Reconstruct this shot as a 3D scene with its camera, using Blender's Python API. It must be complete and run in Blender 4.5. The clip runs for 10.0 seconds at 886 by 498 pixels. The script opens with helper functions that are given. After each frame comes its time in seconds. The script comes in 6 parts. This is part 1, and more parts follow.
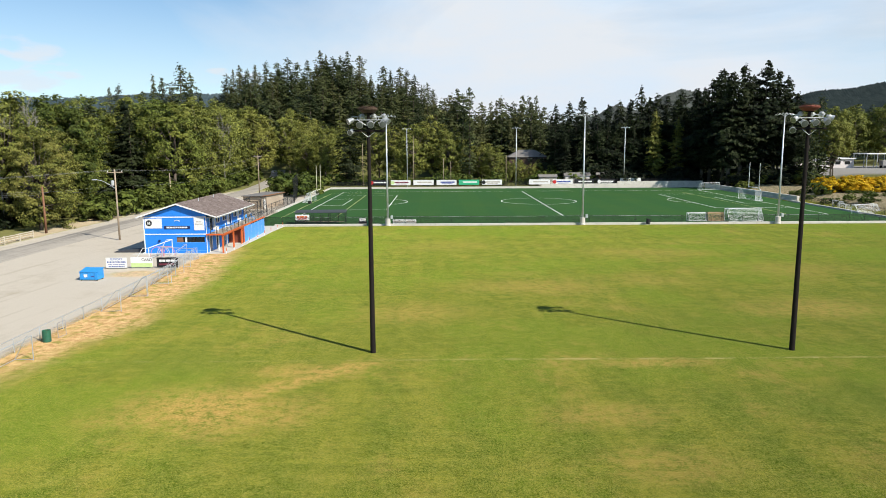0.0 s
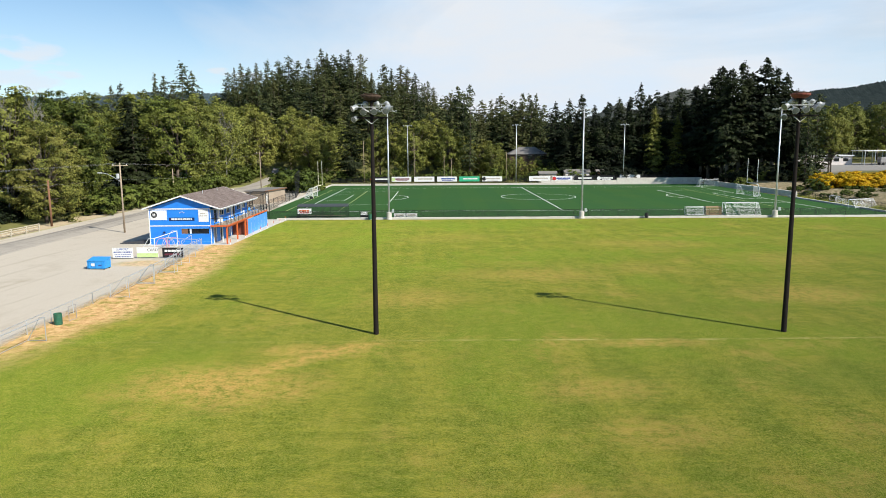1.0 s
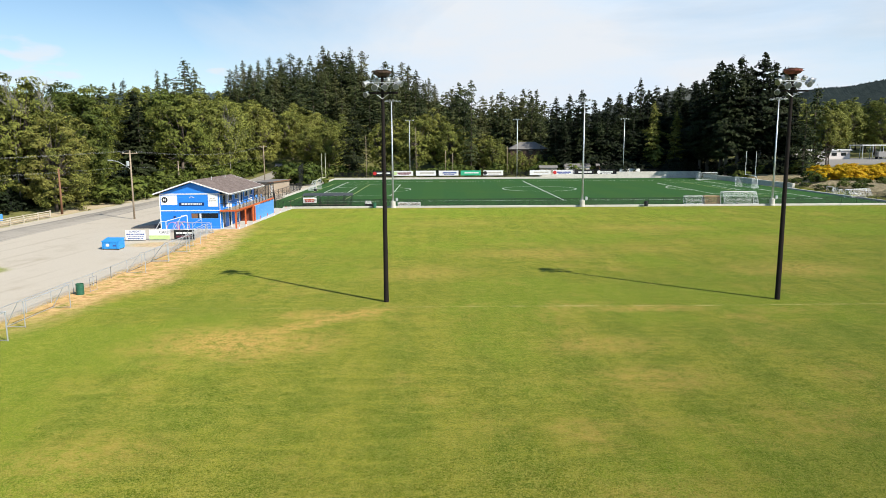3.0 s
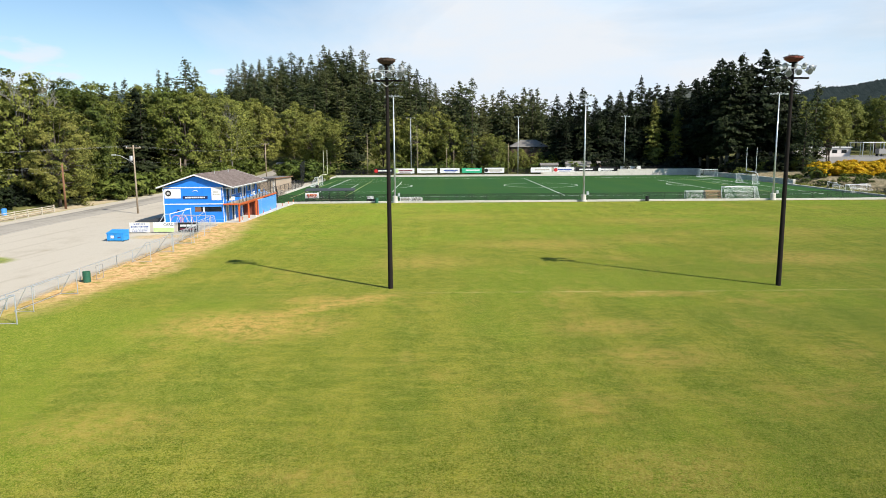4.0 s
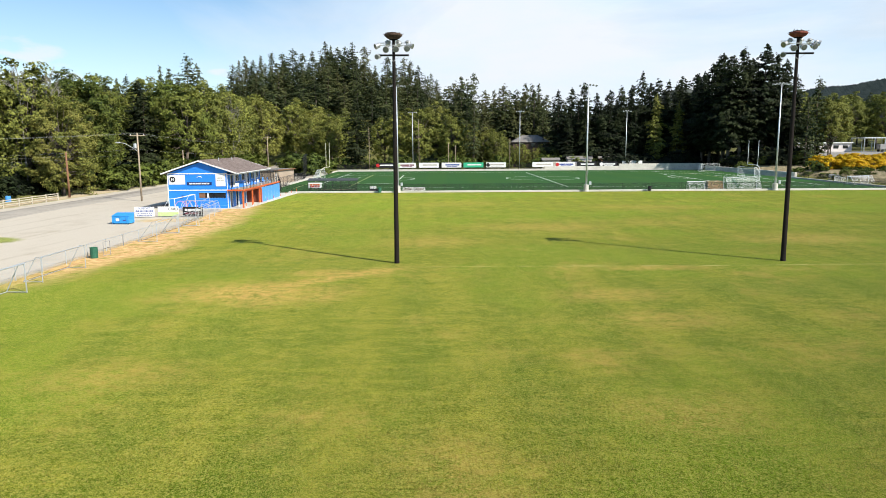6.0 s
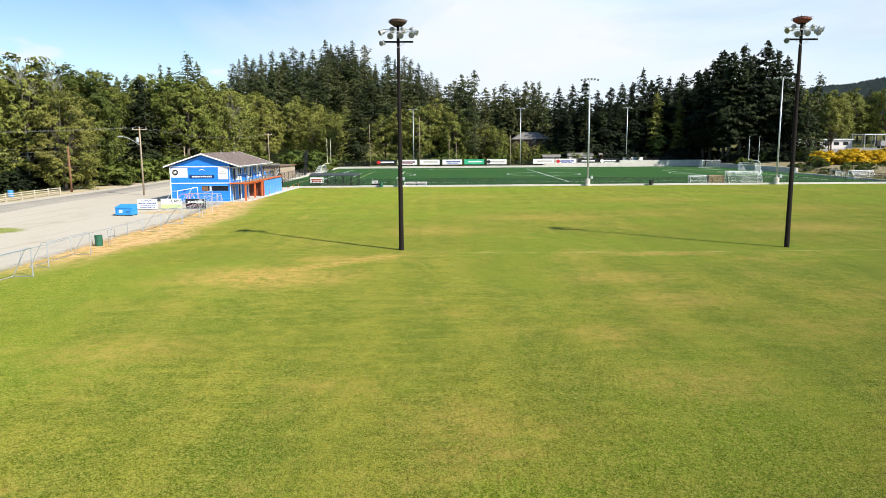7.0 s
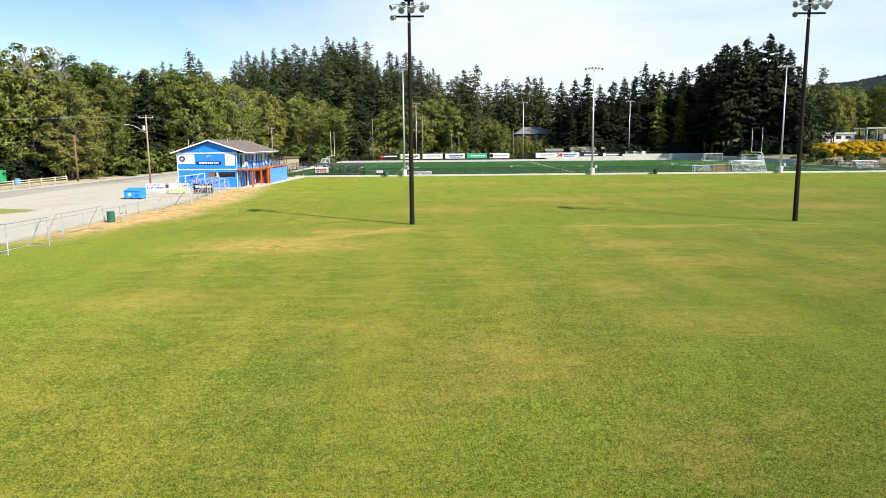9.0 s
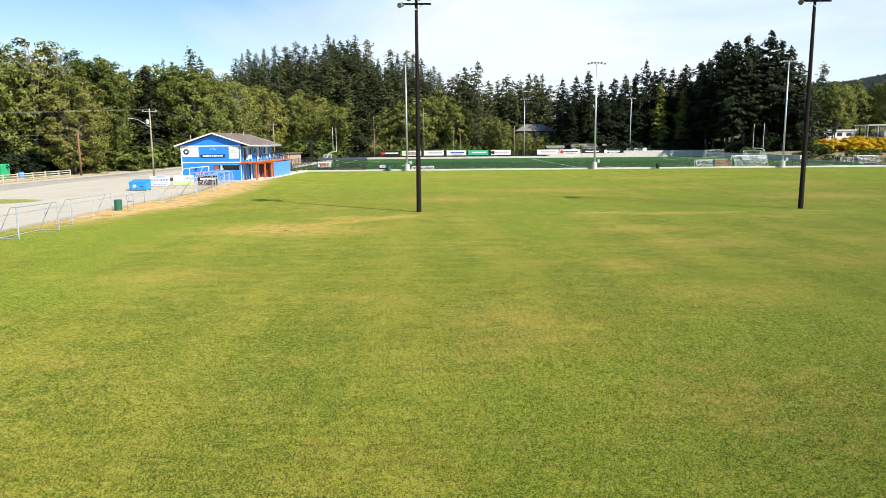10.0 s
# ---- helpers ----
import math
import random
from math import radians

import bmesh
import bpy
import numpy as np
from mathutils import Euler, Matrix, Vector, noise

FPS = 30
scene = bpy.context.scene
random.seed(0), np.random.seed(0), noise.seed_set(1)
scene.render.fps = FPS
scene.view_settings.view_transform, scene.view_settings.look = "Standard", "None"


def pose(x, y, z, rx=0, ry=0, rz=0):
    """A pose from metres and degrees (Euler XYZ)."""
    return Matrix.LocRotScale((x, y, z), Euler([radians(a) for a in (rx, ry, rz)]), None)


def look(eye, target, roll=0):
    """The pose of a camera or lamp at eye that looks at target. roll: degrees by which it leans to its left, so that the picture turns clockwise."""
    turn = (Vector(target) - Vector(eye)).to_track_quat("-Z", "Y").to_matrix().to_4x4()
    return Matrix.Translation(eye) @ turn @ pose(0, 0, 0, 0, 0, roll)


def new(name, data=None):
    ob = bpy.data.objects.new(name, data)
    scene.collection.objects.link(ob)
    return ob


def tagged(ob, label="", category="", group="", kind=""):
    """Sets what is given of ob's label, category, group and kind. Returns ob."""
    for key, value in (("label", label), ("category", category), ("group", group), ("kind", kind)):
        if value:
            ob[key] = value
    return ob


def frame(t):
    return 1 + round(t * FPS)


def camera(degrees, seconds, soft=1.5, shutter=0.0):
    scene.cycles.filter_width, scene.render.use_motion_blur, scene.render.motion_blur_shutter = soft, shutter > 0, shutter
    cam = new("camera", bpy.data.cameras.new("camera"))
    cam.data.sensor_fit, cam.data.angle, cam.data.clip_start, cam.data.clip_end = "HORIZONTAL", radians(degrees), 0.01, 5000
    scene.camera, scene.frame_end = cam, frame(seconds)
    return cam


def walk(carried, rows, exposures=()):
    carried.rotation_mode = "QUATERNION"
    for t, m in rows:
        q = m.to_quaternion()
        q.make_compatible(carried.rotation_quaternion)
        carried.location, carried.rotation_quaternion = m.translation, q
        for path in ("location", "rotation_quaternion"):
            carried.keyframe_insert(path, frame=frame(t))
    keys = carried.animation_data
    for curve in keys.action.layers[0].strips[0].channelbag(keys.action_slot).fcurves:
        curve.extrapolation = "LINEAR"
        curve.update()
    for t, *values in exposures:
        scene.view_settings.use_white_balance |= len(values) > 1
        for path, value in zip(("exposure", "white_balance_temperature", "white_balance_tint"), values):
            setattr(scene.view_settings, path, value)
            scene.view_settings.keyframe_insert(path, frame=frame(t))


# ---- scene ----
cam = camera(65.1, 10.0, soft=0.9)
PATH = [
    (0, (4.723, -47.295, 14.637), (4.733, -45.319, 14.333), -0.3),
    (0.5, (4.742, -48.048, 14.15), (4.752, -46.071, 13.846), -0.3),
    (1, (4.652, -48.813, 13.744), (4.661, -46.836, 13.439), -0.3),
    (1.5, (4.527, -49.498, 13.253), (4.537, -47.521, 12.949), -0.4),
    (2, (4.398, -50.147, 12.807), (4.407, -48.171, 12.503), -0.4),
    (2.5, (4.22, -50.775, 12.371), (4.23, -48.799, 12.066), -0.3),
    (4, (3.796, -51.87, 10.949), (3.804, -49.893, 10.646), -0.4),
    (4.5, (3.697, -52.067, 10.486), (3.705, -50.09, 10.183), -0.4),
    (5, (3.552, -52.126, 10.001), (3.56, -50.148, 9.699), -0.4),
    (5.5, (3.474, -52.254, 9.538), (3.481, -50.277, 9.236), -0.3),
    (7, (2.967, -52.641, 8.091), (2.975, -50.664, 7.789), -0.4),
    (7.5, (2.83, -52.779, 7.574), (2.837, -50.802, 7.272), -0.4),
    (8, (2.598, -52.898, 7.145), (2.605, -50.921, 6.842), -0.4),
    (8.5, (2.415, -53.11, 6.652), (2.422, -51.133, 6.35), -0.4),
    (9, (2.199, -53.285, 6.192), (2.205, -51.308, 5.89), -0.5),
    (9.5, (1.892, -53.471, 5.707), (1.899, -51.494, 5.404), -0.5),
    (10, (1.638, -53.589, 5.283), (1.645, -51.612, 4.98), -0.5),
]
walk(cam, [(t, look(eye, target, roll)) for t, eye, target, roll in PATH], [(0.0, 0.30), (5.0, 0.43), (10.0, 0.58)])

# ---- light ----
SUN_DIR = Vector((15.2, -12.6, 16.4)).normalized()
sun = new("sun", bpy.data.lights.new("sun", "SUN"))
sun.data.energy = 5.0
sun.data.angle = radians(0.53)
sun.data.color = (1.0, 0.95, 0.86)
sun.matrix_world = look(SUN_DIR * 300, (0, 0, 0))

world = bpy.data.worlds.new("sky")
scene.world = world
world.use_nodes = True
wt = world.node_tree
wt.nodes.clear()
w_out = wt.nodes.new("ShaderNodeOutputWorld")
w_bg = wt.nodes.new("ShaderNodeBackground")
w_sky = wt.nodes.new("ShaderNodeTexSky")
w_sky.sky_type = "NISHITA"
w_sky.sun_disc = False
w_sky.sun_elevation = math.asin(SUN_DIR.z)
w_sky.sun_rotation = math.atan2(SUN_DIR.x, SUN_DIR.y)
w_sky.air_density, w_sky.dust_density, w_sky.ozone_density = 0.85, 0.05, 2.4
w_co = wt.nodes.new("ShaderNodeTexCoord")
w_map = wt.nodes.new("ShaderNodeMapping")
w_map.inputs["Scale"].default_value = (1.0, 1.0, 3.2)
w_map.inputs["Location"].default_value = (0.35, 0.0, 0.1)
w_noise = wt.nodes.new("ShaderNodeTexNoise")
w_noise.inputs["Scale"].default_value = 1.7
w_noise.inputs["Detail"].default_value = 7.0
w_noise.inputs["Roughness"].default_value = 0.55
w_noise.inputs["Distortion"].default_value = 0.6
w_ramp = wt.nodes.new("ShaderNodeValToRGB")
w_ramp.color_ramp.elements[0].position = 0.28
w_ramp.color_ramp.elements[1].position = 0.68
w_mix = wt.nodes.new("ShaderNodeMix")
w_mix.data_type = "RGBA"
# brighter and thinner places in the cloud
w_puff = wt.nodes.new("ShaderNodeTexNoise")
w_puff.inputs["Scale"].default_value = 3.4
w_puff.inputs["Detail"].default_value = 8.0
w_puff.inputs["Roughness"].default_value = 0.58
w_tone = wt.nodes.new("ShaderNodeValToRGB")
w_tone.color_ramp.elements[0].position, w_tone.color_ramp.elements[0].color = 0.36, (5.5, 6.5, 7.6, 1)
w_tone.color_ramp.elements[1].position, w_tone.color_ramp.elements[1].color = 0.60, (6.22, 6.55, 6.96, 1)
wt.links.new(w_map.outputs["Vector"], w_puff.inputs["Vector"])
wt.links.new(w_puff.outputs["Fac"], w_tone.inputs["Fac"])
wt.links.new(w_tone.outputs["Color"], w_mix.inputs["B"])
wt.links.new(w_co.outputs["Generated"], w_map.inputs["Vector"])
wt.links.new(w_map.outputs["Vector"], w_noise.inputs["Vector"])
# the cloud bank lies to the north and thins out to both sides
w_sep = wt.nodes.new("ShaderNodeSeparateXYZ")
w_north = wt.nodes.new("ShaderNodeMath")
w_north.operation = "MULTIPLY_ADD"
w_north.inputs[1].default_value, w_north.inputs[2].default_value = 2.4, -2.14
w_sum = wt.nodes.new("ShaderNodeMath")
wt.links.new(w_co.outputs["Generated"], w_sep.inputs[0])
w_dot = wt.nodes.new("ShaderNodeVectorMath")
w_dot.operation = "DOT_PRODUCT"
w_dot.inputs[1].default_value = (0.31, 0.9507, 0.0)
wt.links.new(w_co.outputs["Generated"], w_dot.inputs[0])
wt.links.new(w_dot.outputs["Value"], w_north.inputs[0])
wt.links.new(w_north.outputs[0], w_sum.inputs[0])
wt.links.new(w_noise.outputs["Fac"], w_sum.inputs[1])
wt.links.new(w_sum.outputs[0], w_ramp.inputs["Fac"])
# thin cloud and haze lie low in the sky and clear overhead
w_low = wt.nodes.new("ShaderNodeMapRange")
w_low.interpolation_type = "SMOOTHSTEP"
w_low.inputs["From Min"].default_value, w_low.inputs["From Max"].default_value = 0.22, 0.65
w_low.inputs["To Min"].default_value, w_low.inputs["To Max"].default_value = 1.0, 0.04
w_mul = wt.nodes.new("ShaderNodeMath")
w_mul.operation = "MULTIPLY"
wt.links.new(w_sep.outputs[2], w_low.inputs["Value"])
wt.links.new(w_ramp.outputs["Color"], w_mul.inputs[0])
wt.links.new(w_low.outputs["Result"], w_mul.inputs[1])
w_haze = wt.nodes.new("ShaderNodeMapRange")
w_haze.interpolation_type = "SMOOTHSTEP"
w_haze.inputs["From Min"].default_value, w_haze.inputs["From Max"].default_value = 0.0, 0.24
w_haze.inputs["To Min"].default_value, w_haze.inputs["To Max"].default_value = 0.46, 0.0
w_max = wt.nodes.new("ShaderNodeMath")
w_max.operation = "MAXIMUM"
wt.links.new(w_sep.outputs[2], w_haze.inputs["Value"])
wt.links.new(w_haze.outputs["Result"], w_max.inputs[0])
wt.links.new(w_mul.outputs[0], w_max.inputs[1])
# small fair-weather clouds low over the horizon
w_cum = wt.nodes.new("ShaderNodeTexNoise")
w_cum.inputs["Scale"].default_value = 6.5
w_cum.inputs["Detail"].default_value = 6.0
w_cum.inputs["Roughness"].default_value = 0.5
wt.links.new(w_map.outputs["Vector"], w_cum.inputs["Vector"])
w_edge = wt.nodes.new("ShaderNodeMapRange")
w_edge.interpolation_type = "SMOOTHSTEP"
w_edge.inputs["From Min"].default_value, w_edge.inputs["From Max"].default_value = 0.55, 0.66
w_edge.inputs["To Min"].default_value, w_edge.inputs["To Max"].default_value = 0.0, 0.85
wt.links.new(w_cum.outputs["Fac"], w_edge.inputs["Value"])
w_band = wt.nodes.new("ShaderNodeMapRange")
w_band.interpolation_type = "SMOOTHSTEP"
w_band.inputs["From Min"].default_value, w_band.inputs["From Max"].default_value = 0.10, 0.17
w_band.inputs["To Min"].default_value, w_band.inputs["To Max"].default_value = 1.0, 0.15
wt.links.new(w_sep.outputs[2], w_band.inputs["Value"])
w_small = wt.nodes.new("ShaderNodeMath")
w_small.operation = "MULTIPLY"
wt.links.new(w_edge.outputs["Result"], w_small.inputs[0])
wt.links.new(w_band.outputs["Result"], w_small.inputs[1])
w_all = wt.nodes.new("ShaderNodeMath")
w_all.operation = "MAXIMUM"
wt.links.new(w_max.outputs[0], w_all.inputs[0])
wt.links.new(w_small.outputs[0], w_all.inputs[1])
wt.links.new(w_all.outputs[0], w_mix.inputs["Factor"])
w_tint = wt.nodes.new("ShaderNodeMix")
w_tint.data_type, w_tint.blend_type = "RGBA", "MULTIPLY"
w_tint.inputs["Factor"].default_value = 1.0
w_tint.inputs["B"].default_value = (0.90, 1.01, 1.0, 1)
wt.links.new(w_sky.outputs["Color"], w_tint.inputs["A"])
wt.links.new(w_tint.outputs["Result"], w_mix.inputs["A"])
wt.links.new(w_mix.outputs["Result"], w_bg.inputs["Color"])
w_bg.inputs["Strength"].default_value = 0.104
wt.links.new(w_bg.outputs["Background"], w_out.inputs["Surface"])

# ---- mesh tools ----
RNG = np.random.default_rng(7)


class M:
    """Collects vertices and faces for one mesh."""

    def __init__(self):
        self.v, self.f, self.m = [], [], []

    def add(self, verts, faces, slot=0):
        n = len(self.v)
        self.v += [tuple(p) for p in verts]
        self.f += [tuple(i + n for i in f) for f in faces]
        self.m += [slot] * len(faces)
        return self

    def box(self, x0, x1, y0, y1, z0, z1, b=0.0, m=None, slot=0):
        lo, hi = (min(x0, x1), min(y0, y1), min(z0, z1)), (max(x0, x1), max(y0, y1), max(z0, z1))
        b = min(b, *[(hi[k] - lo[k]) * 0.45 for k in range(3)]) if b else 0
        if not b:
            v = [(x, y, z) for z in (lo[2], hi[2]) for y in (lo[1], hi[1]) for x in (lo[0], hi[0])]
            f = [(0, 2, 3, 1), (4, 5, 7, 6), (0, 1, 5, 4), (2, 6, 7, 3), (0, 4, 6, 2), (1, 3, 7, 5)]
        else:
            bm = bmesh.new()
            bmesh.ops.create_cube(bm, size=1)
            for p in bm.verts:
                p.co = Vector([(lo[k] + hi[k]) / 2 + p.co[k] * (hi[k] - lo[k]) for k in range(3)])
            bmesh.ops.bevel(bm, geom=list(bm.edges), offset=b, segments=1, affect="EDGES", profile=0.5)
            bm.verts.index_update()
            v = [p.co.copy() for p in bm.verts]
            f = [[q.index for q in g.verts] for g in bm.faces]
            bm.free()
        if m is not None:
            v = [m @ Vector(p) for p in v]
        return self.add(v, f, slot)

    def rod(self, p0, p1, r0, r1=None, n=8, cap=True, slot=0):
        r1 = r0 if r1 is None else r1
        a, b = Vector(p0), Vector(p1)
        d = (b - a).normalized()
        u = d.orthogonal().normalized()
        w = d.cross(u)
        ring = [(math.cos(6.283185 * k / n), math.sin(6.283185 * k / n)) for k in range(n)]
        v = [a + (u * c + w * s) * r0 for c, s in ring] + [b + (u * c + w * s) * r1 for c, s in ring]
        f = [(k, (k + 1) % n, n + (k + 1) % n, n + k) for k in range(n)]
        if cap:
            f += [tuple(range(n - 1, -1, -1)), tuple(range(n, 2 * n))]
        return self.add(v, f, slot)

    def pipe(self, pts, r, n=6, slot=0):
        for a, b in zip(pts, pts[1:]):
            self.rod(a, b, r, r, n, True, slot)
        return self

    def lathe(self, prof, n=12, m=None, slot=0):
        v, f = [], []
        for r, z in prof:
            v += [Vector((r * math.cos(6.283185 * k / n), r * math.sin(6.283185 * k / n), z)) for k in range(n)]
        for j in range(len(prof) - 1):
            f += [(j * n + k, j * n + (k + 1) % n, (j + 1) * n + (k + 1) % n, (j + 1) * n + k) for k in range(n)]
        f += [tuple(range(n - 1, -1, -1)), tuple(range((len(prof) - 1) * n, len(prof) * n))]
        if m is not None:
            v = [m @ p for p in v]
        return self.add(v, f, slot)

    def prism(self, poly, d, slot=0):
        """poly: a closed outline of points; d: the way it is pushed."""
        n, d = len(poly), Vector(d)
        v = [Vector(p) for p in poly] + [Vector(p) + d for p in poly]
        f = [tuple(range(n - 1, -1, -1)), tuple(range(n, 2 * n))] + [(k, (k + 1) % n, n + (k + 1) % n, n + k) for k in range(n)]
        return self.add(v, f, slot)

    def mesh(self, name, *materials, smooth=False, weld=False):
        me = bpy.data.meshes.new(name)
        me.from_pydata(self.v, [], self.f)
        for mt in materials:
            me.materials.append(mt)
        if len(materials) > 1:
            me.polygons.foreach_set("material_index", self.m)
        bm = bmesh.new()
        bm.from_mesh(me)
        if weld:
            bmesh.ops.remove_doubles(bm, verts=bm.verts, dist=0.0005)
        bmesh.ops.recalc_face_normals(bm, faces=bm.faces)
        bm.to_mesh(me)
        bm.free()
        if smooth:
            me.polygons.foreach_set("use_smooth", [True] * len(me.polygons))
        return me


def thing(name, at=(0, 0, 0), turn=0.0, label="", category="", group="", kind=""):
    ob = new(name)
    ob.empty_display_size = 0.3
    ob.matrix_world = pose(*at, 0, 0, turn)
    return tagged(ob, label, category, group, kind)


def part(name, m, material, parent, label="", smooth=False, kind=""):
    """Links a collected mesh as one object under a thing or part, in the thing's own space."""
    me = m.mesh(name, *(material if isinstance(material, (list, tuple)) else (material,)), smooth=smooth) if isinstance(m, M) else m
    ob = new(name, me)
    ob.parent = parent
    return tagged(ob, label, kind=kind)


def solid(name, m, material, label="", category="", kind="", group="", smooth=False):
    """A top-level thing of one mesh, in world space."""
    me = m.mesh(name, *(material if isinstance(material, (list, tuple)) else (material,)), smooth=smooth) if isinstance(m, M) else m
    return tagged(new(name, me), label, category, group, kind)


def sheet(name, verts, faces, material):
    me = bpy.data.meshes.new(name)
    v, f = np.asarray(verts, dtype=np.float32), np.asarray(faces, dtype=np.int32)
    me.vertices.add(len(v))
    me.vertices.foreach_set("co", v.ravel())
    k = f.shape[1]
    me.loops.add(f.size)
    me.loops.foreach_set("vertex_index", f.ravel())
    me.polygons.add(len(f))
    me.polygons.foreach_set("loop_start", np.arange(0, f.size, k, dtype=np.int32))
    me.update(calc_edges=True)
    me.materials.append(material)
    return me


# ---- material tools ----
class Nodes:
    def __init__(self, name):
        self.mat = bpy.data.materials.new(name)
        self.mat.use_nodes = True
        self.t = self.mat.node_tree
        self.t.nodes.clear()
        self.out = self.t.nodes.new("ShaderNodeOutputMaterial")
        self.b = self.t.nodes.new("ShaderNodeBsdfPrincipled")
        self.t.links.new(self.b.outputs[0], self.out.inputs["Surface"])
        self.geo = None

    def put(self, socket, value):
        if isinstance(value, bpy.types.NodeSocket):
            self.t.links.new(value, socket)
        elif isinstance(value, (tuple, list)) and len(value) == 3 and socket.type == "RGBA":
            socket.default_value = (*value, 1)
        else:
            socket.default_value = value

    def pos(self):
        if self.geo is None:
            self.geo = self.t.nodes.new("ShaderNodeNewGeometry")
        return self.geo.outputs["Position"]

    def local(self):
        return self.t.nodes.new("ShaderNodeTexCoord").outputs["Object"]

    def xyz(self, v=None):
        n = self.t.nodes.new("ShaderNodeSeparateXYZ")
        self.put(n.inputs[0], v or self.pos())
        return n.outputs[0], n.outputs[1], n.outputs[2]

    def join(self, x, y, z):
        n = self.t.nodes.new("ShaderNodeCombineXYZ")
        for s, v in zip(n.inputs, (x, y, z)):
            self.put(s, v)
        return n.outputs[0]

    def op(self, kind, a, b=0.0, c=0.0, clamp=False):
        n = self.t.nodes.new("ShaderNodeMath")
        n.operation, n.use_clamp = kind, clamp
        for s, v in zip(n.inputs, (a, b, c)):
            self.put(s, v)
        return n.outputs[0]

    def noise(self, scale, detail=4.0, rough=0.55, v=None, warp=0.0):
        n = self.t.nodes.new("ShaderNodeTexNoise")
        self.put(n.inputs["Vector"], v or self.pos())
        n.inputs["Scale"].default_value, n.inputs["Detail"].default_value = scale, detail
        n.inputs["Roughness"].default_value, n.inputs["Distortion"].default_value = rough, warp
        return n.outputs["Fac"]

    def step(self, v, a, b, lo=0.0, hi=1.0):
        n = self.t.nodes.new("ShaderNodeMapRange")
        n.interpolation_type = "SMOOTHSTEP"
        for s, q in zip((n.inputs["Value"], n.inputs["From Min"], n.inputs["From Max"], n.inputs["To Min"], n.inputs["To Max"]), (v, a, b, lo, hi)):
            self.put(s, q)
        return n.outputs["Result"]

    def mix(self, f, a, b, blend="MIX"):
        n = self.t.nodes.new("ShaderNodeMix")
        n.data_type, n.blend_type = "RGBA", blend
        self.put(n.inputs["Factor"], f)
        self.put(n.inputs["A"], a)
        self.put(n.inputs["B"], b)
        return n.outputs["Result"]

    def rand(self, island=False):
        if island:
            return self.t.nodes.new("ShaderNodeNewGeometry").outputs["Random Per Island"]
        return self.t.nodes.new("ShaderNodeObjectInfo").outputs["Random"]

    def bump(self, h, strength=0.3, dist=0.02):
        n = self.t.nodes.new("ShaderNodeBump")
        self.put(n.inputs["Height"], h)
        n.inputs["Strength"].default_value, n.inputs["Distance"].default_value = strength, dist
        self.t.links.new(n.outputs[0], self.b.inputs["Normal"])

    def done(self, color, rough=0.7, metal=0.0, spec=0.3):
        self.put(self.b.inputs["Base Color"], color)
        self.put(self.b.inputs["Roughness"], rough)
        self.put(self.b.inputs["Metallic"], metal)
        self.b.inputs["Specular IOR Level"].default_value = spec
        return self.mat


def surface(name, color, rough=0.6, metal=0.0, spec=0.35, grain=8.0, vary=0.18, dirt=None, bump=0.1):
    """Painted or bare surface with fine grain, broad blotches and an optional dirt colour."""
    n = Nodes(name)
    v = n.local()
    fine, broad = n.noise(grain * 6, 3, 0.6, v), n.noise(grain * 0.35, 5, 0.6, v)
    f = n.op("ADD", n.op("MULTIPLY", fine, 0.5), n.op("MULTIPLY", broad, 0.5))
    dark = tuple(c * (1 - vary) for c in color)
    light = tuple(min(1, c * (1 + vary)) for c in color)
    col = n.mix(n.step(f, 0.3, 0.7), dark, light)
    if dirt:
        col = n.mix(n.step(n.noise(grain * 0.8, 6, 0.7, v), 0.52, 0.78), col, dirt)
    if bump:
        n.bump(fine, bump, 0.01)
    return n.done(col, n.step(broad, 0.3, 0.7, max(0, rough - 0.1), min(1, rough + 0.1)), metal, spec)

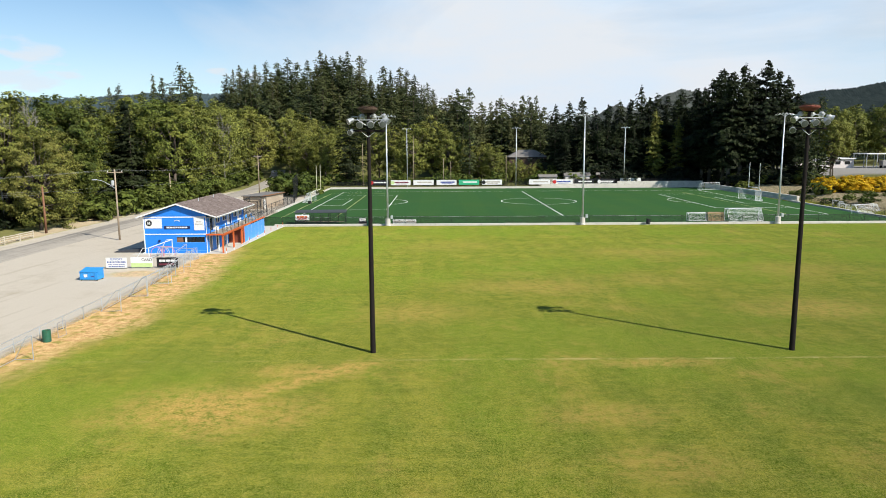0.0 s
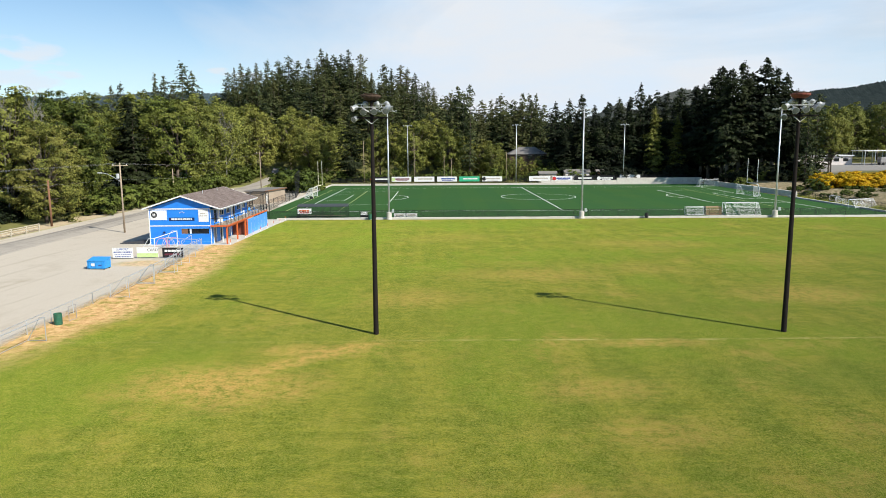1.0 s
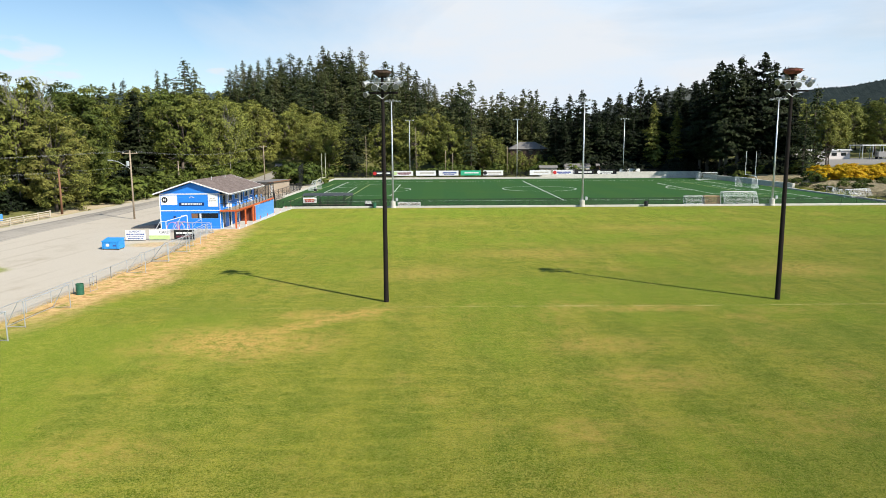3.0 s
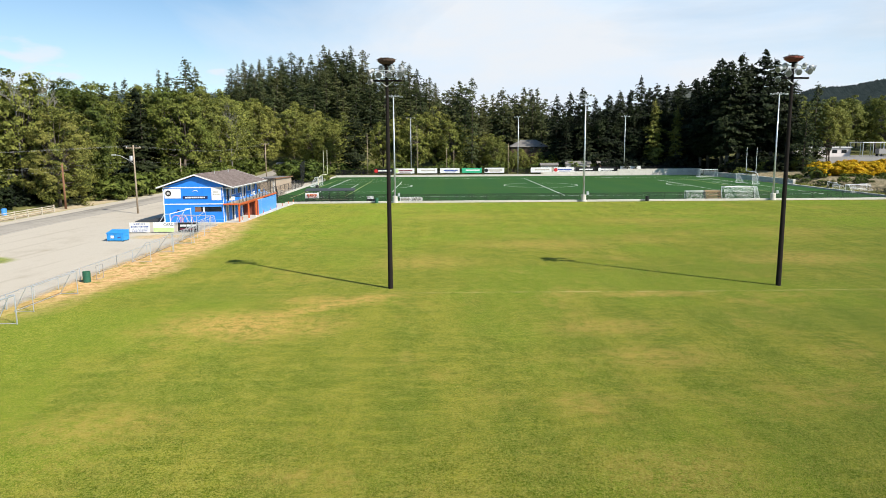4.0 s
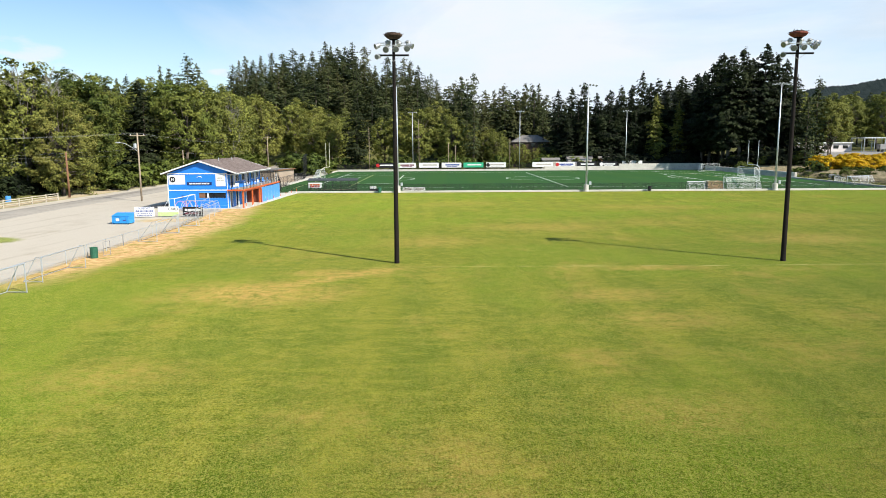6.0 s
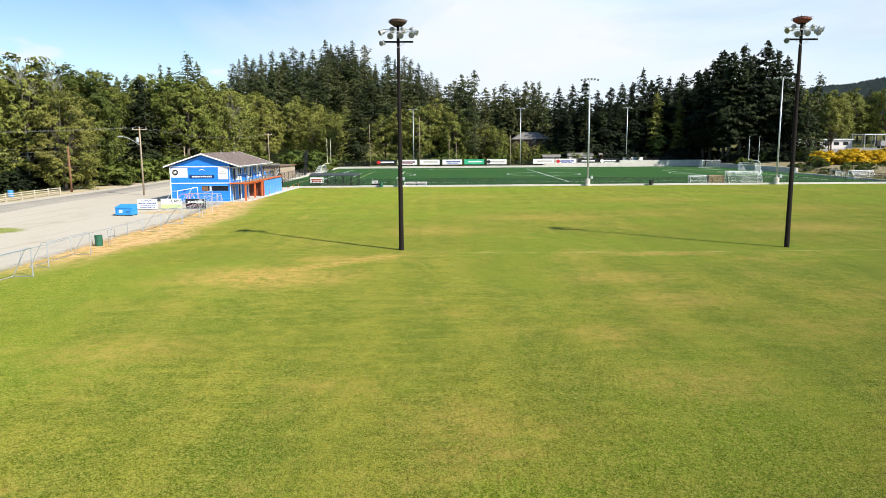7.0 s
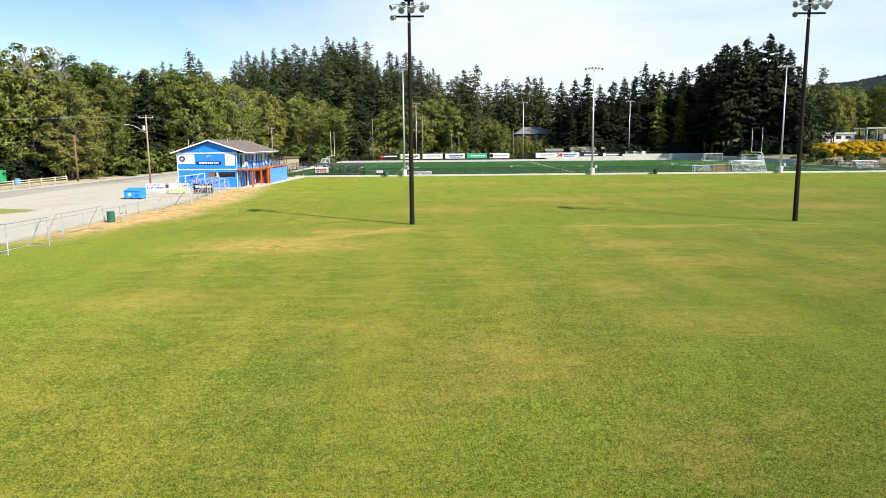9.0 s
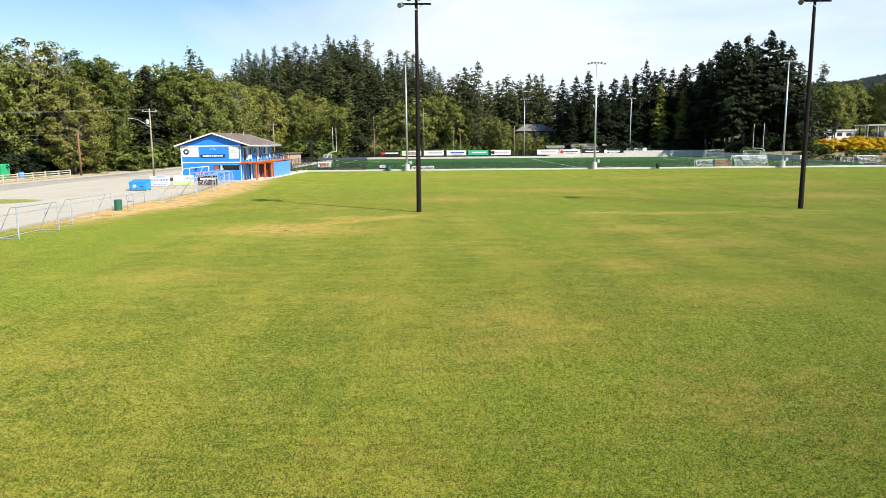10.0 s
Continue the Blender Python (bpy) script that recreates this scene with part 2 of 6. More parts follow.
# ---- materials ----
def ground_material(blade=False):
    n = Nodes("grass_blade" if blade else "ground")
    x, y, z = n.xyz()
    wob = n.op("SUBTRACT", n.noise(0.12, 5, 0.6), 0.5)
    wob2 = n.op("SUBTRACT", n.noise(0.7, 4, 0.65), 0.5)
    edge = n.op("ADD", n.op("MULTIPLY", wob, 5.0), n.op("MULTIPLY", wob2, 1.6))
    # mown grass: tufts, broad tone, mower lanes up the near field and crossed lanes beyond
    blades = n.noise(9.0, 3, 0.7)
    clump = n.noise(1.6, 5, 0.65)
    broad = n.noise(0.055, 4, 0.6)
    g = n.mix(n.step(clump, 0.36, 0.66), (0.120, 0.175, 0.014), (0.205, 0.250, 0.028))
    g = n.mix(n.step(broad, 0.40, 0.70, 0.0, 0.45), g, (0.270, 0.285, 0.040))
    g = n.mix(n.step(n.noise(0.17, 5, 0.65), 0.46, 0.60, 0.0, 0.5), g, (0.075, 0.160, 0.010))
    near_f = n.step(y, -4.0, 0.0, 1.0, 0.0)
    lane_n = n.op("SINE", n.op("ADD", n.op("ADD", n.op("MULTIPLY", x, 1.32), n.op("MULTIPLY", y, 0.055)), n.op("MULTIPLY", wob, 1.6)))
    lane_f = n.op("SINE", n.op("ADD", n.op("MULTIPLY", x, 2.3), n.op("MULTIPLY", wob, 2.4)))
    cross = n.op("SINE", n.op("ADD", n.op("MULTIPLY", y, 1.05), n.op("MULTIPLY", wob, 3.0)))
    lanes = n.op("ADD", n.op("MULTIPLY", lane_n, near_f), n.op("MULTIPLY", n.op("ADD", n.op("MULTIPLY", lane_f, 0.5), n.op("MULTIPLY", cross, 0.28)), n.op("SUBTRACT", 1.0, near_f)))
    lanes = n.op("MULTIPLY", lanes, n.step(n.noise(0.09, 4, 0.6), 0.36, 0.60, 0.35, 1.0))
    g = n.mix(n.step(lanes, 0.1, 0.6, 0.0, 0.62), g, (0.080, 0.155, 0.010))
    g = n.mix(n.step(lanes, -0.7, -0.1, 0.46, 0.0), g, (0.310, 0.325, 0.055))
    mottle = n.noise(0.36, 6, 0.72)
    g = n.mix(n.step(mottle, 0.51, 0.64, 0.0, 0.42), g, (0.370, 0.350, 0.085))
    g = n.mix(n.step(mottle, 0.36, 0.48, 0.45, 0.0), g, (0.070, 0.145, 0.010))
    # long pale and dark streaks left by the mower
    streak = n.noise(1.0, 5, 0.7, n.join(n.op("MULTIPLY", x, 0.20), n.op("MULTIPLY", y, 1.1), 3.0))
    g = n.mix(n.step(streak, 0.50, 0.66, 0.0, 0.40), g, (0.37, 0.39, 0.065))
    g = n.mix(n.step(streak, 0.34, 0.47, 0.34, 0.0), g, (0.070, 0.145, 0.010))
    # short dashes of longer and shorter grass between the mower's wheels
    dash = n.noise(1.0, 4, 0.65, n.join(n.op("MULTIPLY", x, 0.75), n.op("MULTIPLY", y, 2.1), 7.0))
    comb = n.noise(1.0, 4, 0.65, n.join(n.op("MULTIPLY", x, 2.6), n.op("MULTIPLY", y, 0.32), 11.0))
    g = n.mix(n.step(dash, 0.52, 0.66, 0.0, 0.46), g, (0.362, 0.385, 0.060))
    g = n.mix(n.step(dash, 0.34, 0.47, 0.52, 0.0), g, (0.086, 0.137, 0.010))
    g = n.mix(n.step(comb, 0.54, 0.68, 0.0, 0.34), g, (0.340, 0.365, 0.055))
    g = n.mix(n.step(comb, 0.32, 0.45, 0.42, 0.0), g, (0.090, 0.147, 0.010))
    # broad patches of fresh growth
    fresh = n.noise(0.085, 5, 0.62, n.join(x, n.op("MULTIPLY", y, 0.8), 31.0))
    g = n.mix(n.step(fresh, 0.48, 0.60, 0.0, 0.66), g, (0.150, 0.270, 0.016))
    # lush places
    for px, py, rx, ry, s in ((9.5, -41.0, 4.5, 5.0, 0.6), (25.0, -9.5, 9.0, 4.0, 0.55), (-9.0, -22.0, 5.5, 2.4, 0.45), (-12.0, -2.0, 6.0, 3.0, 0.45), (26.0, 8.0, 8.0, 5.0, 0.4), (-3.0, -37.0, 4.0, 3.0, 0.3), (-10.0, 22.0, 7.0, 5.0, 0.35), (21.0, -27.0, 6.0, 5.0, 0.4)):
        d = n.op("SQRT", n.op("ADD", n.op("POWER", n.op("DIVIDE", n.op("SUBTRACT", x, px), rx), 2.0), n.op("POWER", n.op("DIVIDE", n.op("SUBTRACT", y, py), ry), 2.0)))
        d = n.op("ADD", d, n.op("ADD", n.op("MULTIPLY", wob, 1.8), n.op("MULTIPLY", wob2, 0.7)))
        g = n.mix(n.step(d, 0.1, 1.3, s, 0.0), g, (0.085, 0.175, 0.014))
    # far grass painted brighter, for the light it returns at low angles
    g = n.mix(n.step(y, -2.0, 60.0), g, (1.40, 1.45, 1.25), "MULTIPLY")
    if not blade:
        g = n.mix(n.step(blades, 0.42, 0.68, 0.0, 0.5), g, (0.065, 0.115, 0.009))
    # dry, worn turf with a few known places
    dry_c = n.mix(n.step(blades, 0.3, 0.7), (0.235, 0.138, 0.036), (0.385, 0.260, 0.080))
    dry = n.step(n.noise(0.11, 6, 0.72), 0.52, 0.70, 0.0, 0.42)
    for px, py, rx, ry, s in ((-8.5, -10.5, 6.0, 4.2, 0.78), (-3.0, -4.0, 5.0, 1.8, 0.7), (13.5, -11.5, 4.5, 2.2, 0.45), (15.0, -17.5, 4.0, 2.6, 0.38), (19.0, -2.6, 6.5, 1.1, 0.55), (12.0, -30.0, 3.0, 2.2, 0.30), (-9.8, -26.0, 3.5, 2.6, 0.34), (2.0, 11.5, 5.5, 4.5, 0.42), (38.0, 12.5, 8.0, 4.5, 0.5), (14.0, 22.0, 9.0, 5.0, 0.42), (32.0, 42.0, 10.0, 5.0, 0.36), (27.0, 25.0, 6.0, 4.0, 0.32), (44.0, 30.0, 9.0, 5.0, 0.34), (6.0, 48.0, 8.0, 5.0, 0.28), (3.5, -33.0, 2.6, 2.4, 0.28)):
        d = n.op("SQRT", n.op("ADD", n.op("POWER", n.op("DIVIDE", n.op("SUBTRACT", x, px), rx), 2.0), n.op("POWER", n.op("DIVIDE", n.op("SUBTRACT", y, py), ry), 2.0)))
        d = n.op("ADD", d, n.op("ADD", n.op("MULTIPLY", wob, 1.6), n.op("MULTIPLY", wob2, 0.9)))
        dry = n.op("MAXIMUM", dry, n.step(d, 0.15, 1.25, s, 0.0))
    # a path worn from the pole to the driest patch
    along_p = n.op("DIVIDE", n.op("SUBTRACT", -2.0, y), 8.0)
    off = n.op("ABSOLUTE", n.op("ADD", n.op("ADD", x, n.op("MULTIPLY", along_p, 8.5)), n.op("MULTIPLY", wob2, 3.0)))
    path = n.op("MULTIPLY", n.step(off, 0.2, 2.4, 0.75, 0.0), n.op("MULTIPLY", n.step(along_p, -0.02, 0.06), n.step(along_p, 0.8, 1.3, 1.0, 0.0)))
    dry = n.op("MAXIMUM", dry, path)
    # the old touchline of the grass pitch
    line = n.op("ABSOLUTE", n.op("ADD", n.op("ADD", y, 1.75), n.op("MULTIPLY", wob2, 0.35)))
    line = n.op("MULTIPLY", n.step(line, 0.04, 0.26, 0.7, 0.0), n.step(n.noise(0.45, 5, 0.75), 0.42, 0.62, 0.08, 1.0))
    line = n.op("MULTIPLY", line, n.step(x, -4.0, 16.0, 0.22, 0.75))
    # dry bank between the field and the lot
    bank = n.op("ADD", n.op("ADD", x, edge), n.op("ADD", n.op("MULTIPLY", n.op("MAXIMUM", n.op("SUBTRACT", y, 26.0), 0.0), 0.10), n.op("MULTIPLY", n.op("MAXIMUM", n.op("SUBTRACT", 8.0, y), 0.0), 0.20)))
    bank = n.op("MULTIPLY", n.step(bank, -22.4, -18.2, 1.0, 0.0), n.step(n.noise(0.9, 5, 0.7), 0.35, 0.54, 0.25, 1.0))
    bank = n.op("MULTIPLY", bank, n.op("MULTIPLY", n.step(x, -33.0, -31.0), n.op("MULTIPLY", n.step(y, -16.0, 2.0), n.step(y, 46.0, 52.0, 1.0, 0.0))))
    patchy = n.noise(1.3, 6, 0.75)
    g = n.mix(n.step(patchy, 0.50, 0.64, 0.0, 0.36), g, (0.33, 0.34, 0.08))
    g = n.mix(n.step(patchy, 0.34, 0.48, 0.5, 0.0), g, (0.060, 0.115, 0.008))
    tuft = n.noise(7.5, 4, 0.7)
    fine = n.noise(26.0, 3, 0.7)
    g = n.mix(n.step(tuft, 0.51, 0.62, 0.0, 0.5), g, (0.34, 0.36, 0.10))
    g = n.mix(n.step(tuft, 0.37, 0.48, 0.6, 0.0), g, (0.060, 0.105, 0.009))
    g = n.mix(n.step(fine, 0.52, 0.60, 0.0, 0.7), g, (0.38, 0.41, 0.13))
    g = n.mix(n.step(fine, 0.38, 0.48, 0.7, 0.0), g, (0.036, 0.060, 0.006))
    if blade:
        r = n.rand(True)
        g = n.mix(n.step(r, 0.45, 1.0, 0.0, 0.75), g, (0.34, 0.35, 0.15))
        g = n.mix(n.step(r, 0.0, 0.3, 0.5, 0.0), g, (0.06, 0.11, 0.012))
    g = n.mix(1.0, g, (0.645, 0.570, 0.43), "MULTIPLY")
    dry = n.op("MULTIPLY", dry, n.step(n.op("ADD", n.op("MULTIPLY", clump, 0.6), n.op("MULTIPLY", blades, 0.4)), 0.41, 0.57, 0.15, 1.15), clamp=True)
    g = n.mix(dry, g, dry_c)
    g = n.mix(line, g, (0.36, 0.285, 0.13))
    g = n.mix(bank, g, n.mix(n.step(n.op("ADD", n.op("MULTIPLY", clump, 0.45), n.op("ADD", n.op("MULTIPLY", blades, 0.3), n.op("MULTIPLY", n.noise(26.0, 3, 0.7), 0.25))), 0.40, 0.60), (0.27, 0.155, 0.064), (0.50, 0.335, 0.160)))
    # gravel of the lot
    grit = n.mix(n.noise(22.0, 2, 0.7), (0.36, 0.312, 0.245), (0.55, 0.490, 0.400))
    grit = n.mix(n.step(n.noise(0.22, 6, 0.65), 0.5, 0.78, 0.0, 0.55), grit, (0.30, 0.25, 0.18))
    track = n.noise(1.0, 4, 0.65, n.join(n.op("ADD", n.op("MULTIPLY", x, 0.7), n.op("MULTIPLY", y, -0.08)), n.op("MULTIPLY", y, 0.035), 0.0))
    grit = n.mix(n.step(track, 0.54, 0.68, 0.0, 0.42), grit, (0.30, 0.25, 0.185))
    lot = n.step(n.op("ADD", x, n.op("MULTIPLY", edge, 0.45)), -26.8, -25.4, 1.0, 0.0)
    lot = n.op("MULTIPLY", lot, n.step(n.op("ADD", n.op("ADD", x, n.op("MULTIPLY", edge, 0.5)), 0.0), -58.6, -57.4))
    lot = n.op("MULTIPLY", lot, n.step(n.op("ADD", y, edge), 150.0, 175.0, 1.0, 0.0))
    islet = n.op("SQRT", n.op("ADD", n.op("POWER", n.op("DIVIDE", n.op("ADD", x, 41.4), 4.6), 2.0), n.op("POWER", n.op("DIVIDE", n.op("SUBTRACT", y, 13.5), 3.0), 2.0)))
    lot = n.op("MULTIPLY", lot, n.step(n.op("ADD", islet, n.op("MULTIPLY", wob2, 0.5)), 0.75, 1.1, 0.1, 1.0))
    weedy = n.op("SQRT", n.op("ADD", n.op("POWER", n.op("DIVIDE", n.op("ADD", x, 29.3), 3.6), 2.0), n.op("POWER", n.op("DIVIDE", n.op("SUBTRACT", y, 29.6), 2.2), 2.0)))
    lot = n.op("MULTIPLY", lot, n.step(n.op("ADD", weedy, n.op("MULTIPLY", wob2, 0.9)), 0.5, 1.2, 0.35, 1.0))
    g = n.mix(lot, g, grit)
    # rough verge and forest floor away from the field
    wild = n.mix(n.noise(0.8, 6, 0.7), (0.045, 0.060, 0.014), (0.17, 0.15, 0.06))
    far = n.op("MAXIMUM", n.step(n.op("ADD", x, n.op("MULTIPLY", edge, 0.4)), -58.8, -57.6, 1.0, 0.0), n.op("MAXIMUM", n.step(y, 168.0, 176.0), n.step(n.op("ADD", x, edge), 96.0, 99.0)))
    pull = n.op("MULTIPLY", n.step(n.op("ADD", x, n.op("MULTIPLY", edge, 0.7)), -64.5, -61.0), n.op("MULTIPLY", n.step(y, 20.0, 26.0), n.step(y, 92.0, 104.0, 1.0, 0.0)))
    wild = n.mix(n.op("MULTIPLY", pull, 0.85), wild, n.mix(n.noise(1.2, 5, 0.7), (0.26, 0.19, 0.115), (0.44, 0.36, 0.25)))
    g = n.mix(far, g, wild)
    soil = n.op("MULTIPLY", n.step(n.op("ADD", x, edge), 92.0, 95.0), n.op("MULTIPLY", n.step(n.op("ADD", x, edge), 112.0, 128.0, 1.0, 0.0), n.step(y, 150.0, 165.0, 1.0, 0.0)))
    g = n.mix(soil, g, n.mix(n.step(n.noise(1.6, 7, 0.78), 0.38, 0.64), (0.085, 0.078, 0.034), (0.37, 0.292, 0.185)))
    # gravel yard round the buildings beyond the bank
    yard = n.op("MULTIPLY", n.step(n.op("ADD", x, edge), 119.0, 124.0), n.op("MULTIPLY", n.step(y, 160.0, 168.0), n.step(n.op("ADD", y, edge), 206.0, 212.0, 1.0, 0.0)))
    g = n.mix(yard, g, n.mix(n.noise(2.0, 5, 0.7), (0.19, 0.175, 0.155), (0.31, 0.29, 0.26)))
    if blade:
        g = n.mix(1.0, g, (1.6, 1.4, 1.25), "MULTIPLY")
        tr = n.t.nodes.new("ShaderNodeBsdfTranslucent")
        mx = n.t.nodes.new("ShaderNodeMixShader")
        n.put(tr.inputs["Color"], g)
        mx.inputs[0].default_value = 0.4
        n.t.links.new(n.b.outputs[0], mx.inputs[1])
        n.t.links.new(tr.outputs[0], mx.inputs[2])
        n.t.links.new(mx.outputs[0], n.out.inputs["Surface"])
        return n.done(g, 0.6, 0.0, 0.25)
    n.bump(n.op("ADD", n.op("MULTIPLY", blades, 0.5), n.op("MULTIPLY", clump, 0.5)), 0.5, 0.06)
    # standing blades catch the light at low angles
    n.b.inputs["Sheen Weight"].default_value = 0.34
    n.put(n.b.inputs["Diffuse Roughness"], n.op("SUBTRACT", 1.0, lot))
    n.b.inputs["Sheen Roughness"].default_value = 0.6
    n.put(n.b.inputs["Sheen Tint"], n.mix(1.0, g, (2.2, 2.2, 2.2), "MULTIPLY"))
    return n.done(g, 0.9, 0.0, 0.05)


def asphalt_material():
    n = Nodes("asphalt")
    x, y, z = n.xyz()
    c = n.mix(n.noise(14.0, 3, 0.7), (0.34, 0.302, 0.248), (0.50, 0.450, 0.378))
    c = n.mix(n.step(n.noise(0.35, 5, 0.65), 0.45, 0.7, 0.0, 0.6), c, (0.30, 0.275, 0.235))
    # dark wheel tracks along the road
    tr = n.noise(1.0, 3, 0.6, n.join(n.op("MULTIPLY", x, 1.3), n.op("MULTIPLY", y, 0.02), 0.0))
    c = n.mix(n.step(tr, 0.50, 0.64, 0.0, 0.5), c, (0.19, 0.175, 0.155))
    n.bump(n.noise(30.0, 2), 0.3, 0.01)
    return n.done(c, 0.85, 0.0, 0.25)


def turf_material():
    n = Nodes("artificial_turf")
    x, y, z = n.xyz()
    c = n.mix(n.noise(3.0, 4, 0.7), (0.027, 0.082, 0.025), (0.050, 0.128, 0.040))
    lane = n.op("SINE", n.op("MULTIPLY", x, 0.628))
    c = n.mix(n.step(lane, -0.15, 0.15, 0.0, 0.22), c, (0.055, 0.122, 0.028))
    c = n.mix(n.step(n.noise(0.05, 5, 0.65), 0.45, 0.75, 0.0, 0.5), c, (0.062, 0.112, 0.030))
    n.bump(n.noise(40.0, 2), 0.3, 0.01)
    return n.done(c, 0.9, 0.0, 0.04)


def leaf_material(name, dark, light, tip, spread=1.0, thin=0.16):
    """Leaves that differ one by one, bough by bough and tree by tree."""
    n = Nodes(name)
    r, o = n.rand(True), n.rand()
    c = n.mix(n.step(r, 0.15, 0.85), tuple(v * 0.7 for v in dark), light)
    c = n.mix(n.step(n.noise(0.22, 3, 0.6), 0.42, 0.66, 0.0, 0.6), c, tip)
    c = n.mix(n.op("MULTIPLY", n.step(o, 0.0, 0.45, 1.0, 0.0), 0.55 * spread, clamp=True), c, tuple(v * 0.8 for v in dark))
    c = n.mix(n.op("MULTIPLY", n.step(o, 0.6, 1.0), 0.35 * spread, clamp=True), c, (tip[0] * 1.15, tip[1] * 0.95, tip[2]))
    m = n.done(c, 0.7, 0.0, 0.2)
    tr = n.t.nodes.new("ShaderNodeBsdfTranslucent")
    n.put(tr.inputs["Color"], c)
    mx = n.t.nodes.new("ShaderNodeMixShader")
    mx.inputs[0].default_value = thin
    n.t.links.new(n.b.outputs[0], mx.inputs[1])
    n.t.links.new(tr.outputs[0], mx.inputs[2])
    n.t.links.new(mx.outputs[0], n.out.inputs["Surface"])
    return m


def siding_material(name, color, pitch=0.16):
    n = Nodes(name)
    v = n.local()
    x, y, z = n.xyz(v)
    lap = n.op("FRACT", n.op("DIVIDE", z, pitch))
    c = n.mix(n.noise(1.3, 5, 0.65, v), tuple(k * 0.86 for k in color), tuple(min(1, k * 1.12) for k in color))
    c = n.mix(n.step(n.noise(6.0, 5, 0.7, v), 0.62, 0.8, 0.0, 0.25), c, (0.25, 0.30, 0.36))
    n.bump(lap, 0.55, 0.015)
    return n.done(c, 0.5, 0.0, 0.35)


def roof_material():
    n = Nodes("roof_shingles")
    v = n.local()
    brick = n.t.nodes.new("ShaderNodeTexBrick")
    x, y, z = n.xyz(v)
    n.put(brick.inputs["Vector"], n.join(y, x, 0.0))
    brick.inputs["Scale"].default_value = 1.0
    brick.inputs["Brick Width"].default_value, brick.inputs["Row Height"].default_value = 0.5, 0.2
    brick.inputs["Mortar Size"].default_value = 0.012
    n.put(brick.inputs["Color1"], (0.150, 0.112, 0.095))
    n.put(brick.inputs["Color2"], (0.245, 0.190, 0.165))
    n.put(brick.inputs["Mortar"], (0.07, 0.055, 0.05))
    c = n.mix(n.step(n.noise(0.9, 6, 0.7, v), 0.4, 0.75, 0.0, 0.6), brick.outputs["Color"], (0.32, 0.265, 0.235))
    c = n.mix(n.step(n.noise(2.6, 5, 0.7, v), 0.6, 0.75, 0.0, 0.4), c, (0.09, 0.095, 0.06))
    n.bump(brick.outputs["Fac"], -0.4, 0.02)
    return n.done(c, 0.9, 0.0, 0.2)


GRASS_BLADE = ground_material(True)
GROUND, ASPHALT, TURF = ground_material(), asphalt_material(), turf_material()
BLUE = siding_material("blue_siding", (0.022, 0.235, 0.80))
BLUE_PANEL = surface("blue_panel", (0.085, 0.33, 0.80), 0.5, vary=0.12)
ROOF = roof_material()
WHITE = surface("white_paint", (0.78, 0.78, 0.76), 0.5, vary=0.08, dirt=(0.52, 0.50, 0.46))
WHITE_STEEL = surface("white_steel", (0.74, 0.75, 0.75), 0.4, vary=0.08)
GALV = surface("galvanised_steel", (0.62, 0.64, 0.65), 0.42, 0.55, vary=0.12)
ORANGE = surface("orange_paint", (0.62, 0.13, 0.035), 0.55, vary=0.12)
CONCRETE = surface("concrete", (0.46, 0.425, 0.37), 0.85, vary=0.14, dirt=(0.34, 0.32, 0.28), grain=3.0, bump=0.25)
PALE_CONCRETE = surface("pale_concrete", (0.58, 0.545, 0.48), 0.85, vary=0.12, dirt=(0.46, 0.43, 0.38), grain=2.0, bump=0.25)
POLE_WOOD = surface("tarred_wood", (0.020, 0.016, 0.014), 0.85, spec=0.12, vary=0.35, grain=3.0, bump=0.4)
GREY_WOOD = surface("grey_wood", (0.36, 0.285, 0.205), 0.85, vary=0.25, grain=3.0, bump=0.4)
BROWN_WOOD = surface("brown_wood", (0.23, 0.115, 0.062), 0.85, vary=0.25, grain=3.0, bump=0.4)
RAIL_WOOD = surface("rail_wood", (0.50, 0.44, 0.34), 0.85, vary=0.2, grain=3.0, bump=0.4)
BARK = surface("bark", (0.105, 0.085, 0.065), 0.95, vary=0.35, grain=2.0, bump=0.6)
GREY_BARK = surface("grey_bark", (0.12, 0.105, 0.09), 0.95, vary=0.35, grain=2.0, bump=0.6)
PALE_BARK = surface("pale_bark", (0.24, 0.225, 0.195), 0.9, vary=0.3, grain=2.0, bump=0.5)
BLACK = surface("black_metal", (0.018, 0.018, 0.019), 0.5, vary=0.2)
DARK_GLASS = surface("dark_glass", (0.012, 0.014, 0.016), 0.08, spec=0.6, vary=0.1, bump=0.0)
LAMP_GLASS = surface("lamp_glass", (0.22, 0.24, 0.23), 0.12, 0.4, spec=0.6, vary=0.25, grain=6.0, bump=0.0)
LAMP_METAL = surface("lamp_metal", (0.50, 0.51, 0.51), 0.4, 0.5, vary=0.2)
NEST = surface("nest_sticks", (0.075, 0.048, 0.032), 0.95, vary=0.4, grain=4.0, bump=0.6)
RUST = surface("rust_red_steel", (0.19, 0.050, 0.030), 0.7, vary=0.25, dirt=(0.12, 0.05, 0.03))
FIR = leaf_material("fir_needles", (0.018, 0.030, 0.012), (0.088, 0.112, 0.038), (0.130, 0.140, 0.046), 1.0, 0.08)
# needles of the dark firs; also the painted shade of the low bushes
FIR_DARK = leaf_material("dark_needles_and_shade", (0.004, 0.007, 0.003), (0.019, 0.031, 0.009), (0.036, 0.049, 0.013), 0.8, 0.04)
ALDER = leaf_material("alder_leaves", (0.074, 0.092, 0.018), (0.258, 0.276, 0.054), (0.290, 0.302, 0.066), 0.6)
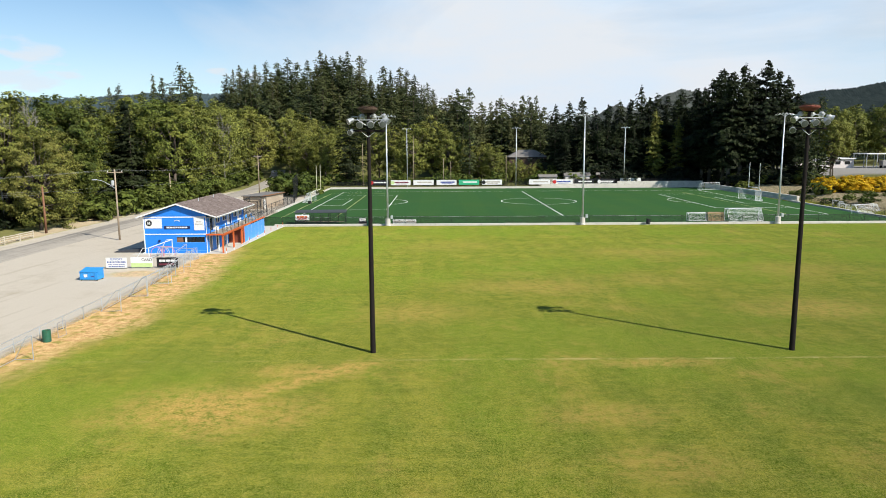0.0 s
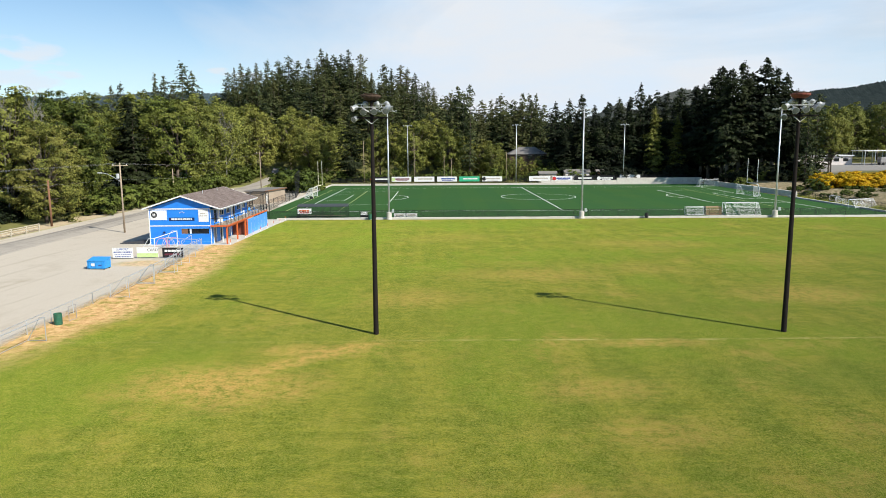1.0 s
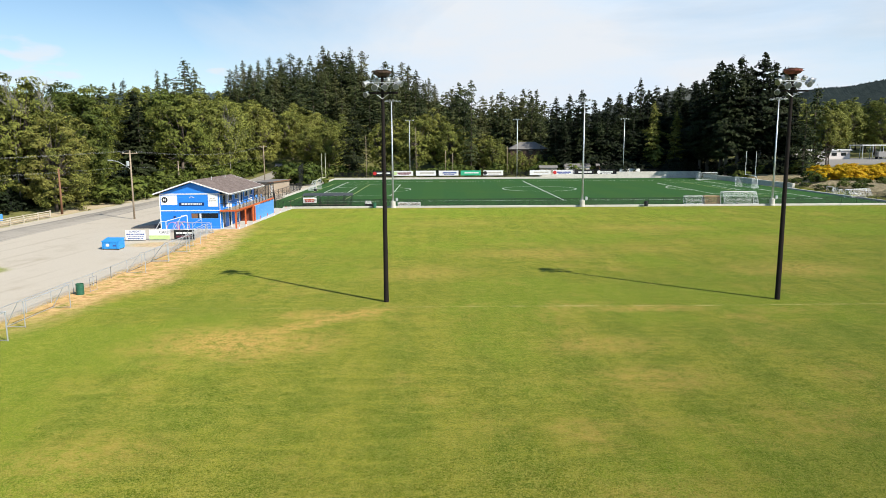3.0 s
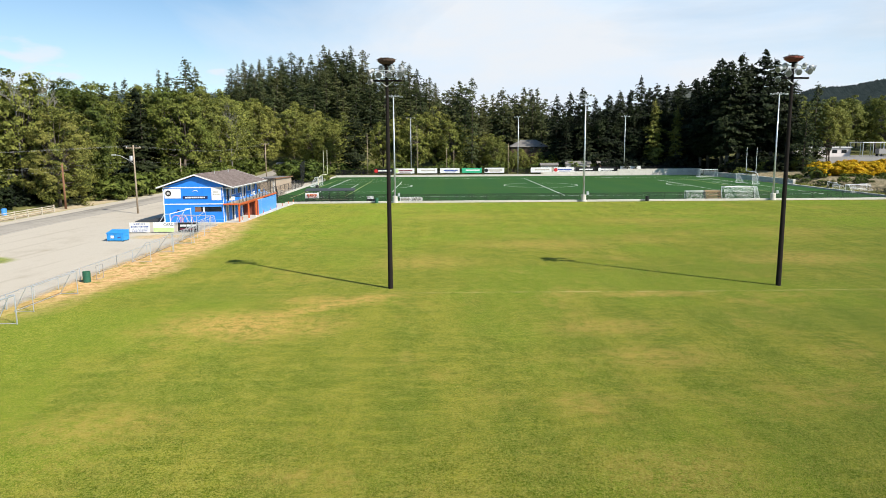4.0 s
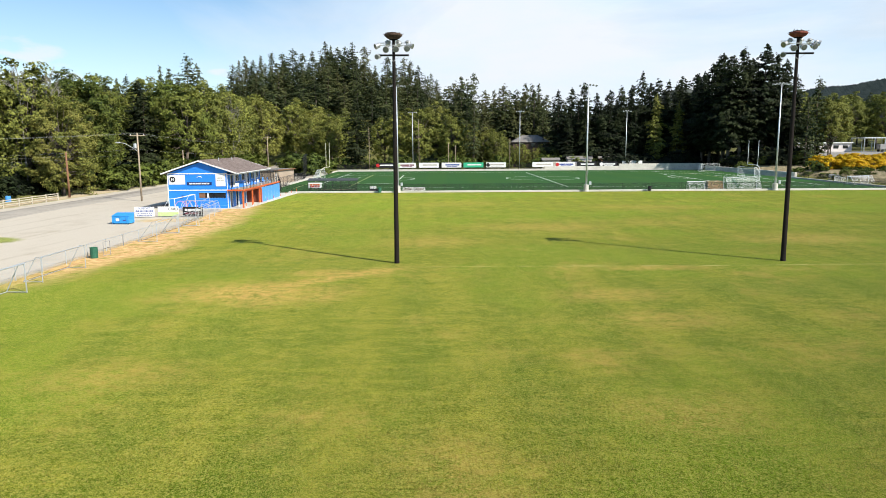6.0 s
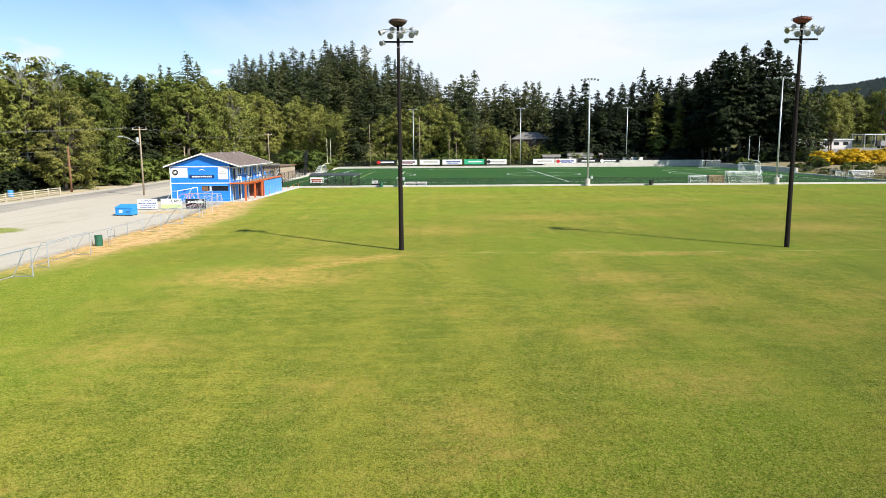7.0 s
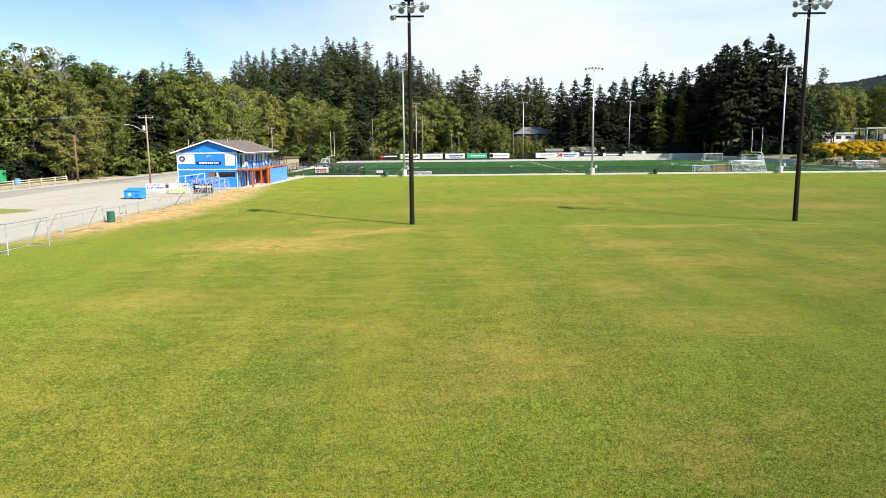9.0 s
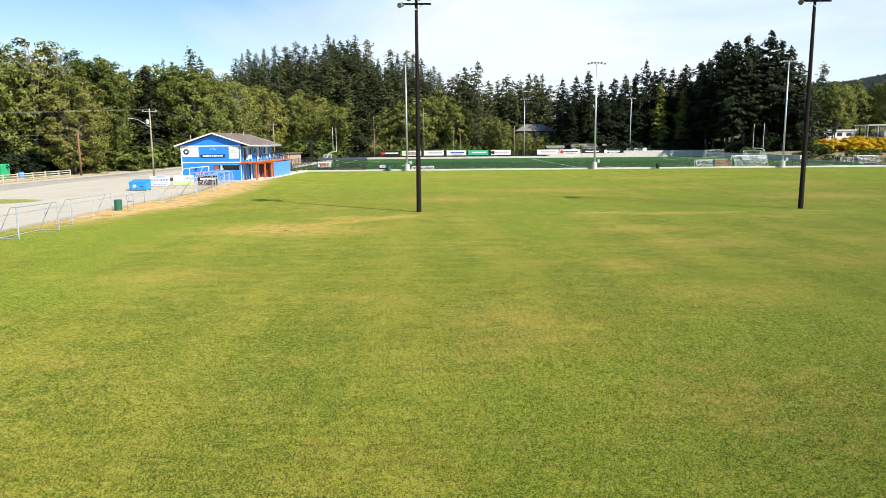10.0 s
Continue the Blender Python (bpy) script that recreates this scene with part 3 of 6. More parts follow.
MAPLE = leaf_material("maple_leaves", (0.038, 0.060, 0.010), (0.160, 0.202, 0.034), (0.215, 0.228, 0.044), 0.8)
CEDAR = leaf_material("cedar_foliage", (0.070, 0.084, 0.016), (0.255, 0.268, 0.054), (0.330, 0.300, 0.076), 0.4)
SHRUB = leaf_material("shrub_leaves", (0.030, 0.050, 0.009), (0.120, 0.162, 0.027), (0.155, 0.180, 0.034), 0.6)
BROOM = leaf_material("broom_flowers", (0.62, 0.36, 0.012), (0.90, 0.62, 0.025), (0.42, 0.34, 0.02), 0.3, 0.3)


def lattice(name, color, pitch, wire, diagonal=True, rough=0.6):
    """Woven wire or netting: thin strands with open air between them."""
    n = Nodes(name)
    x, y, z = n.xyz(n.local())
    h = n.op("ADD", x, y)
    a, b = (n.op("ADD", h, z), n.op("SUBTRACT", h, z)) if diagonal else (h, z)
    cov = None
    for q in (a, b):
        d = n.op("ABSOLUTE", n.op("SUBTRACT", n.op("FRACT", n.op("DIVIDE", q, pitch)), 0.5))
        k = n.op("LESS_THAN", d, wire / pitch / 2)
        cov = k if cov is None else n.op("MAXIMUM", cov, k)
    n.done(color, rough)
    tr = n.t.nodes.new("ShaderNodeBsdfTransparent")
    mx = n.t.nodes.new("ShaderNodeMixShader")
    n.put(mx.inputs[0], cov)
    n.t.links.new(tr.outputs[0], mx.inputs[1])
    n.t.links.new(n.b.outputs[0], mx.inputs[2])
    n.t.links.new(mx.outputs[0], n.out.inputs["Surface"])
    return n.mat


LINK_BLACK = lattice("black_chain_link", (0.015, 0.015, 0.016), 0.12, 0.022)
LINK_GREY = lattice("grey_chain_link", (0.42, 0.43, 0.43), 0.12, 0.012)
NET_WHITE = lattice("white_net", (0.75, 0.76, 0.76), 0.24, 0.026, False)
NET_BLACK = lattice("black_net", (0.012, 0.012, 0.013), 0.20, 0.05, False)
NET_BROWN = lattice("brown_net", (0.33, 0.20, 0.10), 0.20, 0.07, False)
TAN_WALL = surface("tan_block", (0.42, 0.335, 0.25), 0.85, vary=0.12, grain=2.0, dirt=(0.36, 0.29, 0.22))
BLOCK_WALL = surface("pale_wall_block", (0.62, 0.585, 0.52), 0.85, vary=0.16, grain=2.0, dirt=(0.38, 0.35, 0.30), bump=0.4)
RED = surface("red_paint", (0.55, 0.03, 0.03), 0.5)
GREEN_SIGN = surface("green_sign", (0.05, 0.42, 0.22), 0.5)
LIME_SIGN = surface("lime_sign", (0.55, 0.70, 0.30), 0.5)
NAVY = surface("navy_board", (0.012, 0.03, 0.11), 0.45)
SIGN_BLUE = surface("sign_blue_ink", (0.05, 0.08, 0.30), 0.5)
SIGN_BLACK = surface("sign_black_ink", (0.02, 0.02, 0.02), 0.5)
MAROON = surface("maroon_ink", (0.16, 0.03, 0.05), 0.5)
GREEN_BARREL = surface("green_barrel", (0.03, 0.13, 0.075), 0.5, vary=0.2, dirt=(0.10, 0.06, 0.035))
DUMP_BLUE = surface("dumpster_blue", (0.035, 0.30, 0.72), 0.45, vary=0.15, dirt=(0.10, 0.14, 0.20))
BRIGHT_GREEN = surface("bright_green", (0.04, 0.42, 0.17), 0.5)
DARK_ROOF = surface("dark_roofing", (0.055, 0.06, 0.07), 0.7, vary=0.2)
GREY_ROOF = surface("grey_roofing", (0.20, 0.185, 0.17), 0.85, vary=0.2, grain=2.0)
CREAM = surface("cream_wall", (0.62, 0.56, 0.46), 0.8, vary=0.1)
PINK_WALL = surface("faded_white_wall", (0.66, 0.60, 0.57), 0.7, vary=0.1)
GREY_DOOR = surface("grey_door", (0.30, 0.29, 0.28), 0.6)

# ---- ground, road, pitch ----
def ground_height(x, y):
    """Level round the fields, a wooded hill behind, a low bank beside the artificial pitch."""
    def s(v, a, b):
        t = np.clip((v - a) / (b - a), 0, 1)
        return t * t * (3 - 2 * t)
    hill = 26 * s(y, 248, 335) * s(x, 75, -20) * s(x, -124, -96) + 14 * s(y, 230, 420)
    bank = 1.7 * s(x, 91.5, 100) * s(y, 70, 92) + 3.2 * s(x, 108, 134) * s(y, 120, 185)
    west = 4 * s(x, -62, -120)
    roll = (np.sin(x * 0.031 + 1.3) * np.sin(y * 0.027) + 1) * 2.0 * s(np.maximum(np.abs(x - 20) - 120, y - 230), 0, 200)
    lip = (np.sin(x * 0.21) * np.sin(y * 0.17 + 1.0)) * 0.03
    rise = 0.3 * s(y, 8, 45)
    bed = 0.7 * s(x, -33, -30) * s(x, 92, 89) * s(y, 73.6, 76.4) * s(y, 175, 172)
    return rise - bed + hill + bank + west + roll + lip * s(y, 72, 60)


def axis(fine0, fine1, fine, far):
    a = list(np.arange(fine0, fine1 + 0.01, fine))
    st = fine
    while a[-1] < far:
        st *= 1.22
        a.append(a[-1] + st)
    st = fine
    while a[0] > -far:
        st *= 1.22
        a.insert(0, a[0] - st)
    return np.array(a)


gx, gy = axis(-80, 130, 2.5, 3600), axis(-70, 340, 2.5, 3600)
GX, GY = np.meshgrid(gx, gy)
GZ = ground_height(GX, GY)
nx, ny = len(gx), len(gy)
idx = np.arange(nx * ny).reshape(ny, nx)
gf = np.stack([idx[:-1, :-1], idx[:-1, 1:], idx[1:, 1:], idx[1:, :-1]], -1).reshape(-1, 4)
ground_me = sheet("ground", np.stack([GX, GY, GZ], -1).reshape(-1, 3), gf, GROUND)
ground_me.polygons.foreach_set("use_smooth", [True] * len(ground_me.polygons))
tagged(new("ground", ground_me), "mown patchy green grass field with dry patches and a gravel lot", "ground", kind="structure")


def zg(x, y):
    return float(ground_height(np.float64(x), np.float64(y)))


def road_x(y):
    return -52.6 - 9.0 * max(0.0, (y - 150) / 90.0) ** 1.6 + 0.8 * math.sin(y * 0.02)


def build_road():
    ys = np.concatenate([np.arange(-150, 240, 4.0), np.arange(240, 262, 10.0)])
    v, f = [], []
    for k, y in enumerate(ys):
        for j, (dx, dz) in enumerate(((-3.1, 0.0), (-2.9, 0.045), (0.0, 0.07), (2.7, 0.045), (2.95, 0.0))):
            x = road_x(y) + dx + 0.12 * noise.noise(Vector((j * 3.0, y * 0.4, 0)))
            v.append((x, y, zg(x, y) + dz))
    for k in range(len(ys) - 1):
        f += [(k * 5 + j, k * 5 + j + 1, k * 5 + 6 + j, k * 5 + 5 + j) for j in range(4)]
    tagged(new("road", sheet("road", v, f, ASPHALT)), "worn grey asphalt road beside the gravel lot", "road", kind="structure")


build_road()

# artificial pitch: 105 x 70 m on a level bed
PX0, PX1, PY0, PY1 = -23.3, 81.7, 88.6, 158.6
PCX, PCY = 29.2, 123.6
TZ = 0.18
pitch = solid("artificial_pitch", M().box(-29.5, 88.5, 74.25, 171.5, -0.3, TZ), TURF, "dark green artificial turf pitch with white and yellow lines", "pitch", kind="structure")
LINE_WHITE = surface("white_line", (0.72, 0.74, 0.70), 0.8, vary=0.1, bump=0)
LINE_YELLOW = surface("yellow_line", (0.50, 0.52, 0.22), 0.8, vary=0.1, bump=0)


def strip(x0, y0, x1, y1, w=0.14, z=TZ + 0.004):
    d = Vector((x1 - x0, y1 - y0, 0))
    q = Vector((-d.y, d.x, 0)).normalized() * w / 2
    a, b = Vector((x0, y0, z)), Vector((x1, y1, z))
    return M().add([a - q, b - q, b + q, a + q], [(0, 1, 2, 3)])


def ring(cx, cy, r, a0, a1, w=0.14, n=64, z=TZ + 0.0045):
    m = M()
    pts = [(math.cos(a0 + (a1 - a0) * k / n), math.sin(a0 + (a1 - a0) * k / n)) for k in range(n + 1)]
    v = [(cx + c * (r - w / 2), cy + s * (r - w / 2), z) for c, s in pts] + [(cx + c * (r + w / 2), cy + s * (r + w / 2), z) for c, s in pts]
    return m.add(v, [(k, k + 1, n + 2 + k, n + 1 + k) for k in range(n)])


def pitch_lines():
    w = 0.24
    L = [(PX0, PY0, PX1, PY0), (PX0, PY1, PX1, PY1), (PX0, PY0, PX0, PY1), (PX1, PY0, PX1, PY1), (PCX, PY0, PCX, PY1)]
    for gxx, s in ((PX0, 1), (PX1, -1)):
        for dep, half in ((16.5, 20.16), (5.5, 9.16)):
            L += [(gxx, PCY - half, gxx + s * dep, PCY - half), (gxx, PCY + half, gxx + s * dep, PCY + half), (gxx + s * dep, PCY - half, gxx + s * dep, PCY + half)]
    for k, seg in enumerate(L):
        part("line", strip(*seg, w, TZ + 0.004 + 0.0006 * (k % 7)), LINE_WHITE, pitch)
    part("centre_circle", ring(PCX, PCY, 9.15, 0, 2 * math.pi, w), LINE_WHITE, pitch)
    a = math.acos(5.5 / 9.15)
    part("penalty_arc", ring(PX0 + 11, PCY, 9.15, -a, a, w, 24), LINE_WHITE, pitch)
    part("penalty_arc", ring(PX1 - 11, PCY, 9.15, math.pi - a, math.pi + a, w, 24), LINE_WHITE, pitch)
    for seg in ((-15.6, 90, -15.6, 146), (-26.2, 88, -26.2, 152), (74.0, 90, 74.0, 150), (-26.2, 152, -10, 152)):
        part("yellow_line", strip(*seg, 0.16, TZ + 0.010), LINE_YELLOW, pitch, "yellow line")


pitch_lines()


def kerb(name, x0, x1, y0, y1, h, mat, label, step=3.0, along="x"):
    """A concrete edge cast in lengths with open joints."""
    t = thing(name, (0, 0, 0), 0, label, "kerb", kind="structure")
    a0, a1 = (x0, x1) if along == "x" else (y0, y1)
    n = max(1, round((a1 - a0) / step))
    for k in range(n):
        p, q = a0 + (a1 - a0) * k / n + 0.01, a0 + (a1 - a0) * (k + 1) / n - 0.01
        d = 0.012 * math.sin(k * 2.7)
        m = M().box(p, q, y0, y1, -0.1, h + d, 0.03) if along == "x" else M().box(x0, x1, p, q, -0.1, h + d, 0.03)
        part("kerb_length", m, mat, t)
    return t


kerb("kerb", -24.2, 125, 73.7, 74.25, 0.52, PALE_CONCRETE, "pale concrete kerb along the grass field", 4.0)
kerb("kerb", -29.5, 46, 171.5, 172.1, 0.75, PALE_CONCRETE, "pale concrete edge wall behind the artificial pitch", 4.0)
kerb("kerb", -30.1, -29.5, 100, 172, 0.5, PALE_CONCRETE, "pale concrete edge at the pitch end", 4.0, "y")


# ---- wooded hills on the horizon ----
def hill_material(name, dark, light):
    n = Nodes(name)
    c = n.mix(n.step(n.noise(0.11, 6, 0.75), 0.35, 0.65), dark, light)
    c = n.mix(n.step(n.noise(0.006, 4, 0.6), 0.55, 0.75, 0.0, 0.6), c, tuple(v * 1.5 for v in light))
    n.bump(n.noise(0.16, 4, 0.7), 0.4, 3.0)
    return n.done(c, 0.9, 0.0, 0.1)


def far_hill(x0, x1, y, keys, seed, mat, label):
    """A long wooded ridge with a jagged tree line and real depth."""
    g = np.random.default_rng(seed)
    xs = np.linspace(x0, x1, 1400)
    crest = np.interp(xs, [k[0] for k in keys], [k[1] for k in keys])
    jag = g.uniform(-0.0016, 0.0016, len(xs)) * y
    crest = crest + 3 * np.sin(xs * 0.02 + seed) + 1.5 * np.sin(xs * 0.071 + seed)
    rows = [(0.0, -0.22), (0.45, -0.12), (0.8, -0.05), (0.985, -0.004), (1.0, 0.0), (0.7, 0.12), (0.0, 0.3)]
    v = [(x, y + d * y * 0.5, c * s + (q if s == 1.0 else 0.0) - 4) for s, d in rows for x, c, q in zip(xs, crest, jag)]
    n = len(xs)
    f = [(r * n + k, r * n + k + 1, (r + 1) * n + k + 1, (r + 1) * n + k) for r in range(len(rows) - 1) for k in range(n - 1)]
    me = sheet("backdrop", v, f, mat)
    me.polygons.foreach_set("use_smooth", [True] * len(me.polygons))
    tagged(new("backdrop", me), label, "hill", kind="structure")


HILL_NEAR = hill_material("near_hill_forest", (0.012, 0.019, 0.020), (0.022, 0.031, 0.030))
# paler and bluer than the near forest: distance haze mixed into the colour
HILL_FAR = hill_material("hazy_far_forest", (0.045, 0.068, 0.078), (0.068, 0.092, 0.098))
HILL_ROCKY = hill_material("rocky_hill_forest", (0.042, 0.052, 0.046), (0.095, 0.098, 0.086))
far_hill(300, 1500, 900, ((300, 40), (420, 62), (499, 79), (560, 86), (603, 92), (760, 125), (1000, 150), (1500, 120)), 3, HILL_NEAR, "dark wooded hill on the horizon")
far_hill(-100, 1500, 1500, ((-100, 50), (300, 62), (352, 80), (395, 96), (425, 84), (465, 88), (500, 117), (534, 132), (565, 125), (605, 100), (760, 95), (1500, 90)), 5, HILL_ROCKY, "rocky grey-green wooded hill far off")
far_hill(-1700, 0, 1500, ((-1700, 90), (-1200, 105), (-900, 118), (-760, 120), (-560, 125), (-480, 130), (-300, 110), (0, 60)), 8, HILL_FAR, "wooded hill far off with blue-green haze in its colour")

# ---- trees ----
def tri_leaves(c, u, w):
    v = np.stack([c - u * 0.7 - w, c - u * 0.5 + w, c + u], 1).reshape(-1, 3)
    return v, np.arange(len(v)).reshape(-1, 3)


def unit(a):
    return a / np.maximum(1e-6, np.linalg.norm(a, axis=-1, keepdims=True))


def conifer(seed, h, spread, bare, mat, fine=1.0, bark=None, blunt=0.68):
    """Drooping sprays of needles in uneven tiers round a straight trunk."""
    g = np.random.default_rng(seed)
    up = np.array([0, 0, 1.0])
    C, U, W = [], [], []
    ph = g.uniform(0, 6.283, 6)
    z = bare * h
    while z < h * 0.985:
        t = (z - bare * h) / (h * (1 - bare))
        r = spread * (1 - t) ** blunt * (0.55 + 0.45 * min(1, t * 6)) * (1 + 0.18 * math.sin(z * 0.9 + ph[0]) + 0.12 * math.sin(z * 2.3 + ph[1])) + 0.12
        for _ in range(max(4, int((4.5 + 2.5 * (1 - t)) * fine))):
            a = g.uniform(0, 6.283)
            L = r * g.uniform(0.62, 1.15) * (1 + 0.22 * math.sin(2 * a + 0.35 * z + ph[2]) + 0.14 * math.sin(3 * a - 0.6 * z + ph[3]))
            zb = z + g.normal() * 0.35
            k = max(4, int((3 + 4.6 * L) * fine))
            s = g.uniform(0.08, 1.0, k) ** 0.75
            d = np.array([math.cos(a), math.sin(a), 0])
            side = np.array([-d[1], d[0], 0])
            lat = g.uniform(-1, 1, k) * (0.10 + 0.36 * L * (1.08 - s))
            droop = g.uniform(0.10, 0.40)
            p = d * (s * L)[:, None] + side * lat[:, None] + up * (zb + 0.16 * L * s - droop * L * s ** 2 - 0.2 * np.abs(lat) + g.normal(size=k) * 0.10)[:, None]
            n = unit(d * 0.6 + up * 0.7 + g.normal(size=(k, 3)) * 0.42)
            u = d * 0.8 - up * 0.32 + side * (np.sign(lat) * 0.55)[:, None] + g.normal(size=(k, 3)) * 0.3
            u = unit(u - n * (u * n).sum(1)[:, None])
            q = g.uniform(0.6, 1.1, k) * (0.30 + 0.13 * L ** 0.5)
            C.append(p)
            U.append(u * q[:, None])
            W.append(np.cross(n, u) * (q * g.uniform(0.38, 0.62, k))[:, None])
        z += g.uniform(0.42, 0.70) * (0.65 + 0.5 * (1 - t)) * (h / 32) / fine ** 0.5
    v, f = tri_leaves(np.concatenate(C), np.concatenate(U), np.concatenate(W))
    crown = sheet("crown", v, f, mat)
    tr = M()
    zz = [0, 0.35 * h, 0.7 * h, h * 0.99]
    rr = [0.016 * h, 0.011 * h, 0.006 * h, 0.03]
    lean = [Vector((g.normal() * 0.008 * q, g.normal() * 0.008 * q, q)) for q in zz]
    for k in range(3):
        tr.rod(lean[k], lean[k + 1], rr[k], rr[k + 1], 7)
    return crown, tr.mesh("trunk", bark or BARK, smooth=True)


def broadleaf(seed, h, spread, mat, n_leaf=6000, size=0.42, low=0.16, blobs=26, bark=None):
    """Limbs that carry leafy boughs; every bough is a cluster of small domes of leaves."""
    g = np.random.default_rng(seed)
    up = np.array([0, 0, 1.0])
    cz, rz = h * (low + (1 - low) * 0.48), h * (1 - low) * 0.52
    ph = g.uniform(0, 6.283, 3)
    B = []
    for i in range(blobs):
        zz = -0.75 + 1.73 * (i + 0.5) / blobs
        a = i * 2.399963 + g.normal() * 0.35
        c = math.sqrt(max(0.0, 1 - zz * zz))
        d = np.array([c * math.cos(a), c * math.sin(a), zz])
        q = g.uniform(0.52, 0.90) * (1 + 0.12 * math.sin(2 * a + ph[0] + 2 * zz))
        B.append((d * np.array([spread, spread, rz]) * q + up * cz, d, g.uniform(0.22, 0.36) * min(spread, rz) * (40 / max(24, blobs)) ** 0.4))
    sub = 6
    per = max(4, n_leaf // (blobs * sub))
    C, U, W = [], [], []
    for c, d, r in B:
        for _ in range(sub):
            e = unit(g.normal(size=3) * 0.8 + d * 0.7 + up * 0.35)
            cs, rs = c + e * r * g.uniform(0.35, 0.85), r * g.uniform(0.38, 0.66)
            o = unit(g.normal(size=(per, 3)) + e * 0.45 + up * 0.4)
            p = cs + o * (rs * g.uniform(0.55, 1.12, per))[:, None] * np.array([1.15, 1.15, 0.78])
            n = unit(o * 0.7 + d * 0.55 + up * 0.3 + g.normal(size=(per, 3)) * 0.42)
            u = np.cross(n, g.normal(size=(per, 3))) - up * 0.3
            u = unit(u - n * (u * n).sum(1)[:, None])
            q = size * g.uniform(0.55, 1.2, per)
            C.append(p)
            U.append(u * q[:, None])
            W.append(np.cross(n, u) * (q * g.uniform(0.5, 0.8, per))[:, None])
    v, f = tri_leaves(np.concatenate(C), np.concatenate(U), np.concatenate(W))
    v[:, 2] = np.maximum(v[:, 2], 0.15)
    crown = sheet("crown", v, f, mat)
    tr = M()
    top = Vector((g.normal() * 0.3, g.normal() * 0.3, h * 0.55))
    tr.rod((0, 0, -0.3), top * 0.5, 0.022 * h * 0.8, 0.016 * h * 0.8, 8)
    tr.rod(top * 0.5, top, 0.016 * h * 0.8, 0.009 * h * 0.8, 8)
    for c, d, r in B[::2]:
        b = top * g.uniform(0.35, 0.95)
        tr.rod(b, Vector(c), 0.006 * h, 0.02, 5)
    return crown, tr.mesh("trunk", bark or BARK, smooth=True)


PROTO = {}


def tree(kind, x, y, h, label, category="tree", turn=None, wide=1.0, group="", z=None):
    """Places a tree of a prepared kind, scaled to the height h."""
    pick = PROTO[kind][int(RNG.integers(len(PROTO[kind])))]
    crown, trunk, h0 = pick
    t = new("tree")
    s = h / h0
    t.matrix_world = Matrix.Translation((x, y, (zg(x, y) if z is None else z) - 0.1)) @ Matrix.Rotation(RNG.uniform(0, 6.283) if turn is None else turn, 4, "Z") @ Matrix.Diagonal((s * wide, s * wide, s, 1))
    tagged(t, label, category, group)
    part("trunk", trunk, None, t)
    part("crown", crown, None, t)
    return t


def prepare(kind, h0, *pairs):
    PROTO[kind] = [(c, t, h0) for c, t in pairs]


prepare("fir", 32, *[conifer(11 + k, 32, 5.4 + 0.5 * k, 0.05, FIR, 0.76, None, 0.40 + 0.06 * ((k * 3) % 7)) for k in range(7)])
prepare("light_fir", 24, *[conifer(171 + k, 24, 4.6, 0.05, CEDAR, 1.0) for k in range(2)])
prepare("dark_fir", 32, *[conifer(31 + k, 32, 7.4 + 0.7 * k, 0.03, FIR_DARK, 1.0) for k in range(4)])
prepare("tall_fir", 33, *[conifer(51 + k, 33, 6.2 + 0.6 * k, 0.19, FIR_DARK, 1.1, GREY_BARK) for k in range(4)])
prepare("alder", 20, *[broadleaf(71 + k, 20, 6.2, ALDER, 12600, 0.275, 0.02, 105) for k in range(6)])
prepare("clear_alder", 20, *[broadleaf(77 + k, 20, 6.2, ALDER, 15000, 0.25, 0.36, 90) for k in range(2)])
prepare("maple", 22, *[broadleaf(91 + k, 22, 7.2, MAPLE, 16000, 0.30, 0.05, 84) for k in range(5)])
prepare("cedar", 22, *[broadleaf(111 + k, 22, 6.6, CEDAR, 28000, 0.22, -0.14, 150) for k in range(3)])
prepare("bush", 4, *[broadleaf(131 + k, 4, 3.0, SHRUB, 1000, 0.38, 0.0, 26) for k in range(4)])
# bushes coloured nearly black, to stand for the shade below trees
prepare("shade_bush", 5, *[broadleaf(151 + k, 5, 3.4, FIR_DARK, 1150, 0.42, 0.0, 24) for k in range(3)])
prepare("broom", 3.6, *[broadleaf(141 + k, 3.6, 2.6, BROOM, 4200, 0.18, 0.0, 30) for k in range(4)])


def along(keys, v):
    return float(np.interp(v, [k[0] for k in keys], [k[1] for k in keys]))


# firs on the hill: x and the height of the tree tops above the field
HILL = ((-164.5, 42.7), (-159.4, 44.1), (-154.2, 38.7), (-147.4, 40.7), (-141.6, 48.7), (-137.3, 47.5), (-132.9, 43.0), (-127.7, 54.0), (-122.4, 49.0), (-117.6, 40.1), (-110.4, 38.7), (-103.8, 49.2), (-100.5, 51.5), (-97.2, 53.8), (-93.2, 51.5), (-89.1, 53.8), (-83.2, 55.4), (-77.7, 54.9), (-72.4, 56.9), (-67.6, 54.9), (-62.3, 56.0), (-55.5, 60.5), (-52.7, 58.3), (-49.2, 57.1), (-45.5, 57.7), (-41.6, 60.2), (-35.3, 58.0), (-30.0, 48.7), (-23.5, 52.9), (-19.8, 50.9), (-15.1, 52.3), (-11.6, 50.9), (-7.6, 48.4), (-1.2, 44.7))
for x, top in HILL:
    tree("fir", x, 318, (top - zg(x, 318)) * 1.035, "tall dark green fir on the wooded hill", group="firs on the hill", wide=RNG.uniform(0.8, 1.1) if x < -115 else RNG.uniform(0.95, 1.45))
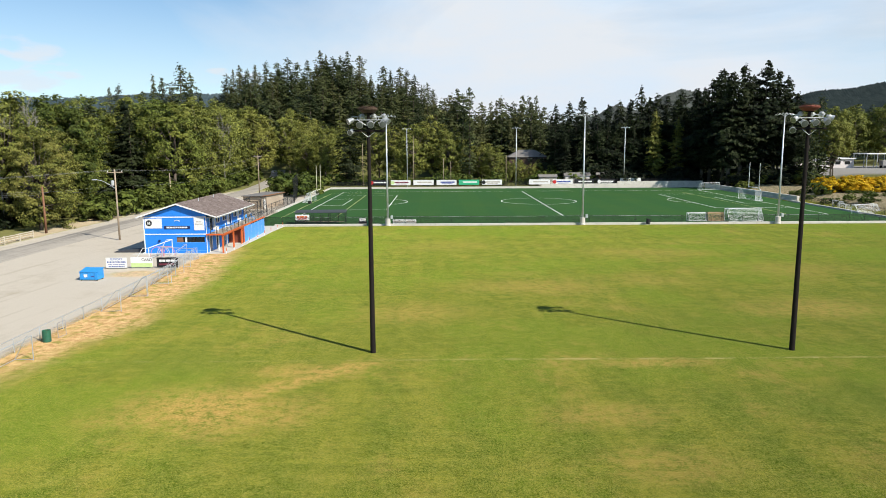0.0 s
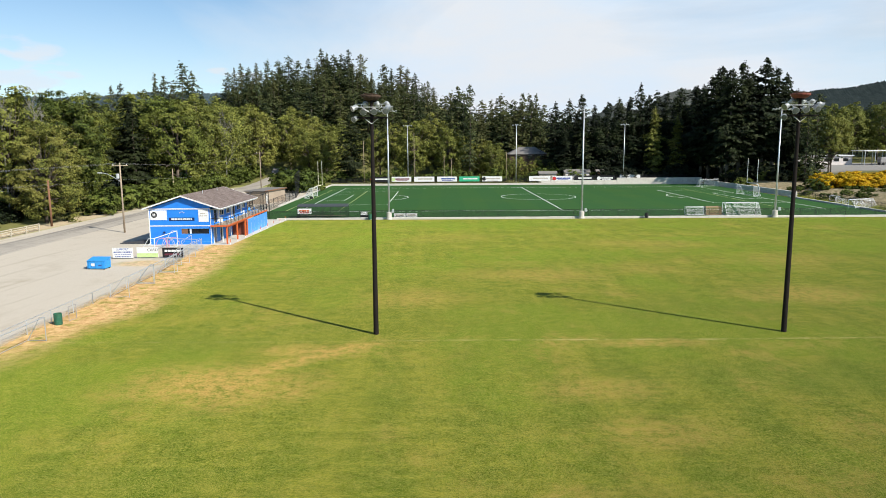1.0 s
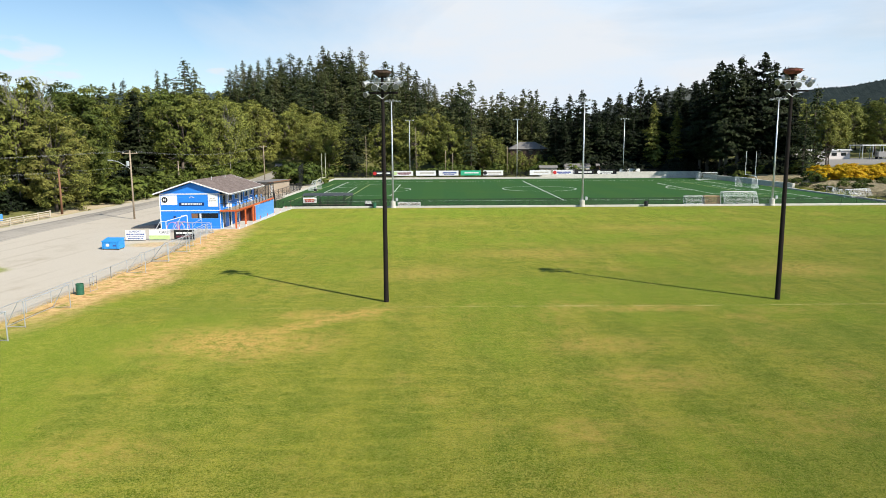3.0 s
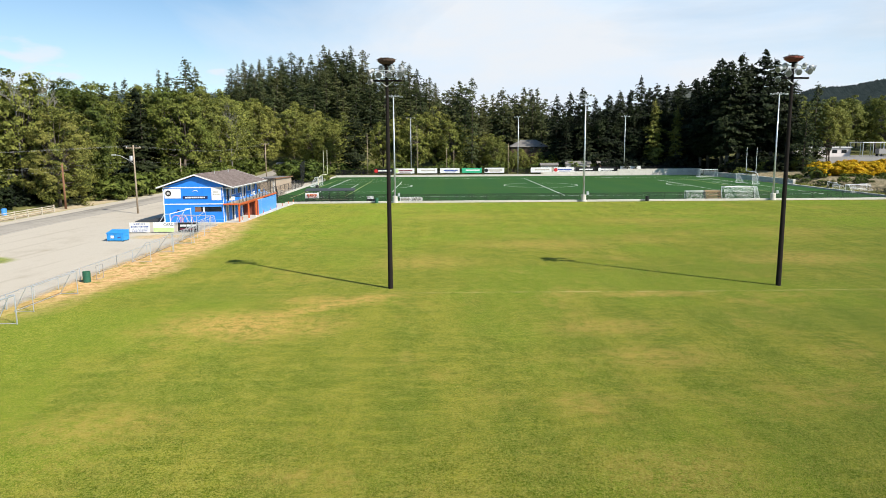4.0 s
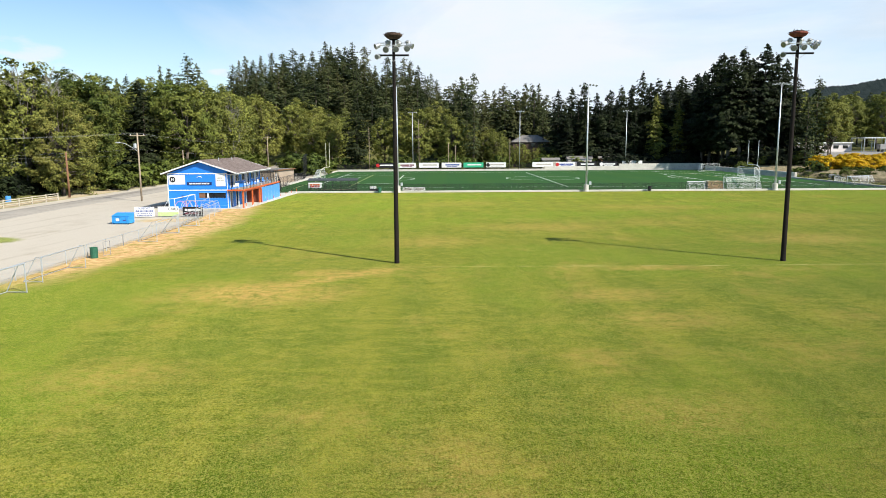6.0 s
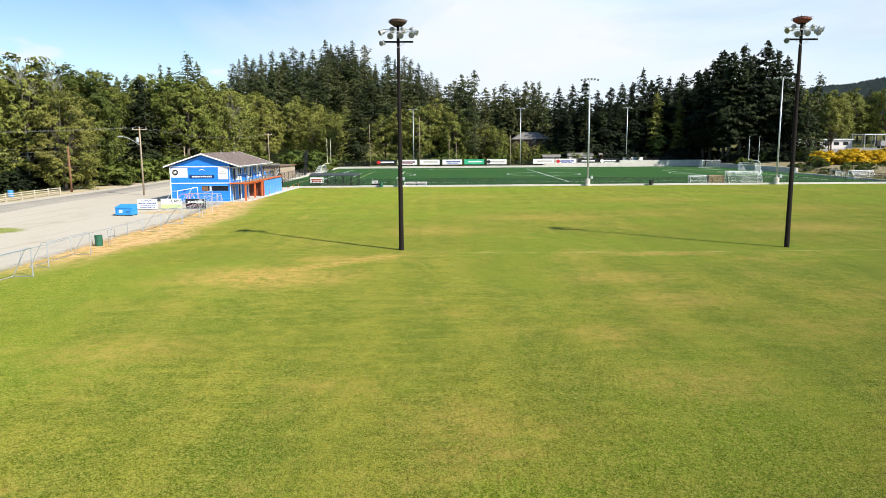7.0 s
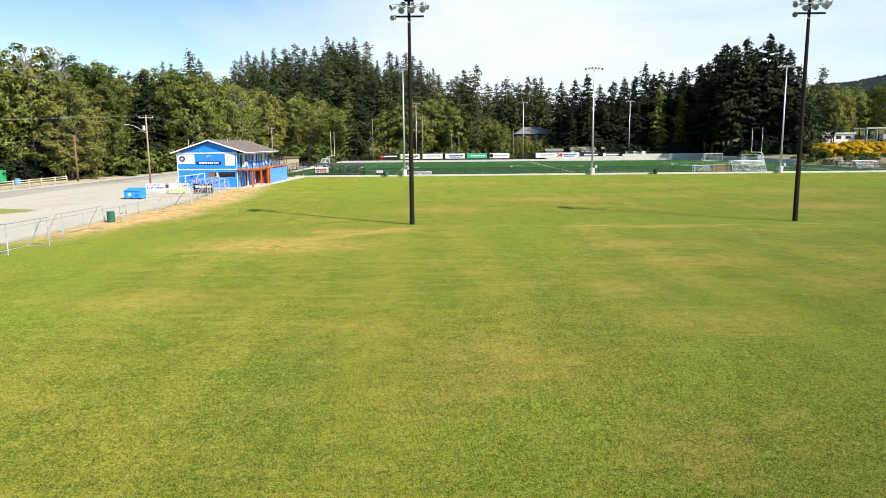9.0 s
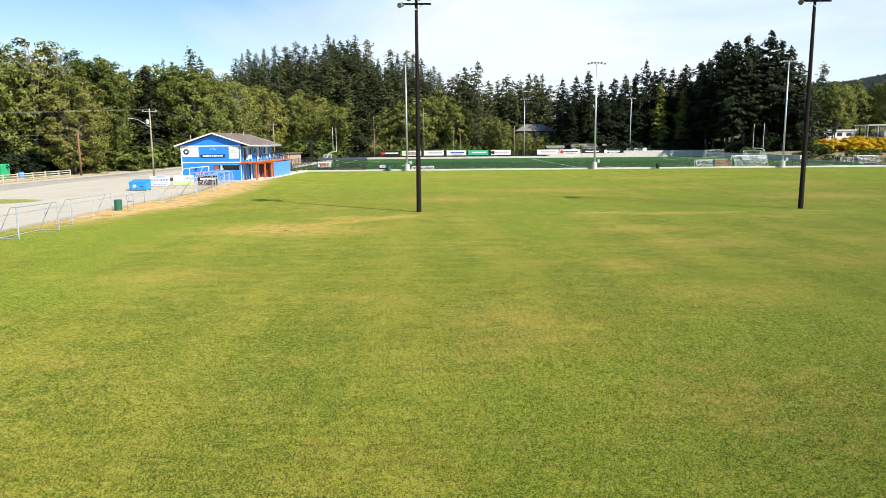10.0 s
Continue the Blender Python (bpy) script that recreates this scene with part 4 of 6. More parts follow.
for k in range(42):
    x = -110 + 112 * (k + 0.5) / 42
    for y, low in ((324 + RNG.uniform(-4, 8), 2.0), (301 + RNG.uniform(-8, 8), 5.0), (278 + RNG.uniform(-8, 8), 12.0)):
        if low > 10 and k % 2:
            continue
        xx = 4.7 + (x - 4.7) * (y + 47) / 365 + RNG.uniform(-1.8, 1.8)
        top = 14.6 + (along(HILL, x) - 14.6) * (y + 47) / 365 - RNG.uniform(0.5, 6) - low
        tree("fir", xx, y, max(12, top - zg(xx, y)), "tall dark green fir on the wooded hill", group="firs on the hill", wide=RNG.uniform(1.15, 1.6))

for x, y, h in ((-70.5, 124, 21.5), (-74.5, 131, 25), (-77, 119, 23)):
    tree("dark_fir", x, y, h, "dark fir between the broadleaved trees", group="firs in the wood", wide=1.1)

# firs behind the far side of the pitch
MID = ((6.8, 31.7), (9.6, 33.7), (12.4, 36.0), (14.9, 33.1), (22.5, 29.8), (26.2, 30.3), (30.2, 32.4), (32.8, 29.8), (35.4, 30.3), (39.3, 33.1), (42.1, 32.6), (44.9, 32.6), (48.3, 28.5))
for x, top in MID:
    tree("fir", x, 245, (top - zg(x, 245)) * 1.03, "dark green fir in the wood behind the pitch", group="firs behind the pitch", wide=RNG.uniform(1.05, 1.35))
for k in range(24):
    x = 3 + 62 * (k + 0.5) / 24
    for y in (236 + RNG.uniform(-6, 6), 258 + RNG.uniform(-8, 8)):
        top = along(MID, x) - RNG.uniform(2, 8)
        tree("fir", x + RNG.uniform(-1, 1), y, max(14, top - zg(x, y)), "dark green fir in the wood behind the pitch", group="firs behind the pitch", wide=1.2)
tree("fir", 15.2, 196, 33.4, "tall pointed fir standing clear of the alders", group="firs behind the pitch", wide=0.68)

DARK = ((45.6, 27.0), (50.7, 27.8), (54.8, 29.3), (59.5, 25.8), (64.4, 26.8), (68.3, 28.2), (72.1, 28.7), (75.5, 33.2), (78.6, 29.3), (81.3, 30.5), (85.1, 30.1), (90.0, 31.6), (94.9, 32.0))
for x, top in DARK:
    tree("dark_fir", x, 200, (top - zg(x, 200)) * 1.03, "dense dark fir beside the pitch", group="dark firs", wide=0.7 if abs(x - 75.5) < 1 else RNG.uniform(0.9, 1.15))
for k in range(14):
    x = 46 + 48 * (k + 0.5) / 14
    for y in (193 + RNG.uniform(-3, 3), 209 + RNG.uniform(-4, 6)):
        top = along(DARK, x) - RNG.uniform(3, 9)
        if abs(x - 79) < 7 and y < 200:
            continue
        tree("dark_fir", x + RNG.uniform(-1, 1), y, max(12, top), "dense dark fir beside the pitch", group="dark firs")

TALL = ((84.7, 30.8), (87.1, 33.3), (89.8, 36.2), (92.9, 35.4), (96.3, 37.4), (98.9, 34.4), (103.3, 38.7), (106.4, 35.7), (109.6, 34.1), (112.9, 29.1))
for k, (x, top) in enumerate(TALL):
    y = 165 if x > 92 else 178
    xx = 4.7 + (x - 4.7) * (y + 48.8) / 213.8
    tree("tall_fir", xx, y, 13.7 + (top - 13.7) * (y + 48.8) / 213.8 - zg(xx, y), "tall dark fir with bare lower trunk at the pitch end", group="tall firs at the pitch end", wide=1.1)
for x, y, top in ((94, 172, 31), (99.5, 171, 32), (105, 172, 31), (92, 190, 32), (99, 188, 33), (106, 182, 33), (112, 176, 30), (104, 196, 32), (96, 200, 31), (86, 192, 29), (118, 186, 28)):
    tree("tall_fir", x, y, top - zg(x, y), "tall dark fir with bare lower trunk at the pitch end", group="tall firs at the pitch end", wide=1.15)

for x, y, h in ((112.8, 152, 27.5), (107.5, 147, 22)):
    tree("fir", x, y, h - zg(x, y), "green fir at the edge of the dirt bank", group="firs beside the bank", wide=0.95)

# broadleaved wood beside the road
for x, y, h, kind in ((-66.5, 79, 19.5, "cedar"), (-62.8, 70, 17.5, "cedar"), (-71, 75, 22.0, "alder"), (-77, 67, 21.5, "alder"), (-69, 88, 21.5, "maple"), (-82, 74, 24, "alder"), (-88, 62, 24, "maple"), (-97, 68, 25, "alder"), (-70, 94, 19.5, "maple"), (-75, 100, 21, "alder"), (-79, 106, 21, "maple"),
                      (-62.5, 130, 22.5, "maple"), (-70, 138, 24.5, "maple"), (-66, 146, 22, "alder"), (-66, 160, 24, "alder"), (-72, 168, 26, "alder"), (-68, 178, 25, "alder"), (-70, 192, 26, "alder"), (-82, 90, 20, "alder"), (-90, 105, 21, "alder"), (-84, 125, 23, "maple"), (-80, 150, 25, "alder")):
    tree(kind, x, y, h * (1.04 if kind == "cedar" else 1.12), "leafy green broadleaved tree beside the road", group="trees beside the road")
for x, y in ((-100, 84), (-112, 74), (-96, 96), (-104, 112), (-98, 130), (-92, 148), (-90, 168), (-84, 186), (-88, 206), (-80, 224), (-74, 242), (-110, 60), (-100, 50)):
    h = 14.0 + 0.052 * (y + 47) - zg(x, y) + RNG.uniform(-1.5, 1.0)
    tree("alder" if RNG.uniform() < 0.6 else "maple", x, y, h * 1.1, "leafy green broadleaved tree in the wood", group="trees in the wood")
for x, y, h in ((-72, 212, 27), (-66, 228, 28), (-58, 246, 27), (-50, 252, 26), (-40, 246, 24), (-44, 214, 19), (-38, 205, 18), (-48, 228, 23), (-31, 222, 22), (-60, 268, 28)):
    tree("alder", x, y, h - zg(x, y) * 0.5, "leafy green alder beside the road", group="trees beside the road")
for x, y, h in ((-36, 203, 19), (-17, 206, 19), (33, 200, 8.8), (39.5, 199, 8.4), (-10, 204, 21), (-4, 201, 22), (2, 205, 24), (8, 200, 20), (13, 209, 17), (20, 203, 15), (24, 197, 14), (29.5, 197, 8.5), (36.5, 194, 7.2), (44, 196, 7)):
    tree("alder", x, y, h, "light green alder behind the far fence", group="alders behind the pitch")
for x, y, h in ((-25.5, 191, 24.0),):
    tree("dark_fir", x, y, h, "broad dark fir behind the far fence", group="firs behind the fence", wide=1.0)
for x, y, h in ((76.8, 187, 24.6), (84.3, 187, 22.0)):
    tree("light_fir", x, y, h, "light yellow-green conifer among the dark firs", group="light conifers among the firs", wide=1.0)
for x, y, h in ((116.5, 151, 18.5), (121.0, 158, 17.5)):
    tree("clear_alder", x, y, h, "light green alder with a clear stem on the bank", group="alders on the bank", wide=0.85)
for x, y, h in ((128, 216, 22), (137, 219, 23), (147, 223, 23), (157, 220, 23), (167, 228, 24), (178, 222, 23), (121, 208, 21)):
    tree("alder", x, y, h, "green broadleaved tree beyond the bank", group="trees beyond the bank")


def thicket(name, kind, places, label):
    """Shrubs grown into one another: one mesh of many leaves."""
    V, F, n = [], [], 0
    for x, y, h, wide in places:
        crown, _, h0 = PROTO[kind][int(RNG.integers(len(PROTO[kind])))]
        v = np.empty(len(crown.vertices) * 3, np.float32)
        crown.vertices.foreach_get("co", v)
        v = v.reshape(-1, 3)
        a, s = RNG.uniform(0, 6.283), h / h0
        c, q = math.cos(a), math.sin(a)
        w = np.stack([(v[:, 0] * c - v[:, 1] * q) * s * wide + x, (v[:, 0] * q + v[:, 1] * c) * s * wide + y, v[:, 2] * s + zg(x, y) - 0.1], 1)
        V.append(w)
        F.append(np.arange(len(w)).reshape(-1, 3) + n)
        n += len(w)
    me = sheet(name, np.concatenate(V), np.concatenate(F), PROTO[kind][0][0].materials[0])
    return tagged(new(name, me), label, "undergrowth", kind="stuff")


# undergrowth along the wood's edge
g = np.random.default_rng(5)
# shade under the roadside trees, put in as near-black shrubs
thicket("undergrowth", "shade_bush", [(-69.5 - 3.0 * (k % 6) + g.uniform(-1, 1), 58 + 1.9 * (k // 2) + g.uniform(-1, 1), g.uniform(2.0, 4.5), 1.3) for k in range(34)], "near-black shrubs standing in for shade under the trees by the road")
edge = []
for k in range(80):
    y = 84 + 153 * k / 80
    edge.append((road_x(y) - 8.0 - g.uniform(0, 3.0), y, g.uniform(2.2, 5.5), 1.25))
thicket("undergrowth", "bush", edge, "dense green shrubs along the edge of the wood")
thicket("undergrowth", "bush", [(-34 + 130 * k / 34 + g.uniform(-1, 1), 186 + g.uniform(-1.5, 5), g.uniform(2.2, 4.8), 1.25) for k in range(34)], "green shrubs behind the far fence")
thicket("undergrowth", "bush", [(93 + 3.2 * k + g.uniform(-1, 1), 150 + g.uniform(-6, 20), g.uniform(2.5, 4.5), 1.25) for k in range(8)], "dark green shrubs under the firs")
for k in range(20):
    x = 98.0 + 1.35 * k + g.uniform(-0.5, 0.5)
    yel = k > 1 and k % 6 != 5
    tree("broom" if yel else "bush", x, 121 + g.uniform(-1.5, 2.0) + (5 if k % 2 else 0) + 0.2 * k, g.uniform(3.0, 4.2) if yel else 2.4, "broom bush thick with yellow flowers on the bank" if yel else "green shrub on the bank", "bush", group="bushes on the bank", wide=1.3)

# the black shade at the firs' feet, made of near-black leaves
thicket("undergrowth", "shade_bush", [(60 + 2.1 * k + g.uniform(-1, 1), 179 + g.uniform(-1.0, 4), g.uniform(3.0, 6.0), 1.3) for k in range(15)] + [(93.5 + g.uniform(0, 20), 158 + g.uniform(-8, 22), g.uniform(3.0, 5.5), 1.3) for k in range(26)], "near-black undergrowth standing in for shade beneath the firs")
thicket("undergrowth", "bush", [(92.5 + g.uniform(0, 22), 84 + g.uniform(0, 46), g.uniform(0.5, 1.5), 1.5) for k in range(48)], "low scattered weeds on the dirt bank")
for x, y, h in ((-37, 139, 5.5), (-34, 143, 6.2), (-31.5, 148, 5.5), (-38, 147, 6.5), (-35, 153, 6.0), (-33, 160, 4.5), (-37, 166, 5.0)):
    tree("bush", x, y, h, "rounded dark green shrub beyond the pitch corner", "shrub", group="shrubs beyond the pitch corner", wide=1.1)
for k in range(16):
    x, y = 150 + 7 * k * 0.6 + g.uniform(-3, 3), 236 + (k % 4) * 14 + g.uniform(-4, 4)
    tree("fir" if k % 3 == 0 else "maple", x, y, 25 + g.uniform(-4, 3) - 0.4 * zg(x, y), "green tree in the wood beyond the bank", group="trees beyond the bank")


def bare_tree(x, y, h, label, low=0.45, reach=0.20, limbs=11):
    """A leafless grey tree of upright forking limbs."""
    t = thing("bare_tree", (x, y, zg(x, y)), 0, label, "tree", "bare trees in the wood")
    q = np.random.default_rng(int(abs(x) * 10))
    top = Vector((q.normal() * 0.3, q.normal() * 0.3, h * 0.8))
    part("trunk", M().rod((0, 0, -0.3), top, 0.17, 0.05, 8), PALE_BARK, t)

    def fork(br, p, d, L, r, depth):
        br.rod(p, p + d * L, r, r * 0.55, 4)
        for _ in range(3 if depth else 0):
            n = (d + Vector((q.normal(), q.normal(), q.normal() * 0.4 + 0.45)) * 0.42).normalized()
            fork(br, p + d * L * q.uniform(0.45, 1.0), n, L * q.uniform(0.5, 0.75), r * 0.6, depth - 1)

    for k in range(limbs):
        a, s = k * 2.4, low / 0.8 + (1 - low / 0.8) * k / (limbs - 1)
        d = Vector((math.cos(a) * 0.5, math.sin(a) * 0.5, q.uniform(0.7, 1.4))).normalized()
        br = M()
        fork(br, top * s, d, h * reach * q.uniform(0.8, 1.15) * (1.25 - 0.6 * s), 0.06, 3)
        part("limb", br, PALE_BARK, t, "bare pale limb with fine twigs")


bare_tree(-62.5, 172, 22.5, "bare pale grey tree at the edge of the wood", 0.3, 0.22)
bare_tree(-65.5, 74.5, 23.6, "half-bare pale tree above the leafy crowns", 0.6, 0.11)
bare_tree(-69.5, 71.0, 24.4, "half-bare pale tree above the leafy crowns", 0.6, 0.11)

# ---- tall timber light poles ----
def floodlight(parent, at, aim, r=0.30):
    """A round floodlight: spun reflector, glass, back box and yoke."""
    d = Vector(aim).normalized()
    m = Matrix.Translation(at) @ d.to_track_quat("Z", "Y").to_matrix().to_4x4()
    hd = part("floodlight", M().lathe(((0.08, -0.32), (0.12, -0.22), (0.18, -0.18), (r * 0.8, -0.02), (r, 0.12), (r * 1.04, 0.15), (r * 0.98, 0.15)), 14, m), LAMP_METAL, parent, smooth=False)
    part("lens", M().lathe(((0.02, 0.165), (r * 0.9, 0.155), (r * 0.9, 0.14)), 14, m), LAMP_GLASS, hd)
    up = Vector((0, 0, 1))
    s = d.cross(up).normalized() * (r + 0.03)
    a = Vector(at)
    b = a - d * 0.24
    part("yoke", M().pipe([a + s, b + s, b - s, a - s], 0.014, 5), LAMP_METAL, hd)
    return hd


def timber_pole(x, y, h, seed, label):
    g = np.random.default_rng(seed)
    t = thing("light_pole", (x, y, 0), 0, label, "light pole", "timber light poles")
    part("pole", M().lathe(((0.20, -0.4), (0.195, 0.0), (0.185, 0.9), (0.148, h * 0.55), (0.105, h - 0.1)), 16), POLE_WOOD, t)
    part("crossarm", M().box(-1.08, 1.12, -0.26, -0.15, h - 1.40, h - 1.27, 0.015), POLE_WOOD, t)
    for s in (-0.55, 0.55):
        part("brace", M().pipe([(s, -0.20, h - 1.33), (0, -0.17, h - 1.75)], 0.018, 5), GALV, t)
    part("crossarm", M().rod((-1.25, -0.2, h - 0.62), (1.25, -0.2, h - 0.62), 0.03, 0.03, 6), GALV, t)
    part("crossarm", M().rod((-1.15, 0.25, h - 0.40), (1.2, 0.25, h - 0.40), 0.03, 0.03, 6), GALV, t)
    for s in (-0.7, 0.7):
        part("brace", M().pipe([(s, -0.2, h - 0.62), (0, -0.1, h - 1.05)], 0.018, 5), GALV, t)
        part("stay", M().rod((s, -0.2, h - 0.62), (s, 0.25, h - 0.40), 0.02, 0.02, 5), GALV, t)
    for fx, fz, ax, ay, r in ((-1.18, -0.72, -0.9, -0.5, 0.21), (-0.52, -0.95, -0.1, -1, 0.23), (0.2, -0.90, 0.05, -1, 0.22), (0.98, -0.85, 0.15, -1, 0.22), (1.28, -0.66, 0.95, -0.45, 0.20)):
        floodlight(t, (fx, -0.42, h + fz + g.uniform(-0.04, 0.04)), (ax, ay, -0.42), r)
    floodlight(t, (-1.15, -0.25, h - 1.42), (-0.55, -1, -0.35), 0.19)
    for fx in (-0.45, 0.35, 1.05):
        floodlight(t, (fx, 0.42, h - 0.42), (0.2 * fx, 1, -0.55), 0.18)
    return t


def nest(x, y, z, seed, label, colour):
    g = np.random.default_rng(seed)
    t = thing("bird_nest", (x, y, z), 0, label, "nest", "nests on the light poles")
    part("platform", M().lathe(((0.03, -0.20), (0.38, -0.20), (0.51, -0.12), (0.63, -0.01), (0.65, 0.07), (0.58, 0.14), (0.38, 0.16), (0.03, 0.15)), 14, Matrix.Rotation(0.39, 4, "Z")), colour, t)
    part("bracket", M().box(-0.30, 0.30, -0.05, 0.05, -0.30, -0.21, 0.01), POLE_WOOD, t)
    m = M()
    for _ in range(230):
        a, r = g.uniform(0, 6.283), 0.58 * math.sqrt(g.uniform(0.05, 1))
        p = Vector((r * math.cos(a), r * math.sin(a), g.uniform(0.02, 0.27) * (1 - 0.6 * r)))
        d = Vector((-math.sin(a) + g.normal() * 0.5, math.cos(a) + g.normal() * 0.5, g.normal() * 0.15)).normalized() * g.uniform(0.14, 0.30)
        m.rod(p - d, p + d, 0.016, 0.010, 4)
    part("sticks", m, NEST, t, kind="stuff")
    return t


PA, PB = (0.0, 0.0), (29.6, 0.0)
timber_pole(*PA, 16.75, 5, "tall dark timber light pole with round floodlights on the grass")
timber_pole(*PB, 16.75, 6, "tall dark timber light pole with floodlights and red nest platform")
nest(*PA, 16.8, 3, "brown stick bird nest on top of the light pole", NEST)
nest(*PB, 16.8, 4, "stick bird nest in a rust-red tray on the light pole", RUST)

# ---- the blue clubhouse ----
def lettering(parent, text, x, y, z, size, mat, name="lettering"):
    cu = bpy.data.curves.new(name, "FONT")
    cu.body, cu.size, cu.align_x, cu.align_y, cu.extrude = text, size, "CENTER", "CENTER", 0.004
    tmp = new(name, cu)
    me = bpy.data.meshes.new_from_object(tmp)
    bpy.data.objects.remove(tmp)
    bpy.data.curves.remove(cu)
    me.materials.clear()
    me.materials.append(mat)
    ob = new(name, me)
    ob.parent = parent
    ob.matrix_basis = pose(x, y, z, 90, 0, 0)
    return ob


def bars(parent, x0, x1, z0, z1, y, mat, words, seed=1):
    """Unreadable words as plain bars."""
    g = np.random.default_rng(seed)
    w = g.uniform(0.6, 1.4, words)
    w = w / w.sum() * (x1 - x0)
    x = x0
    for k in w:
        part("text_bar", M().box(x + 0.03, x + k - 0.03, y - 0.008, y, z0, z1), mat, parent)
        x += k


def clubhouse():
    Z, YF, YB = 0.3, 43.6, 61.2
    XL, XR, XD = -34.15, -25.95, -23.75
    EAVE, RIDGE, XM = 5.0, 6.75, -29.65
    t = thing("clubhouse", (0, 0, 0), 0, "two-storey blue clubhouse with white trim and brown shingle roof", "building")
    th = 0.2
    # front wall with its window opening
    wx0, wx1, wz0, wz1 = -29.95, -26.25, 1.75, 2.45
    fw = M().box(XL, wx0, YF, YF + th, Z - 0.3, EAVE).box(wx1, XR, YF, YF + th, Z - 0.3, EAVE).box(wx0, wx1, YF, YF + th, Z - 0.3, wz0).box(wx0, wx1, YF, YF + th, wz1, EAVE)
    front = part("wall", fw.mesh("wall", BLUE, weld=True), BLUE, t)
    slope = (RIDGE - 5.02) / (XM + 34.85)
    gable_l, gable_r = 5.02 + slope * (XL + 34.85) - 0.1, 5.02 + slope * (-24.45 - XR) - 0.1
    part("gable", M().prism([(XL, YF, EAVE), (XR, YF, EAVE), (XR, YF, gable_r), (XM, YF, RIDGE - 0.12), (XL, YF, gable_l)], (0, th, 0)), BLUE, t)
    part("wall", M().box(XL, XL + th, YF + th, YB - th, Z - 0.3, EAVE), BLUE, t)
    part("wall", M().box(XL, XR, YB - th, YB, Z - 0.3, EAVE), BLUE, t)
    part("gable", M().prism([(XL, YB - th, EAVE), (XR, YB - th, EAVE), (XR, YB - th, gable_r), (XM, YB - th, RIDGE - 0.12), (XL, YB - th, gable_l)], (0, th, 0)), BLUE, t)
    # the side towards the field: upper storey with doors and windows, lower storey with openings
    ops = [(45.0, 46.3, 3.05, 4.75), (47.6, 49.2, 3.85, 4.8), (50.6, 52.2, 3.85, 4.8), (53.6, 54.6, 3.05, 4.85), (55.8, 57.4, 3.85, 4.8), (58.8, 60.2, 3.85, 4.8), (44.6, 45.7, 0.3, 2.4), (47.4, 48.5, 0.3, 2.45), (50.2, 51.6, 0.3, 2.45)]
    ys = sorted({YF + th, YB - th, *[o[0] for o in ops], *[o[1] for o in ops]})
    sw = M()
    for a, b in zip(ys, ys[1:]):
        zs = [Z - 0.3]
        for o in sorted([o for o in ops if o[0] <= a and o[1] >= b], key=lambda o: o[2]):
            zs += [o[2], o[3]]
        zs.append(EAVE)
        for c, d in zip(zs[::2], zs[1::2]):
            if d - c > 0.01:
                sw.box(XR - th, XR, a, b, c, d)
    side = part("wall", sw.mesh("wall", BLUE, weld=True), BLUE, t)
    for k, (a, b, c, d) in enumerate(ops):
        door = c < 3.2 and d - c > 1.5
        o = part("door" if door else "window", M().box(XR - 0.13, XR - 0.09, a, b, c, d), GREY_DOOR if c < 1 and k % 2 == 0 else DARK_GLASS, t)
        fr = M()
        for p in (a - 0.06, b - 0.05):
            fr.box(XR - 0.02, XR + 0.035, p, p + 0.11, c, d + 0.06, 0.008)
        fr.box(XR - 0.02, XR + 0.035, a - 0.05, b + 0.05, d, d + 0.10, 0.008)
        if not door:
            fr.box(XR - 0.02, XR + 0.05, a - 0.08, b + 0.08, c - 0.08, c, 0.008)
            fr.box(XR - 0.05, XR + 0.02, (a + b) / 2 - 0.03, (a + b) / 2 + 0.03, c, d)
        part("frame", fr, WHITE, o)
    for a, b in ((46.6, 47.3), (52.6, 53.3), (57.7, 58.5)):
        part("trim", M().box(XR + 0.003, XR + 0.03, a, b, 3.05, EAVE - 0.02, 0.006), WHITE, t, "white wall panel")
    # front window
    w = part("window", M().box(wx0, wx1, YF + 0.1, YF + 0.13, wz0, wz1), DARK_GLASS, t)
    part("shutter", M().box(wx0 + 0.02, wx0 + 0.85, YF + 0.05, YF + 0.08, wz0 + 0.02, wz1 - 0.02), BROWN_WOOD, w, "brown board in the window")
    part("frame", M().box(wx0 - 0.08, wx1 + 0.08, YF - 0.03, YF + 0.03, wz0 - 0.08, wz0, 0.01).box(wx0 - 0.08, wx1 + 0.08, YF - 0.03, YF + 0.03, wz1, wz1 + 0.08, 0.01), BLUE_PANEL, w)
    part("curtain", M().box(wx0 + 1.1, wx0 + 1.35, YF + 0.06, YF + 0.085, wz0, wz1), WHITE, w)
    # white trim
    y0 = YF - 0.03
    part("trim", M().box(XL - 0.02, XR + 0.02, y0, YF - 0.002, 2.76, 2.90, 0.01), WHITE, t, "white belt board")
    part("trim", M().box(XL - 0.02, XR + 0.02, y0, YF - 0.002, 5.02, 5.17, 0.01), WHITE, t, "white gable board")
    for x in (XL - 0.03, XR - 0.07):
        part("corner_board", M().box(x, x + 0.10, y0 - 0.01, YF - 0.003, Z - 0.1, 5.02, 0.01), WHITE, t)
    part("trim", M().box(-29.9, XR, y0, YF - 0.002, 0.62, 0.70, 0.01), BLUE_PANEL, t)
    part("downpipe", M().pipe([(XL + 0.02, YF - 0.12, 4.9), (XL + 0.02, YF - 0.12, 0.5), (XL - 0.2, YF - 0.3, 0.35)], 0.045, 8), WHITE, t)
    # roof
    y1, y2, xl, xr, ez = 43.1, 62.0, -34.85, -24.45, 5.02
